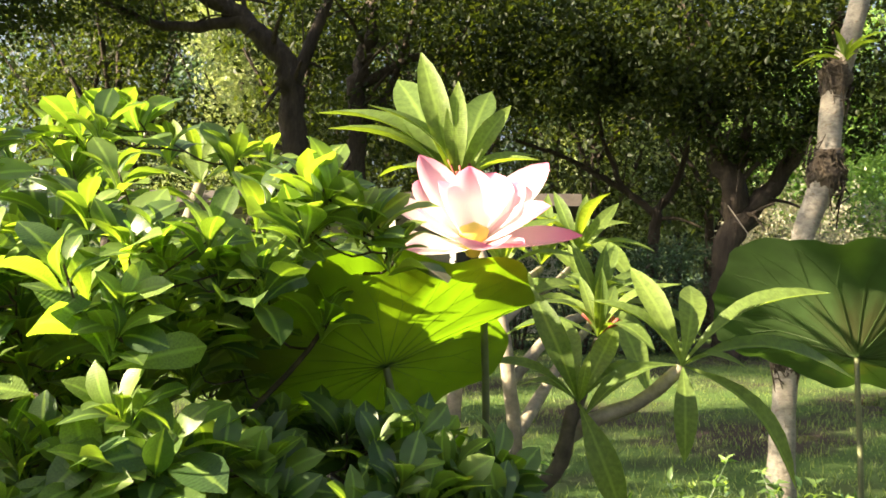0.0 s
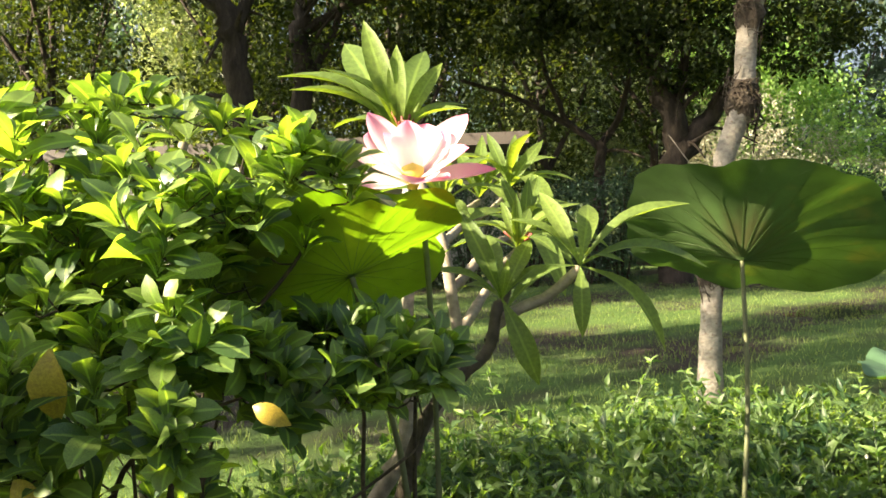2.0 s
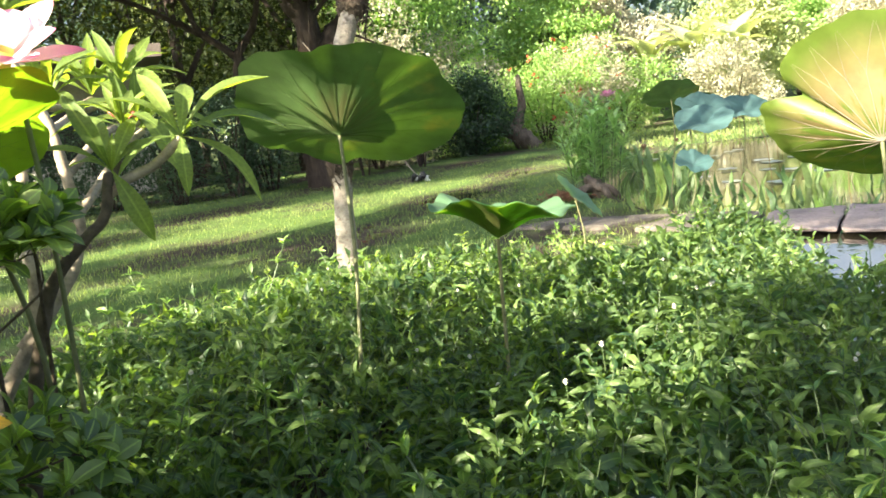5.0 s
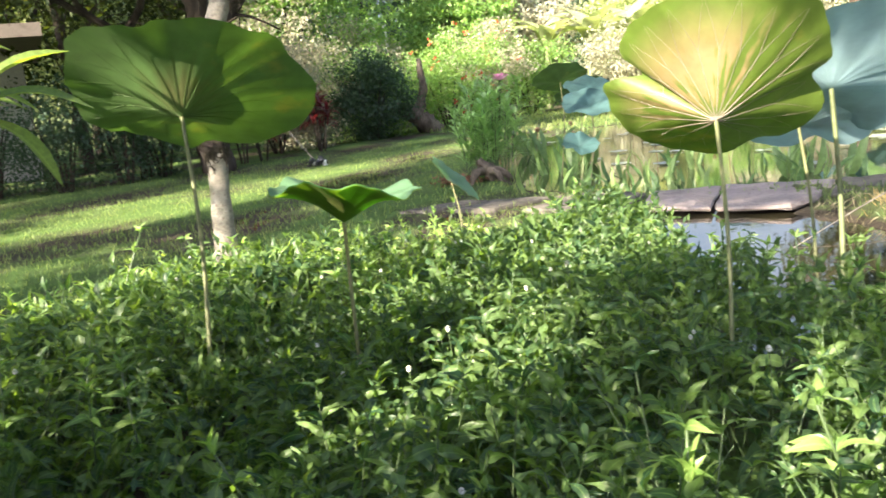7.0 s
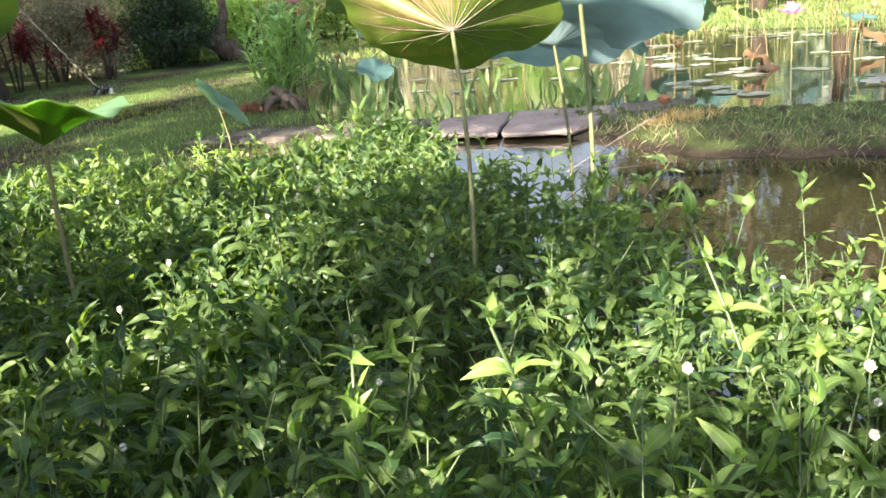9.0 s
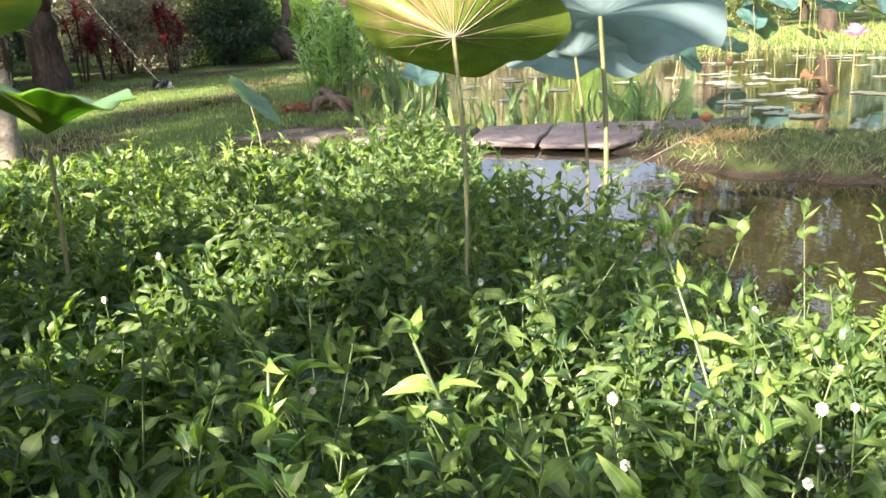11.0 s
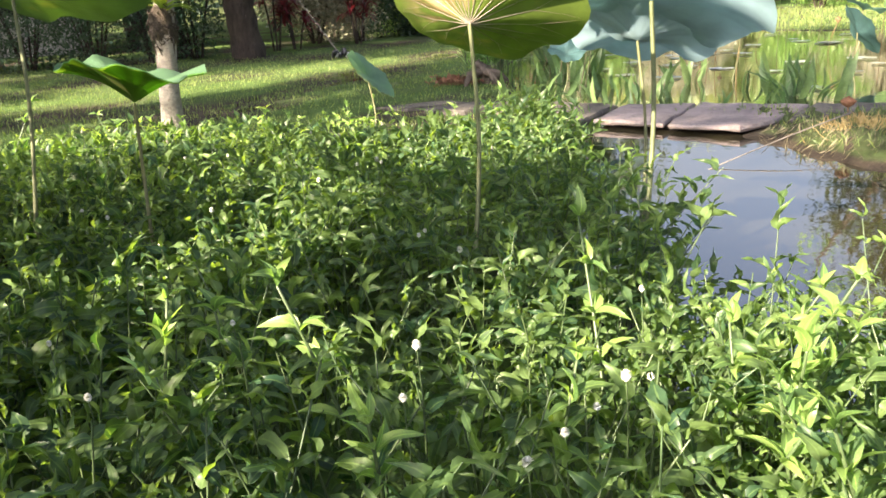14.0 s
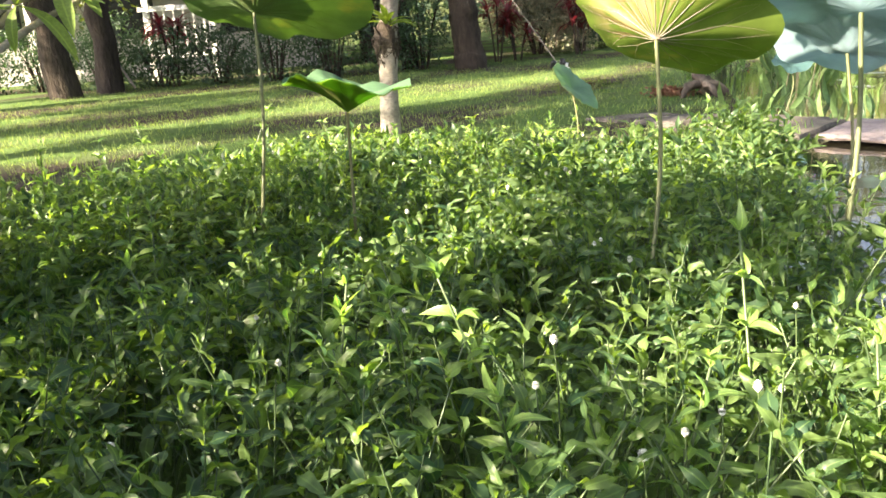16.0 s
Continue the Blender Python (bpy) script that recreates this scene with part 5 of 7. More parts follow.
# ---- slabs, path, bank ----
def slab(root, pts, z0, z1, material, seed, name="slab"):
    """An irregular flagstone with softened edges."""
    r_ = np.random.default_rng(seed)
    ring = []
    for (x0, y0), (x1, y1) in zip(pts, pts[1:] + pts[:1]):
        for t in np.linspace(0, 1, 5, endpoint=False):
            ring.append((x0 + (x1 - x0) * t + r_.normal(0, 0.008), y0 + (y1 - y0) * t + r_.normal(0, 0.008)))
    ring = np.array(ring)
    c = ring.mean(0)
    n = len(ring)
    tilt = r_.normal(0, 0.005, 2)
    rows = []
    for k, z in ((0.97, z0), (1.0, z0 + 0.015), (1.0, z1 - 0.015), (0.965, z1), (0.5, z1 + 0.004)):
        p = c + (ring - c) * k
        rows.append(np.column_stack([p, z + (p - c) @ tilt + r_.normal(0, 0.003, n)]))
    v = np.vstack(rows + [[(c[0], c[1], z1 + 0.004)]])
    b = Build()
    idx = np.arange(5 * n).reshape(5, n)
    nxt = np.roll(idx, -1, 1)
    b.add(v, np.stack([idx[:-1], nxt[:-1], nxt[1:], idx[1:]], -1).reshape(-1, 4))
    b.f.append(np.stack([idx[4], nxt[4], np.full(n, 5 * n)], -1))
    part(name, b, material, root, smooth=False)


path = thing("pavement", (0, 0, 0), "path of worn grey-mauve stone slabs bridging the channel", "path", kind="structure")
slab(path, [(3.62, 3.49), (3.85, 3.10), (4.58, 3.74), (4.20, 4.01)], 0.006, 0.033, M_STONE, 1)
slab(path, [(3.86, 3.085), (4.06, 2.72), (4.37, 2.79), (5.01, 3.19), (4.60, 3.725)], 0.006, 0.036, M_STONE, 2)
slab(path, [(4.41, 2.77), (4.78, 2.67), (5.46, 2.83), (5.05, 3.16)], 0.000, 0.042, M_PATH, 3)
slab(path, [(3.58, 3.57), (4.16, 4.05), (3.91, 4.54), (3.29, 4.28)], -0.04, 0.026, M_PATH, 5)
slab(path, [(3.23, 4.55), (3.87, 4.65), (3.49, 4.95), (3.03, 4.84)], -0.04, 0.022, M_PATH, 6)
slab(path, [(2.95, 4.96), (3.45, 5.04), (3.37, 5.25), (2.79, 5.23)], -0.04, 0.018, M_PATH, 7)
SLABS = [(3.60, 3.51), (4.06, 2.69), (4.76, 2.64), (5.48, 2.81), (5.03, 3.20), (4.20, 4.05)]


def blades(name, label, n, box, keep, height, material, seed, lean=0.35, width=0.06, kind_label="grass", over=0.0):
    """Grass blades over a stretch of ground."""
    r_ = np.random.default_rng(seed)
    x, y = r_.uniform(box[0], box[2], n), r_.uniform(box[1], box[3], n)
    hold = keep(x, y, r_)
    x, y = x[hold], y[hold]
    d = np.stack([r_.normal(0, lean, len(x)), r_.normal(0, lean, len(x)) - over, np.ones(len(x))], 1)
    b = Build()
    scatter(b, (np.array([(0, width, 0), (0, -width, 0), (0.6, 0, 0.05), (1, 0, -0.08)]), np.array([(0, 1, 2), (0, 2, 3)]), np.zeros((4, 2))), np.stack([x, y, land(x, y) - 0.004], 1), frames(d, r_.normal(0, 1, (len(x), 3))), r_.uniform(height[0], height[1], len(x)))
    tagged(part(name, b, material, smooth=False), label, kind_label, kind="stuff")


def dry(x, y):
    return -np.maximum(inside(POND, x, y), inside(CHANNEL, x, y))


blades("lawn_grass", "short mown lawn grass", 90000, (-4, 2.6, 8, 15), lambda x, y, r: (dry(x, y) > 0.1) & (r.uniform(0, 1, len(x)) < np.clip(1.25 - (y - 3) / 12, 0.25, 1)) & (inside(WEEDS, x, y) < 0.05) & (r.uniform(0, 1, len(x)) < 0.7 + 0.4 * wave(x, y, 6.0, 0.5)), (0.022, 0.060), M_GRASS, 61, width=0.07)
blades("bank_grass", "rough green and straw-coloured bank grass", 34000, (3.3, -2.0, 6.4, 4.2), lambda x, y, r: (dry(x, y) > 0.17 + r.uniform(-0.06, 0.06, len(x))) & (x > 3.5) & (inside(SLABS, x, y) < 0.02) & (r.uniform(0, 1, len(x)) < 0.55 + 0.45 * wave(x, y, 9.0, 1.0)), (0.018, 0.052), M_BANKGRASS, 62, lean=0.55, width=0.045)
blades("dry_bank_grass", "dead straw hanging down the muddy bank", 7500, (3.4, -2.0, 5.2, 3.2), lambda x, y, r: (dry(x, y) > 0.03) & (dry(x, y) < 0.34) & (x > 3.55) & (inside(SLABS, x, y) < -0.01) & (r.uniform(0, 1, len(x)) < 0.5 + 0.5 * wave(x, y, 11.0, 0.2)), (0.025, 0.085), M_DRYGRASS, 63, lean=0.9, width=0.022, over=0.7)
blades("bank_edge_grass", "green grass overhanging the muddy bank", 2600, (3.4, -2.0, 5.2, 3.2), lambda x, y, r: (dry(x, y) > 0.13) & (dry(x, y) < 0.30) & (x > 3.55) & (inside(SLABS, x, y) < 0.01) & (r.uniform(0, 1, len(x)) < 0.4 + 0.6 * wave(x, y, 8.0, 2.0)), (0.03, 0.085), M_GRASS, 66, lean=0.7, width=0.035, over=0.4)
blades("shore_grass", "grass and sedge along the pond shore", 9000, (3.4, 3.6, 10, 12.5), lambda x, y, r: (np.abs(dry(x, y) + 0.02) < 0.12), (0.04, 0.14), M_REED, 64, lean=0.3, width=0.03)
blades("far_bank_grass", "sunlit grass bank across the pond", 30000, (9, -3, 26, 20), lambda x, y, r: (dry(x, y) > 0.0), (0.05, 0.16), M_GRASS, 65, width=0.09)


def bank_stems():
    """Dead grass stems bent over the bank."""
    r_ = np.random.default_rng(71)
    b = Build()
    n = 0
    while n < 130:
        x, y = r_.uniform(3.6, 5.0), r_.uniform(-0.6, 2.5)
        if not 0.08 < dry(x, y) < 0.40 or inside(SLABS, x, y) > -0.03:
            continue
        z, a, s = float(land(x, y)), r_.uniform(2.4, 4.6), r_.uniform(0.08, 0.22)
        way = np.array([math.cos(a), math.sin(a), 0])
        p = np.array([x, y, z])
        tube(b, smooth_line([p, p + way * s * 0.4 + np.array([0, 0, s * r_.uniform(0.2, 0.5)]), p + way * s + np.array([0, 0, s * r_.uniform(-0.25, 0.15)])], 6), np.linspace(0.0014, 0.0007, 6), 4)
        n += 1
    tagged(part("dead_stems", b, M_DRYGRASS), "dead straw stems bent over the muddy bank", "dead grass", kind="stuff")


bank_stems()


def straw_tuft(x, y, n, seed):
    """A tuft of dead grass on the bank, coloured bright for a sun patch."""
    r_ = np.random.default_rng(seed)
    z = float(land(x, y))
    root = thing("straw_tuft", (x, y, z), "tuft of dead grass coloured orange for a sunlit patch on the bank", "dead grass", "straw tufts")
    o = r_.normal(0, 1, (n, 2)) * np.array([0.11, 0.05])
    d = np.column_stack([o * 4 + r_.normal(0, 0.5, (n, 2)), np.ones(n)])
    b = Build()
    zz = land(x + o[:, 0], y + o[:, 1]) - z - 0.004
    scatter(b, leaf(3, 0.030, 0.2, 0.35), np.column_stack([o, zz]), frames(d, r_.normal(0, 1, (n, 3))), r_.uniform(0.035, 0.075, n))
    tagged(part("straw", b, M_SUNLIT_STRAW, root), kind="stuff")


for i, (x, y, n) in enumerate([(4.52, 2.36, 260), (4.40, 2.24, 120), (4.66, 2.30, 120)]):
    straw_tuft(x, y, n, 74 + i)

# ---- trees ----
def crown(build, centre, radius, clumps, per, size, r_, tpl, hang=0.4, shell=0.55, puff=0.22):
    c, r = np.array(centre, float), np.array(radius, float)
    u = unit(r_.normal(size=(clumps, 3))) * r_.uniform(shell, 1.0, (clumps, 1)) ** 0.7
    cc = c + u * r
    spread = min(r) * puff + size * (0.5 + 2.2 * puff)
    at = np.repeat(cc, per, 0) + r_.normal(0, spread, (clumps * per, 3)) * np.array([1, 1, 0.6])
    d = r_.normal(size=(len(at), 3)) + np.array([0, 0, -hang])
    scatter(build, tpl, at, frames(d, r_.normal(0, 0.6, (len(at), 3)) + np.array([0, 0, 1.0])), r_.uniform(0.6, 1.3, len(at)) * size)


def tree(name, base, limbs, crowns, material, size, label, category="tree", bark=None, seed=1, group="", tpl=None, hang=0.4, sides=9, puff=0.16):
    """Trunk and limbs as tapered tubes, a crown of many small leaves in clumps."""
    r_ = np.random.default_rng(seed)
    root = thing(name, base, label, category, group)
    o = np.array(base, float)
    b = Build()
    for pts, r0, r1 in limbs:
        line = smooth_line(np.array(pts, float) - o, max(8, 5 * len(pts)))
        line[1:-1] += r_.normal(0, r1 * 0.25, (len(line) - 2, 3))
        tube(b, line, np.linspace(r0, r1, len(line)), sides, wobble=0.07)
        # twigs
        for k in range(3, len(line), 2):
            t = line[k]
            way = unit(r_.normal(size=3) + np.array([0, 0, 0.5])) * r_.uniform(0.4, 1.1) * max(1.0, size * 8)
            if t[2] > 1.5:
                tube(b, smooth_line([t, t + way * 0.5 + np.array([0, 0, 0.08]), t + way], 5), np.linspace(r1 * 0.45, r1 * 0.15, 5), 5)
    part("trunk", b, bark or M_BARK, root)
    b = Build()
    for c, r, clumps, per in crowns:
        crown(b, np.array(c, float) - o, r, clumps, per, size, r_, tpl or kite(0.26, 0.10), hang, 0.55, puff)
    tagged(part("crown", b, material, root), kind="stuff")
    return root


def far_tree(x, y, h, r, material, size, label, seed, clumps=70, per=60, category="tree", trunk=0.16):
    z = float(land(x, y))
    r_ = np.random.default_rng(seed)
    lean = r_.normal(0, 0.3, 2)
    limbs = [([(x, y, z - 0.1), (x + lean[0] * 0.4, y, z + h * 0.3), (x + lean[0], y + lean[1], z + h * 0.75)], trunk, trunk * 0.35)]
    for k in range(4):
        a = k * 1.6 + r_.uniform(0, 1)
        limbs.append(([(x + lean[0] * 0.4, y, z + h * (0.28 + 0.08 * k)), (x + r * 0.4 * math.cos(a), y + r * 0.4 * math.sin(a), z + h * (0.5 + 0.06 * k)), (x + r * 0.7 * math.cos(a), y + r * 0.7 * math.sin(a), z + h * 0.75)], trunk * 0.5, trunk * 0.15))
    crowns = [((x + r * 0.35 * math.cos(k * 2.1 + seed), y + r * 0.35 * math.sin(k * 2.1 + seed), z + h * (0.42 + 0.16 * k)), (r * (0.85 - 0.12 * k), r * (0.85 - 0.12 * k), h * 0.24), clumps // 4, per) for k in range(4)]
    return tree("tree", (x, y, z), limbs, crowns, material, size, label, category, seed=seed, sides=7, puff=0.15)


def bush(x, y, h, r, material, size, label, seed, clumps=40, per=40, name="bush", group="hedge shrubs", extra=None):
    """Shrub: stems from the ground, leaf clumps in an uneven heap."""
    r_ = np.random.default_rng(seed)
    z = float(land(x, y))
    root = thing(name, (x, y, z), label, "shrub", group)
    for k in range(7):
        b = Build()
        a = k * 0.9 + r_.uniform(0, 0.5)
        tube(b, smooth_line([(0.08 * math.cos(a), 0.08 * math.sin(a), -0.05), (r * 0.3 * math.cos(a), r * 0.3 * math.sin(a), h * 0.4), (r * 0.5 * math.cos(a), r * 0.5 * math.sin(a), h * 0.65)], 7), np.linspace(0.024, 0.007, 7), 6)
        part("stem", b, M_BARK, root)
    b = Build()
    for k in range(4):
        a = k * 1.7 + seed
        crown(b, (r * 0.35 * math.cos(a), r * 0.3 * math.sin(a), h * (0.22 + 0.16 * k)), (r * 0.8, r * 0.75, h * 0.32), max(10, clumps // 4), per, size, r_, kite(0.24, 0.10), 0.2, 0.5, 0.16)
    tagged(part("foliage", b, material, root), kind="stuff")
    if extra:
        b = Build()
        n = extra[1]
        u = unit(r_.normal(size=(n, 3)) + np.array([0, -0.6, 0.2]))
        at = u * np.array([r * 0.95, r * 0.95, h * 0.45]) + np.array([0, 0, h * 0.55])
        at = np.repeat(at, 5, 0) + r_.normal(0, 0.03, (n * 5, 3))
        scatter(b, kite(0.4, 0.1), at, frames(r_.normal(size=(len(at), 3)), r_.normal(size=(len(at), 3))), np.full(len(at), extra[2]))
        part("blossoms", b, extra[0], root, "scattered red and orange blossoms")
    return root


# the slender pale tree with tangled roots on its bark
def pale_tree():
    base = (1.24, 4.0, 0.0)
    root = thing("tree", base, "slender pale-barked tree with tufts of air plants on its trunk", "tree")
    pts = [(1.23, 4.0, -0.05), (1.24, 4.0, 0.37), (1.27, 4.0, 0.8), (1.32, 4.0, 1.17), (1.34, 4.0, 1.30), (1.43, 4.0, 1.56), (1.46, 4.0, 1.88), (1.53, 4.0, 2.15), (1.58, 4.0, 2.35), (1.75, 4.05, 3.1), (1.95, 4.1, 4.2), (2.1, 4.1, 5.4)]
    o = np.array(base)
    b = Build()
    line = smooth_line(np.array(pts) - o, 48)
    rad = np.interp(line[:, 2], [0, 0.4, 1.2, 1.5, 2.2, 5.4], [0.068, 0.056, 0.050, 0.056, 0.046, 0.02])
    tube(b, line, rad, 14, wobble=0.035)
    part("trunk", b, M_PALE_BARK, root)
    r_ = np.random.default_rng(4)
    for c, n, rr in (((1.43, 4.0, 1.56), 90, 0.095), ((1.475, 4.0, 1.99), 60, 0.075), ((1.25, 4.0, 0.72), 60, 0.080)):
        b = Build()
        for i in range(n):
            a = r_.uniform(0, 6.28)
            p = np.array(c) - o + np.array([math.cos(a) * rr * 0.6, math.sin(a) * rr * 0.6, r_.normal(0, 0.045)])
            w = np.array([-math.sin(a), math.cos(a), 0]) * rr * r_.uniform(0.2, 0.6) + np.array([0, 0, r_.normal(0, 0.03)])
            out = np.array([math.cos(a), math.sin(a), 0]) * rr * r_.uniform(0.2, 0.45)
            tube(b, smooth_line([p - w, p + out, p + w * 0.5 + np.array([0, 0, r_.normal(-0.05, 0.07)])], 5), r_.uniform(0.002, 0.005), 4)
        k = np.array(c) - o
        tube(b, [k + np.array([-0.012, 0, -0.09]), k + np.array([-0.006, 0, -0.05]), k, k + np.array([0.006, 0, 0.04]), k + np.array([0.012, 0, 0.085])], np.array([0.60, 0.74, 0.80, 0.72, 0.58]) * rr, 14, wobble=0.14)
        part("root_tangle", b, M_ROOT, root, "clump of brown air-plant roots round the trunk")
    b = Build()
    n = 16
    a = r_.uniform(0, 6.28, n)
    d = np.stack([np.cos(a) * 0.8, np.sin(a) * 0.8, r_.uniform(0.2, 1.5, n)], 1)
    scatter(b, leaf(5, 0.10, 0.4, 0.35), np.tile(np.array([1.50, 3.96, 2.05]) - o, (n, 1)), frames(d, np.array([0, 0, 1.0])), r_.uniform(0.12, 0.24, n))
    part("air_plant", b, M_PLUM, root, "tuft of green strap leaves")
    b = Build()
    n = 20
    a = r_.uniform(0, 6.28, n)
    d = np.stack([np.cos(a) * 0.8, np.sin(a) * 0.8, r_.uniform(0.3, 1.6, n)], 1)
    scatter(b, leaf(5, 0.09, 0.4, 0.35), np.tile(np.array([1.26, 3.97, 0.76]) - o, (n, 1)), frames(d, np.array([0, 0, 1.0])), r_.uniform(0.12, 0.22, n))
    part("air_plant", b, M_PLUM, root, "tuft of green strap leaves")
    b = Build()
    tube(b, smooth_line(np.array([(1.66, 4.02, 2.7), (1.9, 4.2, 3.3), (2.4, 4.5, 3.9)]) - o, 8), np.linspace(0.02, 0.008, 8), 6)
    for c in ((2.1, 4.1, 5.3), (2.4, 4.5, 4.6), (1.6, 4.2, 5.2)):
        crown(b, np.array(c) - o, (0.7, 0.7, 0.5), 26, 24, 0.10, r_, kite(0.22, 0.08), 0.5)
    part("crown", b, M_MIDTREE, root)


pale_tree()

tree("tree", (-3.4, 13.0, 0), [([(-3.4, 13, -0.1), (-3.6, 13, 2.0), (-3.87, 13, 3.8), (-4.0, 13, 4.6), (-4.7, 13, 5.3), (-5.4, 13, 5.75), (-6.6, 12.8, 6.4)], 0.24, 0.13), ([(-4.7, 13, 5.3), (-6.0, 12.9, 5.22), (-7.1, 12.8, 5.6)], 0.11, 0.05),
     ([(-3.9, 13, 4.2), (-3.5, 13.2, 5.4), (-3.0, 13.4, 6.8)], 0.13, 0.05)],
     [((-6.2, 12.6, 6.6), (1.5, 1.2, 0.6), 50, 60), ((-7.4, 12.6, 5.6), (1.2, 1.2, 0.6), 39, 60)], M_TREE_SHADED, 0.12, "old dark tree with a bowed trunk and spreading limbs", seed=31)
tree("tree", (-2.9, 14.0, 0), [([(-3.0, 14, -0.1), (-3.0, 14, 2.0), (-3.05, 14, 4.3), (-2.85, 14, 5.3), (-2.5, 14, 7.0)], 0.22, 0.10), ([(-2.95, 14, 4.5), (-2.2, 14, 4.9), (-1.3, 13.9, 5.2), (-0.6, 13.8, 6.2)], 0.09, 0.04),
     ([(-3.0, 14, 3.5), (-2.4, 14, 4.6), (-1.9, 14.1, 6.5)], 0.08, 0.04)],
     [((-2.0, 13.8, 6.4), (2.0, 1.6, 1.3), 114, 60), ((-0.4, 13.6, 5.4), (1.6, 1.4, 1.1), 90, 60), ((-2.6, 14.6, 4.0), (1.7, 0.9, 0.9), 51, 60)], M_TREE_SHADED, 0.12, "tree with forking trunks behind the hedge, leaves coloured dark for shade", seed=32)
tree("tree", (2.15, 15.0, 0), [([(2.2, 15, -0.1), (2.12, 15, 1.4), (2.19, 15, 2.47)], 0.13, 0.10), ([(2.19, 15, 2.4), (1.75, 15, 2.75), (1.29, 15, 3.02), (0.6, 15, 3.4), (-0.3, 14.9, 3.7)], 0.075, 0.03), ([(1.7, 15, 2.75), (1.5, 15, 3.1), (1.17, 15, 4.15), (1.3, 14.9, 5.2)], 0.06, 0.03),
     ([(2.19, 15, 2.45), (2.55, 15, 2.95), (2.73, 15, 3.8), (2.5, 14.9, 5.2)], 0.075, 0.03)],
     [((0.3, 14.6, 5.0), (2.0, 1.4, 1.0), 99, 60), ((2.2, 14.6, 5.6), (1.8, 1.4, 1.1), 90, 60)], M_TREE_SHADED, 0.12, "low dark tree branching into crooked limbs", seed=33)
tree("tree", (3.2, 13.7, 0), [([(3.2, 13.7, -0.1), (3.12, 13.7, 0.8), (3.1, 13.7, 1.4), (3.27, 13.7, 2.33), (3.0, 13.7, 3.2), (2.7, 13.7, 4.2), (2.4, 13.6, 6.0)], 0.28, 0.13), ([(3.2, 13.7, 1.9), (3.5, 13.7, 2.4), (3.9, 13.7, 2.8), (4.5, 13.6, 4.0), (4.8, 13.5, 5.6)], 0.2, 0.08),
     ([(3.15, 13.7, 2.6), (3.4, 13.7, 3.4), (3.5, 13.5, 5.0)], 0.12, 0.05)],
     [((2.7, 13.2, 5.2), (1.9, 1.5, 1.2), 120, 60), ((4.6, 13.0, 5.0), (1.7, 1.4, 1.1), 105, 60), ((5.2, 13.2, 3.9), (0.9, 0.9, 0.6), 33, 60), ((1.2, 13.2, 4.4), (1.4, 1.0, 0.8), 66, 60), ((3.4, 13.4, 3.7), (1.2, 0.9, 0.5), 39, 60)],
     M_TREE_SHADED, 0.12, "stout dark tree on the lawn with a forked trunk", seed=34)
# unseen trees beside the lawn, up-sun, added to cast its shade
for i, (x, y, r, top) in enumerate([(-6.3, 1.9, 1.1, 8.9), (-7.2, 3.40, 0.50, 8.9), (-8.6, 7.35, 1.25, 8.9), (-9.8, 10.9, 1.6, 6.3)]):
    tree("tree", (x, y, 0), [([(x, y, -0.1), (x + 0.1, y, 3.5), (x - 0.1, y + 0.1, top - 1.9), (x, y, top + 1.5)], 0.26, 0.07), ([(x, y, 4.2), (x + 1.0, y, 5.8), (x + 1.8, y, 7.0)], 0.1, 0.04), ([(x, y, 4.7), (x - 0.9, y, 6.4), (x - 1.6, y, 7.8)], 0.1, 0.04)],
         [((x + 0.9, y, min(6.8, top)), (1.6, r, 2.1), 110, 60), ((x - 0.9, y, top), (1.7, r, 2.5), 110, 60), ((x + 0.3, y, 4.7), (1.5, r * 0.9, 1.25), 65, 60)], M_TREE_SHADED, 0.13, "unseen tall dark tree added to shade the lawn", seed=35 + i, group="shade trees")
# out of view, added to shade the weed bed
tree("tree", (-2.6, 0.75, 0), [([(-2.6, 0.75, -0.1), (-2.55, 0.76, 0.7), (-2.5, 0.78, 1.7)], 0.05, 0.02), ([(-2.55, 0.76, 0.8), (-2.5, 0.95, 1.3), (-2.45, 1.05, 1.7)], 0.025, 0.01)],
     [((-2.5, 0.70, 1.78), (0.35, 0.48, 0.58), 70, 50)], M_TREE_SHADED, 0.06, "unseen small bushy tree beside the lawn, added for shade", seed=141, group="shade trees")
tree("tree", (-8.2, 5.6, 0), [([(-8.2, 5.6, -0.1), (-8.1, 5.6, 2.0), (-8.0, 5.5, 4.0)], 0.15, 0.05), ([(-8.1, 5.6, 2.2), (-7.8, 5.9, 3.2), (-7.7, 6.1, 4.0)], 0.06, 0.02)],
     [((-8.0, 5.5, 3.9), (1.1, 0.7, 0.95), 60, 60)], M_TREE_SHADED, 0.12, "unseen small bushy tree beside the lawn, added for shade", seed=142, group="shade trees")
tree("tree", (-7.3, 1.6, 0), [([(-7.3, 1.6, -0.1), (-7.2, 1.6, 1.8), (-7.2, 1.5, 3.6)], 0.14, 0.05), ([(-7.2, 1.6, 2.0), (-7.0, 2.0, 3.0), (-6.9, 2.3, 3.6)], 0.06, 0.02)],
     [((-7.1, 1.5, 3.5), (1.0, 0.8, 0.8), 46, 60)], M_TREE_SHADED, 0.12, "unseen small bushy tree beside the lawn, added for shade", seed=143, group="shade trees")
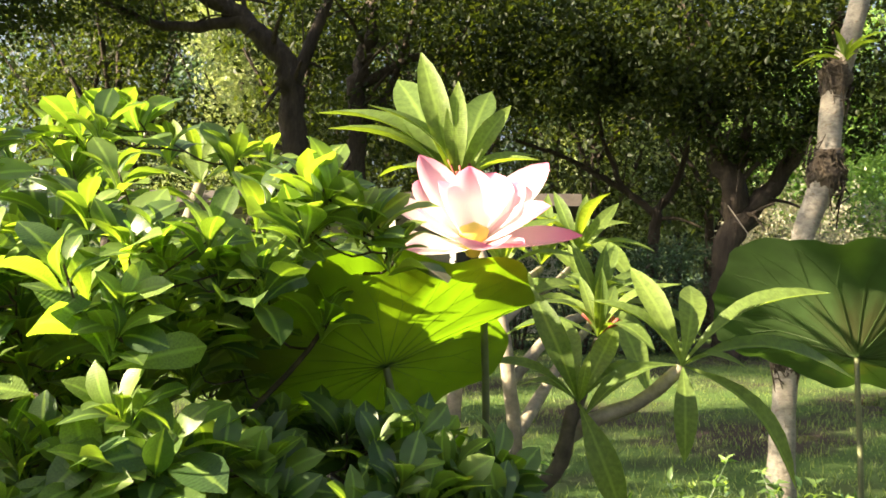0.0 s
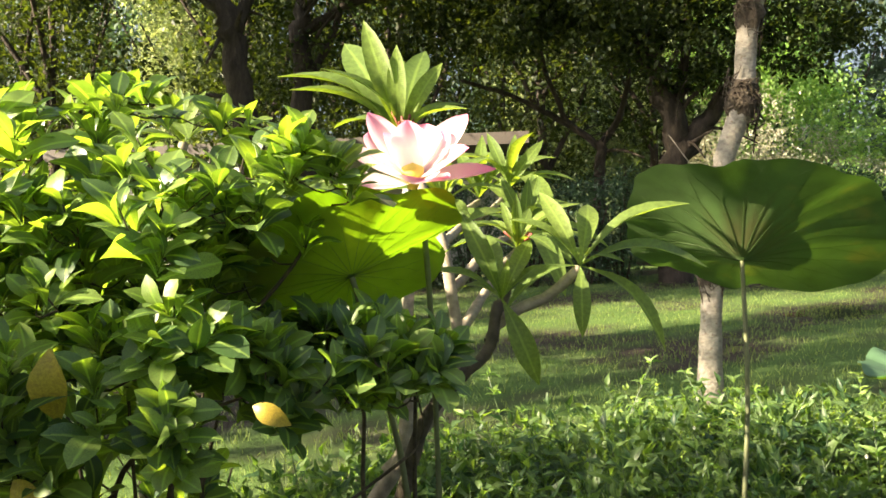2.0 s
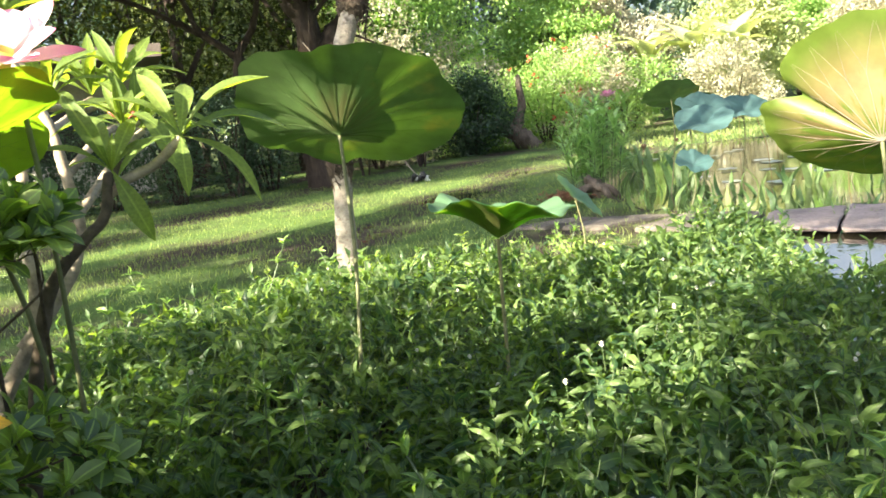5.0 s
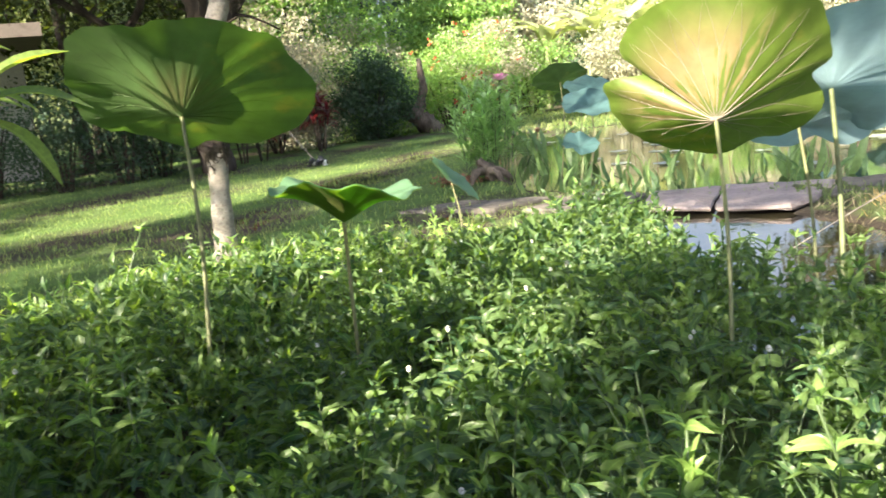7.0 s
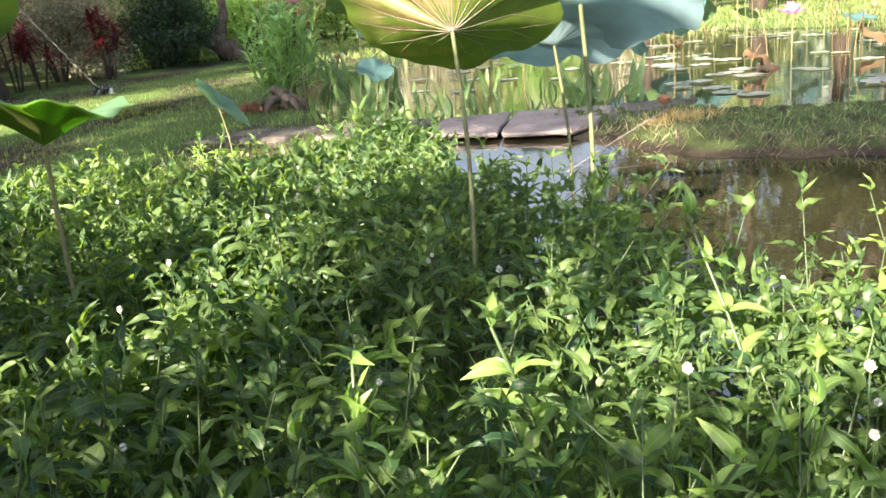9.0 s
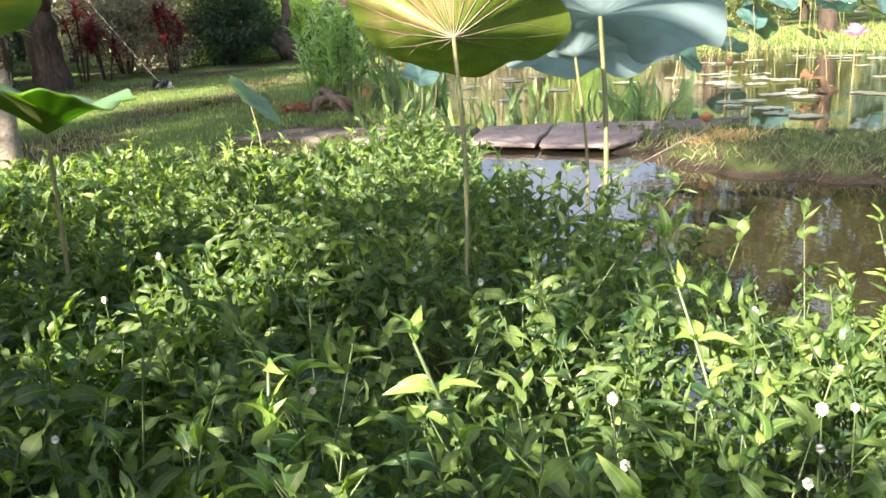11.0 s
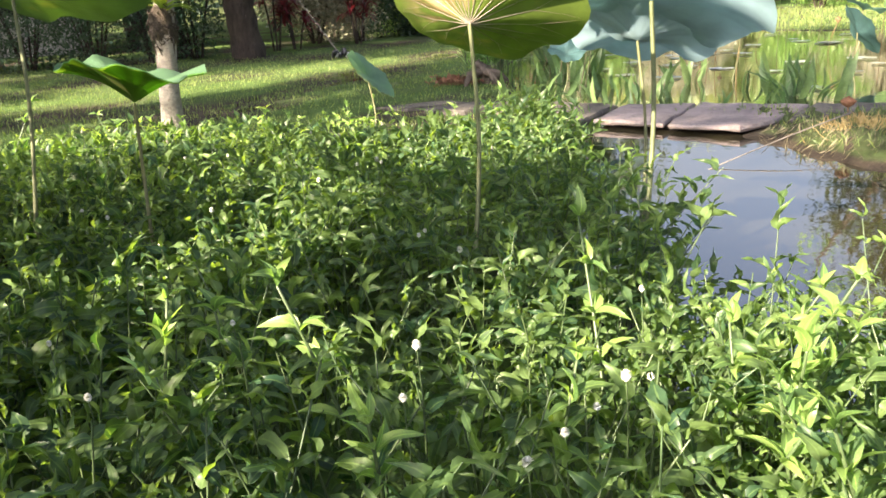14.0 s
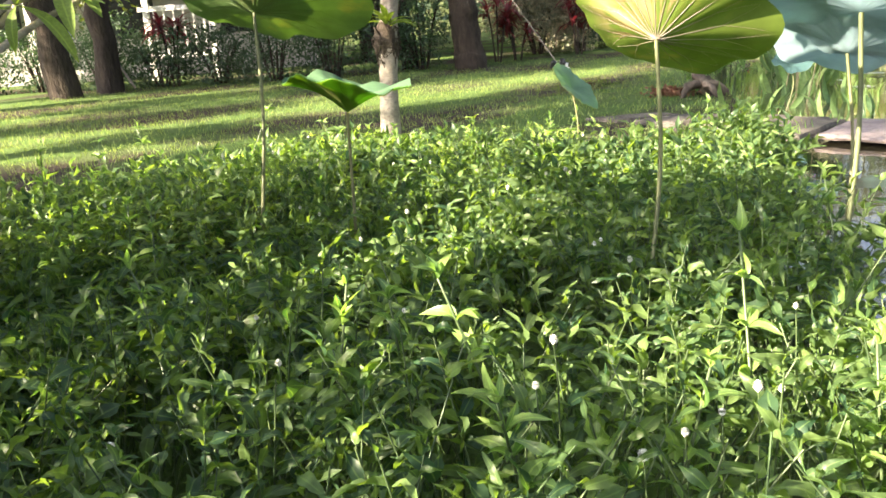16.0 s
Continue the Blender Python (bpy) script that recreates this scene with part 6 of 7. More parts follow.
tree("tree", (-10.6, 8.6, 0), [([(-10.6, 8.6, -0.1), (-10.5, 8.6, 5.0), (-10.6, 8.7, 7.5), (-10.5, 8.6, 9.6)], 0.34, 0.08), ([(-10.5, 8.6, 6.5), (-9.6, 7.6, 7.6), (-9.2, 6.8, 8.4)], 0.14, 0.05), ([(-10.5, 8.6, 7.0), (-10.2, 10.0, 7.9), (-10.0, 10.8, 8.6)], 0.14, 0.05)],
     [((-10.4, 7.2, 7.8), (1.8, 1.8, 1.7), 90, 60), ((-10.2, 10.2, 7.6), (1.8, 1.9, 1.7), 90, 60), ((-10.5, 8.6, 8.6), (1.8, 2.2, 1.2), 80, 60)], M_TREE_SHADED, 0.15, "unseen tall dark tree added to shade the lawn", seed=40, group="shade trees")
# out of view, added to shade the slabs and pond bank
tree("tree", (-5.2, -4.3, 0), [([(-5.2, -4.3, -0.1), (-5.1, -4.3, 3.0), (-4.8, -4.1, 6.2)], 0.24, 0.08), ([(-5.1, -4.3, 4.4), (-4.8, -2.5, 5.4), (-4.5, -0.6, 5.9)], 0.1, 0.04), ([(-5.1, -4.3, 3.8), (-4.8, -4.7, 5.0), (-4.5, -5.0, 6.0)], 0.1, 0.04)],
     [((-4.5, -0.5, 5.8), (1.1, 1.0, 0.9), 70, 60), ((-4.5, -2.3, 6.0), (1.1, 1.1, 0.9), 70, 60), ((-4.5, -4.0, 6.2), (1.1, 1.1, 0.9), 70, 60)], M_TREE_SHADED, 0.13, "unseen tall dark tree added to shade the pond bank", seed=39, group="shade trees")
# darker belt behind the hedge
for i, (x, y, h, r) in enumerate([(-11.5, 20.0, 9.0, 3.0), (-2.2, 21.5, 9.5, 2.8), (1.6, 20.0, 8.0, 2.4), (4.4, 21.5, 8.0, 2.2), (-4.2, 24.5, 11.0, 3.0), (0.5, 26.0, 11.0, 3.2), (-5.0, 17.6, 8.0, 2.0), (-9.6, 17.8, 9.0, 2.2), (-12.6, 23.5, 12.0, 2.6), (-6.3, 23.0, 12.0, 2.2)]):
    far_tree(x, y, h, r, M_TREE_SHADED, 0.17, "shaded dark-green tree behind the hedge", 50 + i, 110, 60)
# tall dark wood closing the garden behind
for i in range(8):
    far_tree(-20.0 + 3.7 * i, 33.0 + 2.0 * math.sin(i * 2.1), 15.0 + 1.5 * math.sin(i * 1.3), 3.4, M_FARWOOD, 0.30, "tall dark tree in the wood behind the garden", 340 + i, 150, 50)
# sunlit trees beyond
for i, (x, y, h, r, m_) in enumerate([(-9.6, 27.0, 10.5, 2.6, M_SUNLIT_LEAF), (2.6, 30.0, 8.5, 2.4, M_SUNLIT_LEAF), (8.8, 26.5, 8.5, 2.8, M_MIDTREE), (6.6, 29.0, 7.5, 2.2, M_SUNLIT_LEAF), (12.5, 31.0, 3.2, 2.0, M_MIDTREE), (15.5, 28.0, 5.2, 2.4, M_MIDTREE),
                                      (19.0, 30.0, 5.2, 2.8, M_SUNLIT_GOLD), (23.5, 27.0, 4.4, 2.6, M_SUNLIT_LEAF), (28.0, 24.0, 4.4, 2.6, M_SUNLIT_GOLD), (33.0, 20.0, 4.4, 2.6, M_SUNLIT_LEAF), (30.0, 31.0, 5.0, 3.0, M_MIDTREE)]):
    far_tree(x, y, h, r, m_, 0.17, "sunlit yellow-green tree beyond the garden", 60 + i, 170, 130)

for i in range(10):
    far_tree(3.0 + 4.6 * i, 44.0 - 0.9 * i + 2.5 * math.sin(i * 1.9), (15.0 if i < 6 else 7.0) + 2.0 * math.sin(i * 2.7), 3.8, M_FARWOOD, 0.30, "tall green tree on the rising ground beyond", 260 + i, 110, 60)

# tall open trees over the far bank
for i, (x, y) in enumerate([(24.0, 13.5), (21.0, 8.0), (27.0, 19.5)]):
    tree("tree", (x, y, 0), [([(x, y, -0.2), (x + 0.1, y, 2.5), (x - 0.2, y, 6.0), (x + 0.3, y, 11.0)], 0.20, 0.09), ([(x, y, 4.0), (x + 1.8, y - 0.5, 6.5), (x + 3.0, y - 1.0, 8.0)], 0.18, 0.07), ([(x - 0.1, y, 5.0), (x - 1.6, y + 0.4, 7.2), (x - 2.8, y + 0.5, 8.4)], 0.17, 0.06),
                              ([(x, y, 6.5), (x + 0.6, y - 1.6, 8.8), (x + 0.8, y - 2.4, 10.5)], 0.14, 0.05)],
         [((x + 2.2, y - 0.8, 8.4), (2.0, 1.8, 1.3), 20, 40), ((x - 2.2, y + 0.4, 8.8), (2.0, 1.8, 1.3), 20, 40), ((x + 0.3, y - 0.8, 11.5), (2.4, 2.2, 1.5), 24, 40)], M_MIDTREE, 0.24, "tall open-crowned tree on the far pond bank", seed=280 + i, group="far bank trees")

for i, (x, y, h) in enumerate([(18.6, 13.4, 8.0), (19.8, 11.0, 8.5), (21.4, 8.2, 8.0), (23.0, 10.5, 9.5)]):
    tree("tree", (x, y, 0), [([(x, y, -0.2), (x + 0.1, y, 2.0), (x - 0.2, y, 4.5), (x + 0.1, y, h)], 0.22, 0.06), ([(x, y, 2.6), (x + 1.2, y - 0.8, 4.6), (x + 1.6, y - 1.2, 6.0)], 0.11, 0.04), ([(x, y, 3.0), (x - 1.0, y + 0.8, 5.0), (x - 1.5, y + 1.2, 6.2)], 0.11, 0.04)],
         [((x, y, 4.6), (1.7, 1.7, 1.3), 46, 60), ((x + 0.4, y - 0.8, 6.6), (1.7, 1.6, 1.3), 40, 60)], M_TREE_SHADED, 0.20, "leafy dark-green tree on the far pond bank", seed=290 + i, group="far bank trees")

# hedge along the back of the lawn
HEDGE = [(-9.0, 16.6), (-7.4, 16.2), (-5.9, 15.8), (-4.6, 15.6), (-3.4, 15.3), (-2.3, 14.9), (-1.2, 14.4), (-0.2, 14.0), (0.8, 13.6), (1.7, 13.6), (2.4, 14.3)]
for i, (x, y) in enumerate(HEDGE):
    bush(x, y, (0.80 if -2.9 < x < -1.0 else 0.65 if x > 4.5 else 1.35) + 0.30 * math.sin(i * 2.3) ** 2 + (0.4 if 6 < i < 11 else 0), 0.85, M_HEDGE, 0.07, "dark clipped hedge shrub at the back of the lawn", 80 + i, 56, 60)
for i, (x, y, h, r, m_) in enumerate([(7.9, 18.3, 2.1, 1.0, M_HEDGE), (8.4, 19.6, 2.3, 1.1, M_MIDTREE), (6.2, 19.6, 4.0, 1.6, M_SUNLIT_GOLD), (5.2, 17.2, 2.2, 1.1, M_SUNLIT_GOLD), (10.8, 20.0, 2.6, 1.4, M_MIDTREE), (12.6, 21.5, 3.0, 1.5, M_SUNLIT_GOLD), (14.8, 22.0, 2.6, 1.4, M_MIDTREE),
                                      (10.0, 23.5, 3.4, 1.6, M_SUNLIT_GOLD), (17.5, 20.5, 2.4, 1.5, M_SUNLIT_GOLD), (21.0, 19.0, 2.6, 1.6, M_MIDTREE), (24.5, 16.5, 2.6, 1.6, M_SUNLIT_LEAF)]):
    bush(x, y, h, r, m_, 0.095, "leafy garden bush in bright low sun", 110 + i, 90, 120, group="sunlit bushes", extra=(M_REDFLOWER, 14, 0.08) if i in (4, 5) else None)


def cordyline(x, y, h, seed):
    r_ = np.random.default_rng(seed)
    z = float(land(x, y))
    root = thing("cordyline", (x, y, z), "dark red strap-leaved cordyline by the hedge", "plant", "red cordylines")
    b, s = Build(), Build()
    for k in range(4):
        a = r_.uniform(0, 6.28)
        top = np.array([0.2 * math.cos(a), 0.2 * math.sin(a), h * r_.uniform(0.5, 0.95)])
        tube(s, [(0.05 * math.cos(a), 0.05 * math.sin(a), -0.05), top * 0.6, top], [0.02, 0.016, 0.012], 6)
        n = 26
        az = r_.uniform(0, 6.28, n)
        d = np.stack([np.cos(az), np.sin(az), r_.uniform(-0.3, 1.6, n)], 1)
        scatter(b, leaf(3, 0.09, 0.3, 0.3), np.tile(top, (n, 1)) - r_.uniform(0, 0.25, (n, 1)) * np.array([0, 0, 1.0]), frames(d, np.array([0, 0, 1.0])), r_.uniform(0.22, 0.42, n))
    part("stem", s, M_BARK, root)
    part("foliage", b, M_RED, root)


for i, (x, y, h) in enumerate([(5.75, 15.9, 1.5), (3.9, 14.9, 1.3), (4.35, 15.2, 1.1), (-2.0, 14.6, 1.2), (6.1, 16.8, 1.3)]):
    cordyline(x, y, h, 140 + i)


def banana(x, y, seed):
    r_ = np.random.default_rng(seed)
    root = thing("banana_plant", (x, y, 0), "tall sunlit banana plant with broad ragged leaves", "plant", "banana plants")
    s = Build()
    tube(s, [(0, 0, -0.1), (0.05, 0, 1.0), (0.1, 0, 2.2)], [0.14, 0.11, 0.07], 9)
    part("stem", s, M_STALK, root)
    for k in range(9):
        az, el = k * 2.4, radians(r_.uniform(30, 75))
        me = Build().add(*leaf(10, 0.15, 0.3, 0.5, 0.9, 0.2)).mesh("leaf", M_SUNLIT_LEAF)
        part("leaf", me, M_SUNLIT_LEAF, root, m=basis((math.cos(az) * math.cos(el), math.sin(az) * math.cos(el), math.sin(el)), (0, 0, 1), (0.1, 0, 2.1), r_.uniform(1.4, 2.1)))


for i, (x, y) in enumerate([(18.6, 24.0), (17.2, 24.6), (20.0, 23.4)]):
    banana(x, y, 150 + i)

# leaning old trunk by the far lawn edge
old = thing("leaning_trunk", (9.3, 18.2, 0.0), "gnarled dark leaning tree trunk at the lawn edge", "tree trunk")
b = Build()
tube(b, smooth_line([(0.25, 0, -0.12), (0.05, 0, 0.14), (-0.25, 0.03, 0.36), (-0.55, 0.05, 0.58), (-0.82, 0.08, 0.66)], 20), np.linspace(0.26, 0.15, 20), 10, wobble=0.14)
part("trunk", b, M_DRIFT, old)
b = Build()
tube(b, smooth_line([(-0.25, 0.03, 0.36), (-0.10, 0.1, 0.75), (0.02, 0.1, 1.1), (0.0, 0.15, 1.5), (0.02, 0.2, 1.8)], 16), np.linspace(0.15, 0.06, 16), 9, wobble=0.1)
part("limb", b, M_DRIFT, old)


# far woods
def woods():
    r_ = np.random.default_rng(9)
    b = Build()
    for k in range(150):
        a = r_.uniform(-0.9, 1.45)
        dist = r_.uniform(44, 150)
        x, y = dist * math.sin(a), dist * math.cos(a)
        h, r = r_.uniform(6, 11), r_.uniform(2.5, 4.5)
        crown(b, (x, y, float(land(x, y)) + h * 0.55), (r, r, h * 0.5), 22, 16, 0.7, r_, kite(0.4, 0.1), 0.2, 0.7)
    tagged(part("far_woods", b, M_FARWOOD), "wooded hillside behind the garden", "woods", kind="stuff")


woods()

# ---- house behind the hedge ----
def box(b, lo, hi):
    (x0, y0, z0), (x1, y1, z1) = lo, hi
    v = [(x0, y0, z0), (x1, y0, z0), (x1, y1, z0), (x0, y1, z0), (x0, y0, z1), (x1, y0, z1), (x1, y1, z1), (x0, y1, z1)]
    b.add(v, [(0, 3, 2, 1), (4, 5, 6, 7), (0, 1, 5, 4), (1, 2, 6, 5), (2, 3, 7, 6), (3, 0, 4, 7)])
    return b


house = thing("house", (-4.0, 19.0, 0), "low house with a white-posted verandah behind the hedge", "house")
part("wall", box(Build(), (-5.0, 0.9, -0.1), (4.6, 4.0, 2.9)), M_HOUSE, house, smooth=False)
part("roof", box(Build(), (-5.4, -1.9, 2.75), (5.0, 4.4, 3.0)), M_ROOF, house, smooth=False)
for x in (-1.25, 1.06, 2.36):
    part("post", box(Build(), (x - 0.06, -1.7, -0.05), (x + 0.06, -1.58, 2.75)), M_WHITEPAINT, house, smooth=False)
part("rail", box(Build(), (0.9, -1.69, 1.40), (2.5, -1.59, 1.50)), M_WHITEPAINT, house, smooth=False)
part("rail", box(Build(), (0.9, -1.68, 0.45), (2.5, -1.60, 0.53)), M_WHITEPAINT, house, smooth=False)
for x in np.arange(1.2, 2.3, 0.2):
    part("baluster", box(Build(), (x - 0.015, -1.66, 0.53), (x + 0.015, -1.63, 1.40)), M_WHITEPAINT, house, smooth=False)
for x in (-3.0, 0.0, 2.9):
    w = part("window", box(Build(), (x - 0.7, 0.86, 0.9), (x + 0.7, 0.92, 2.1)), M_DARKGLASS, house, smooth=False)
    part("frame", box(Build(), (x - 0.76, 0.84, 2.1), (x + 0.76, 0.93, 2.17)), M_WHITEPAINT, w, smooth=False)

# guy ropes and the wrapped peg on the lawn
def rope(name, a, b_, label, r=0.008):
    root = thing(name, a, label, "rope", "guy ropes")
    rel = np.array(b_) - np.array(a)
    b = Build()
    tube(b, smooth_line([(0, 0, 0), rel * 0.5 + np.array([0, 0, -0.03]), rel], 10), r, 6)
    part("cord", b, M_ROPE, root)


rope("guy_rope", (4.18, 11.55, 0.10), (3.08, 13.42, 2.4), "grey guy rope slanting down to the lawn")
rope("guy_rope", (-2.58, 14.0, 0.05), (-3.6, 14.2, 1.95), "pale guy pole leaning out of the hedge", 0.022)
peg = thing("wrapped_peg", (4.22, 11.5, 0.0), "peg wrapped in black and white plastic on the lawn", "peg")
r_ = np.random.default_rng(2)
for k in range(7):
    b = Build()
    c = np.array([(k - 3) * 0.038, r_.normal(0, 0.02), 0.05 + r_.uniform(0, 0.05)])
    g = r_.normal(size=(4, 3)) * 0.03
    tube(b, smooth_line(np.vstack([c + np.array([-0.03, 0, -0.05]), c + g[0], c + g[1], c + np.array([0.03, 0, -0.04])]), 8), [0.012, 0.03, 0.035, 0.03, 0.034, 0.03, 0.02, 0.01], 7, wobble=0.2)
    part("wrap", b, M_CLOTH_B if k in (0, 2, 3, 5) else M_CLOTH_W, peg)

# power pole, brought nearer and scaled down to fit the camera's view
pole = thing("power_pole", (11.8, 26.0, float(land(11.8, 26.0))), "thin pale metal pole with a short arm among the far trees", "pole")
b = Build()
tube(b, [(0, 0, -0.2), (0, 0, 2.0), (0, 0, 3.4)], [0.05, 0.045, 0.04], 8)
part("post", b, M_STEEL, pole)
part("arm", box(Build(), (-0.5, -0.025, 3.30), (0.0, 0.025, 3.37)), M_STEEL, pole, smooth=False)

# ---- stump and purple flower by the shore ----
stump = thing("stump", (4.15, 6.35, 0.0), "weathered driftwood stump on red leaf litter by the shore", "stump")
b = Build()
tube(b, smooth_line([(0.12, 0, -0.04), (0.06, -0.02, 0.10), (-0.03, 0.0, 0.19)], 8), np.linspace(0.085, 0.04, 8), 9, wobble=0.28)
part("trunk", b, M_DRIFT, stump)
for k, (dx, dy) in enumerate(((0.28, -0.08), (0.1, -0.25), (-0.2, -0.12), (0.3, 0.15))):
    b = Build()
    tube(b, smooth_line([(0.05, 0, 0.10), (dx * 0.6, dy * 0.6, 0.09), (dx, dy, -0.02)], 7), np.linspace(0.045, 0.02, 7), 8, wobble=0.25)
    part("root", b, M_DRIFT, stump)
b = Build()
n = 400
xy = r_.normal(0, 0.10, (n, 2)) + np.array([3.95, 6.45])
scatter(b, kite(0.35, 0.1), np.column_stack([xy, land(xy[:, 0], xy[:, 1]) + r_.uniform(0.005, 0.05, n)]), frames(r_.normal(size=(n, 3)), np.array([0, 0, 1.0]) + r_.normal(0, 0.4, (n, 3))), r_.uniform(0.03, 0.06, n))
tagged(part("leaf_litter", b, M_LITTER, smooth=False), "red-brown fallen leaves round the stump", "leaf litter", kind="stuff")


def shore_plant(x, y, h, n, seed, label, material=None, length=0.16, name="shore_plant", wide=0.10):
    """Upright leafy shoots from one clump."""
    r_ = np.random.default_rng(seed)
    z = float(land(x, y)) if dry(x, y) > 0 else WATER_Z - 0.1
    root = thing(name, (x, y, z), label, "plant", "shore plants")
    b, s = Build(), Build()
    for k in range(n):
        o = r_.normal(0, 0.10, 2)
        hh = h * r_.uniform(0.7, 1.0)
        top = np.array([o[0] * 1.6, o[1] * 1.6, hh])
        tube(s, [(o[0], o[1], -0.02), (o[0] * 1.2, o[1] * 1.2, hh * 0.5), top], [0.006, 0.005, 0.003], 5)
        m_ = 26
        t = r_.uniform(0.15, 1, m_)
        az = r_.uniform(0, 6.28, m_)
        d = np.stack([np.cos(az), np.sin(az), r_.uniform(0.4, 1.6, m_)], 1)
        p = np.stack([o[0] * (1 + 0.6 * t), o[1] * (1 + 0.6 * t), hh * t], 1)
        scatter(b, leaf(3, wide, 0.3, 0.25), p, frames(d, np.array([0, 0, 1.0])), r_.uniform(0.6, 1.2, m_) * length)
    part("stem", s, M_WEED_STEM, root)
    part("foliage", b, material or M_REED, root)
    return root


shore_plant(4.70, 7.1, 1.0, 15, 171, "tall feathery green flowering plant by the shore", M_SHORE, length=0.24, wide=0.09)
shore_plant(4.42, 6.75, 0.8, 12, 172, "leafy shore plant with upright shoots", M_SHORE, length=0.20, wide=0.09)
lotus_flower("shore_flower", (4.9, 7.14, 0.94), "purple-pink blossom on a thick pale stalk", M_PETAL_FAR, 0.9, (4.72, 7.1, 0.0), layers=((6, 15, 0.11), (6, 45, 0.10)), group="pond blossoms", thick=4.5)

# ---- pond life ----
def clump(x, y, n, h, seed, label="clump of upright water-plant blades", wide=0.085, material=None):
    r_ = np.random.default_rng(seed)
    root = thing("water_plant", (x, y, WATER_Z - 0.05), label, "water plant", "water plants")
    b = Build()
    o = r_.normal(0, 0.13, (n, 2))
    az = np.arctan2(o[:, 1], o[:, 0])
    d = np.stack([np.cos(az) * 0.35, np.sin(az) * 0.35, np.ones(n)], 1) + r_.normal(0, 0.12, (n, 3))
    scatter(b, leaf(4, wide, 0.3, 0.2), np.column_stack([o, np.zeros(n)]), frames(d, r_.normal(0, 1, (n, 3))), r_.uniform(0.6, 1.1, n) * h)
    tagged(part("foliage", b, material or M_REED, root), kind="stuff")


for i, (x, y, n, h) in enumerate([(5.39, 3.78, 26, 0.38), (5.25, 3.6, 10, 0.28), (4.5, 4.5, 9, 0.26), (4.7, 4.15, 8, 0.22), (4.2, 5.2, 12, 0.30), (5.0, 4.9, 9, 0.30), (5.6, 5.2, 10, 0.32), (4.9, 6.1, 12, 0.36), (6.0, 4.4, 9, 0.26), (5.5, 6.8, 16, 0.42), (6.2, 8.4, 18, 0.45), (4.85, 3.85, 7, 0.18)]):
    clump(x, y, n, h, 200 + i)


def lily_pads():
    r_ = np.random.default_rng(12)
    th = np.linspace(0.18, 6.1, 22)
    b = Build()
    v = [(0, 0, 0)] + [(math.cos(t), math.sin(t), 0.02 + 0.02 * math.sin(5 * t)) for t in th]
    b.add(v, [(0, i, i + 1) for i in range(1, 22)])
    me = b.mesh("pad", M_PAD, False)
    k = 0
    while k < 150:
        x, y = r_.uniform(5.6, 12.6), r_.uniform(1.0, 10.5)
        if inside(POND, x, y) > 0.25 and (r_.uniform() < 0.3 + 0.7 * (x > 6.5) * (y < 8)):
            ob = part("lily_pad", me, M_PAD, m=Matrix.Translation((x, y, WATER_Z + 0.004 + 0.0004 * k / 4)) @ Matrix.Rotation(r_.uniform(0, 6), 4, "Z") @ Matrix.Scale(r_.uniform(0.07, 0.145), 4))
            tagged(ob, "flat round grey-green lily pad floating on the pond", "lily pad", "lily pads")
            k += 1


lily_pads()

r_ = np.random.default_rng(91)
MINI = [(5.25, 5.5, 0.68, 0.20, (-0.25, -0.45, 0.85), M_LOTUS_FAR), (4.9, 5.6, 0.72, 0.23, (-0.1, -0.5, 0.85), M_LOTUS_FAR), (4.6, 5.2, 0.62, 0.24, (-0.3, -0.3, 0.9), M_LOTUS_FAR), (4.8, 5.9, 0.85, 0.26, (0.1, 0.45, 0.9), M_LOTUS), (4.25, 4.9, 0.32, 0.14, (-0.2, -0.5, 0.85), M_LOTUS_FAR),
        (6.9, 4.6, 0.34, 0.24, (0.75, -0.35, 0.5), M_LOTUS_FAR), (7.6, 5.2, 0.50, 0.20, (0.3, -0.2, 0.9), M_LOTUS_FAR), (5.5, 6.6, 0.72, 0.24, (-0.1, 0.4, 0.9), M_LOTUS), (6.0, 5.0, 0.42, 0.18, (0.3, 0.3, 0.9), M_LOTUS_FAR)]
for i, (x, y, z, R, up, m_) in enumerate(MINI):
    lotus_leaf("lotus_leaf", (x, y, z), up, R, (x - 0.05, y + 0.05, WATER_Z - 0.1), "lotus leaf standing over the pond water", under=m_, cup=0.05, ruffle=0.015, seed=300 + i, stalk_r=0.006, group="pond lotus leaves", spokes=42, rings=7)
k = 0
while k < 34:
    x, y = r_.uniform(8.0, 12.6), r_.uniform(2.2, 8.5)
    if inside(POND, x, y) < 0.3:
        continue
    up = (r_.normal(0, 0.45), r_.normal(-0.1, 0.45), 0.85)
    lotus_leaf("lotus_leaf", (x, y, r_.uniform(0.25, 0.95)), up, r_.uniform(0.13, 0.26), (x + r_.normal(0, 0.06), y, WATER_Z - 0.1), "lotus leaf standing over the pond water", under=M_LOTUS_FAR if r_.uniform() < 0.6 else M_LOTUS,
               cup=0.05, ruffle=0.015, seed=320 + k, stalk_r=0.004, group="pond lotus leaves", spokes=36, rings=6)
    k += 1
for i, (x, y, z, s) in enumerate([(8.3, 3.75, 0.42, 1.0), (9.2, 4.9, 0.95, 0.9), (10.5, 5.6, 1.0, 0.9), (5.5, 6.6, 0.80, 0.6), (9.8, 4.2, 0.7, 0.8)]):
    lotus_flower("lotus_flower", (x, y, z), "bright pink lotus blossom over the pond", M_PETAL_FAR, s * 1.15, (x, y, WATER_Z - 0.1), layers=((6, 20, 0.12), (6, 50, 0.11)), group="pond blossoms")
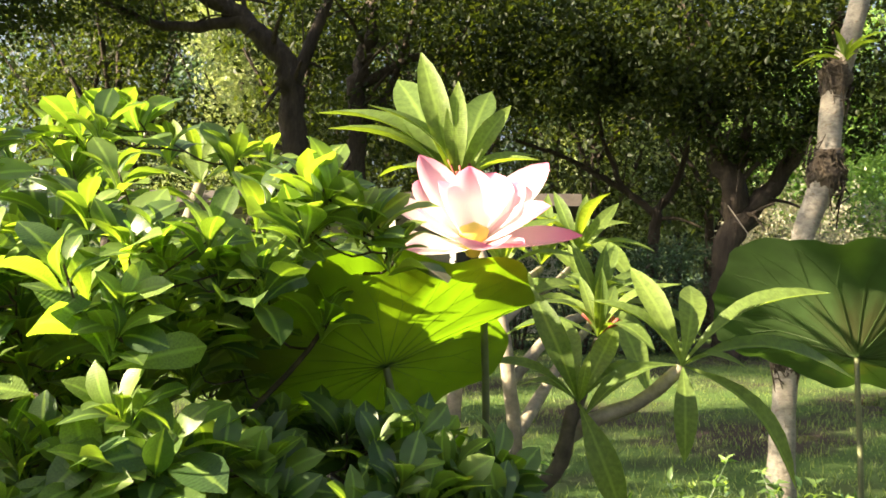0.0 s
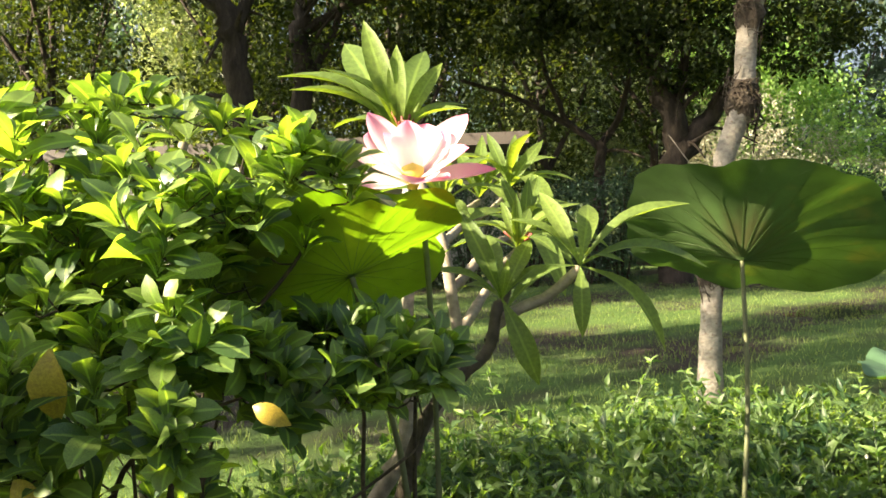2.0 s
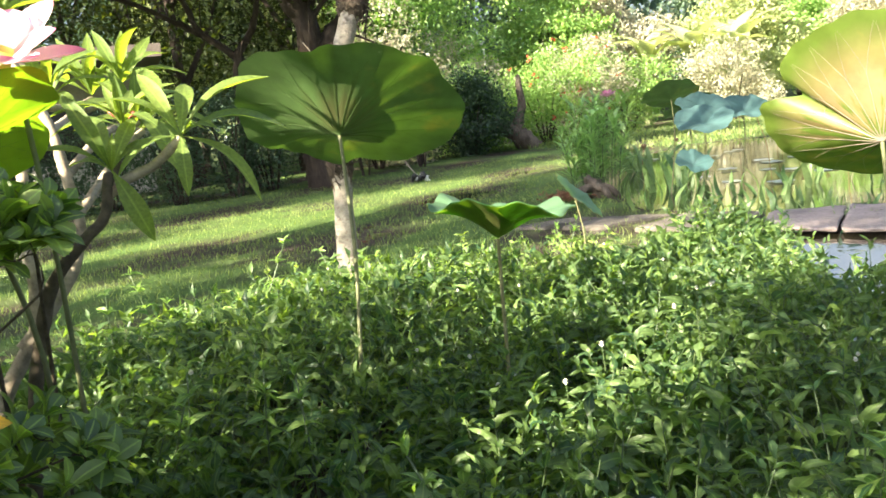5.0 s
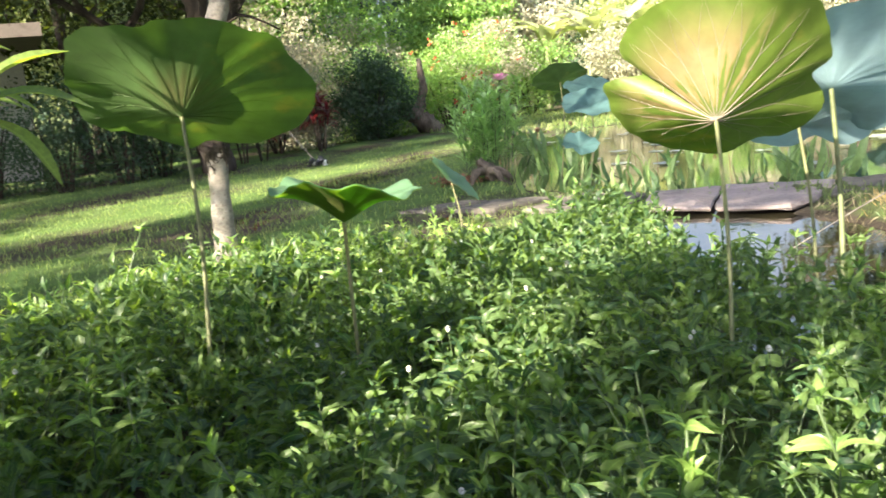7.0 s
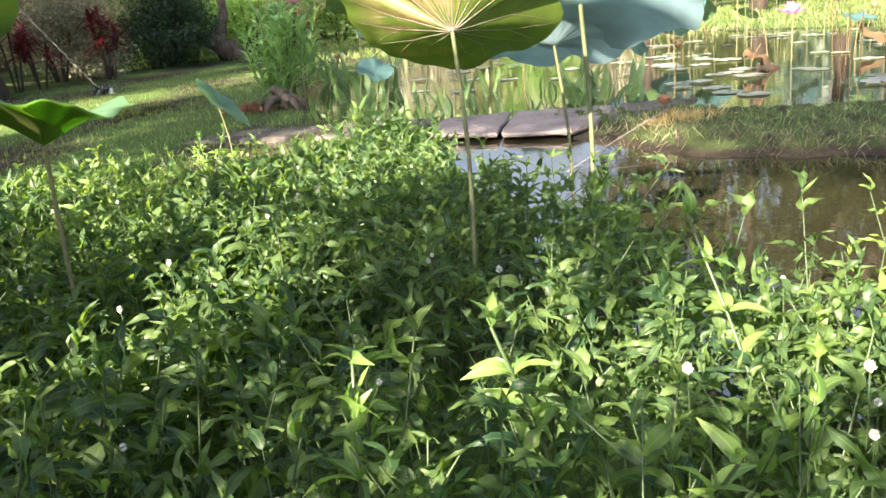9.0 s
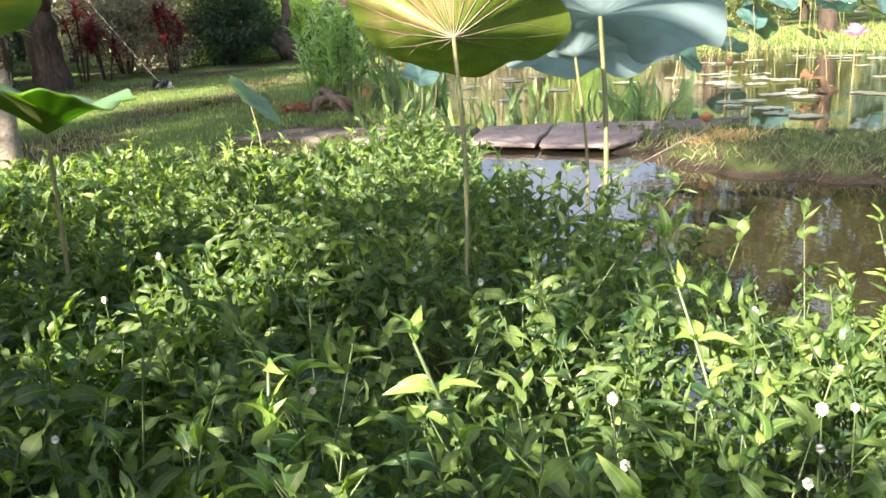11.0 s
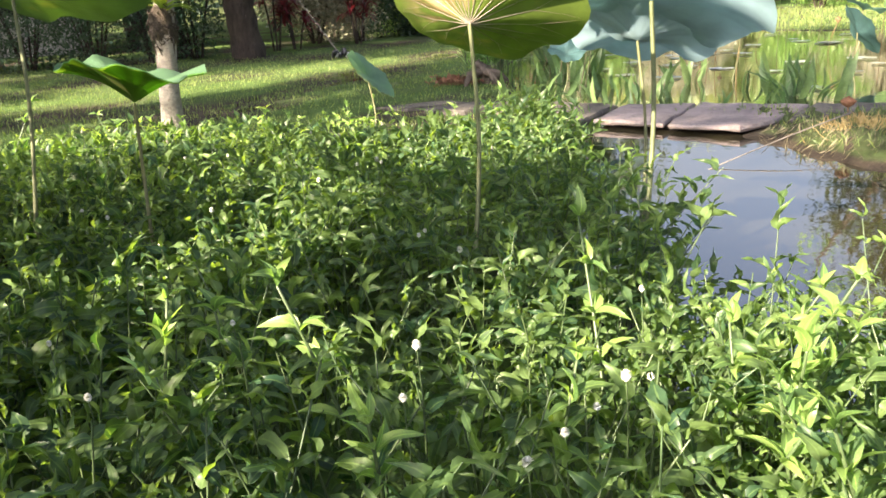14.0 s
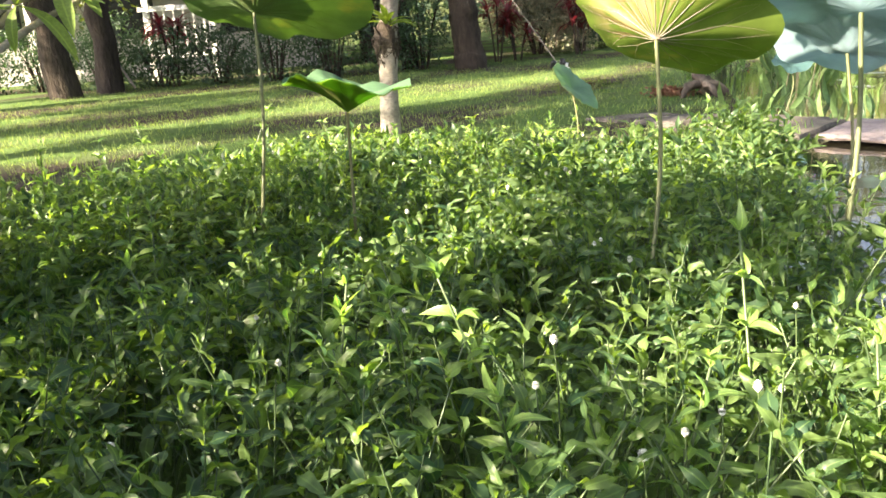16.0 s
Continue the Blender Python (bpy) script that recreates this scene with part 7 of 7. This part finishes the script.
for i, (x, y, z, R) in enumerate([(7.6, 3.6, 0.12, 0.17), (9.4, 3.4, 0.16, 0.20)]):
    lotus_leaf("lotus_leaf", (x, y, z), (0.2, -0.4, 0.7), R, (x, y, WATER_Z - 0.1), "withered brown lotus leaf drooping over the water", under=M_DRYLEAF, cup=-0.08, ruffle=0.03, seed=360 + i, group="pond lotus leaves", spokes=36, rings=6)


def dead_stalk(x, y, h, seed):
    r_ = np.random.default_rng(seed)
    root = thing("dry_stalk", (x, y, WATER_Z - 0.05), "dry brown lotus stalk standing in the pond", "stalk", "dry stalks")
    b = Build()
    lean = r_.normal(0, 0.12, 2)
    tube(b, smooth_line([(0, 0, 0), (lean[0] * h * 0.3, lean[1] * h * 0.3, h * 0.6), (lean[0] * h, lean[1] * h, h)], 6), 0.004, 5)
    part("stalk", b, M_DEADSTALK, root)
    if r_.uniform() < 0.25:
        b = Build()
        tube(b, [(lean[0] * h, lean[1] * h, h), (lean[0] * h, lean[1] * h, h + 0.03), (lean[0] * h, lean[1] * h, h + 0.05)], [0.006, 0.03, 0.035], 9)
        part("pod", b, M_DEADSTALK, root, "dried seed pod")


k = 0
while k < 44:
    x, y = r_.uniform(4.4, 12.5), r_.uniform(2.2, 10.5)
    if inside(POND, x, y) > 0.15:
        dead_stalk(x, y, r_.uniform(0.25, 0.75), 400 + k)
        k += 1

pod = thing("seed_pod", (4.45, 2.37, 0.06), "russet lotus seed pod on a short stalk on the bank", "seed pod")
b = Build()
tube(b, [(0, 0, -0.03), (0.005, 0, 0.05), (0, 0, 0.10)], 0.004, 6)
part("stalk", b, M_DEADSTALK, pod)
b = Build()
tube(b, [(0, 0, 0.085), (0, 0, 0.10), (0, 0, 0.118), (0, 0, 0.125)], [0.008, 0.030, 0.040, 0.030], 14)
part("head", b, M_LITTER, pod)

stick = thing("fallen_stick", (3.3, 1.95, WATER_Z), "thin pale stick slanting from the bank over the water", "stick")
b = Build()
tube(b, smooth_line(np.array([(3.36, 2.12, -0.02), (3.85, 2.20, 0.06), (4.40, 2.30, 0.13)]) - np.array([3.3, 1.95, WATER_Z]), 10), np.linspace(0.002, 0.004, 10), 6, wobble=0.1)
part("shaft", b, M_ROPE, stick)
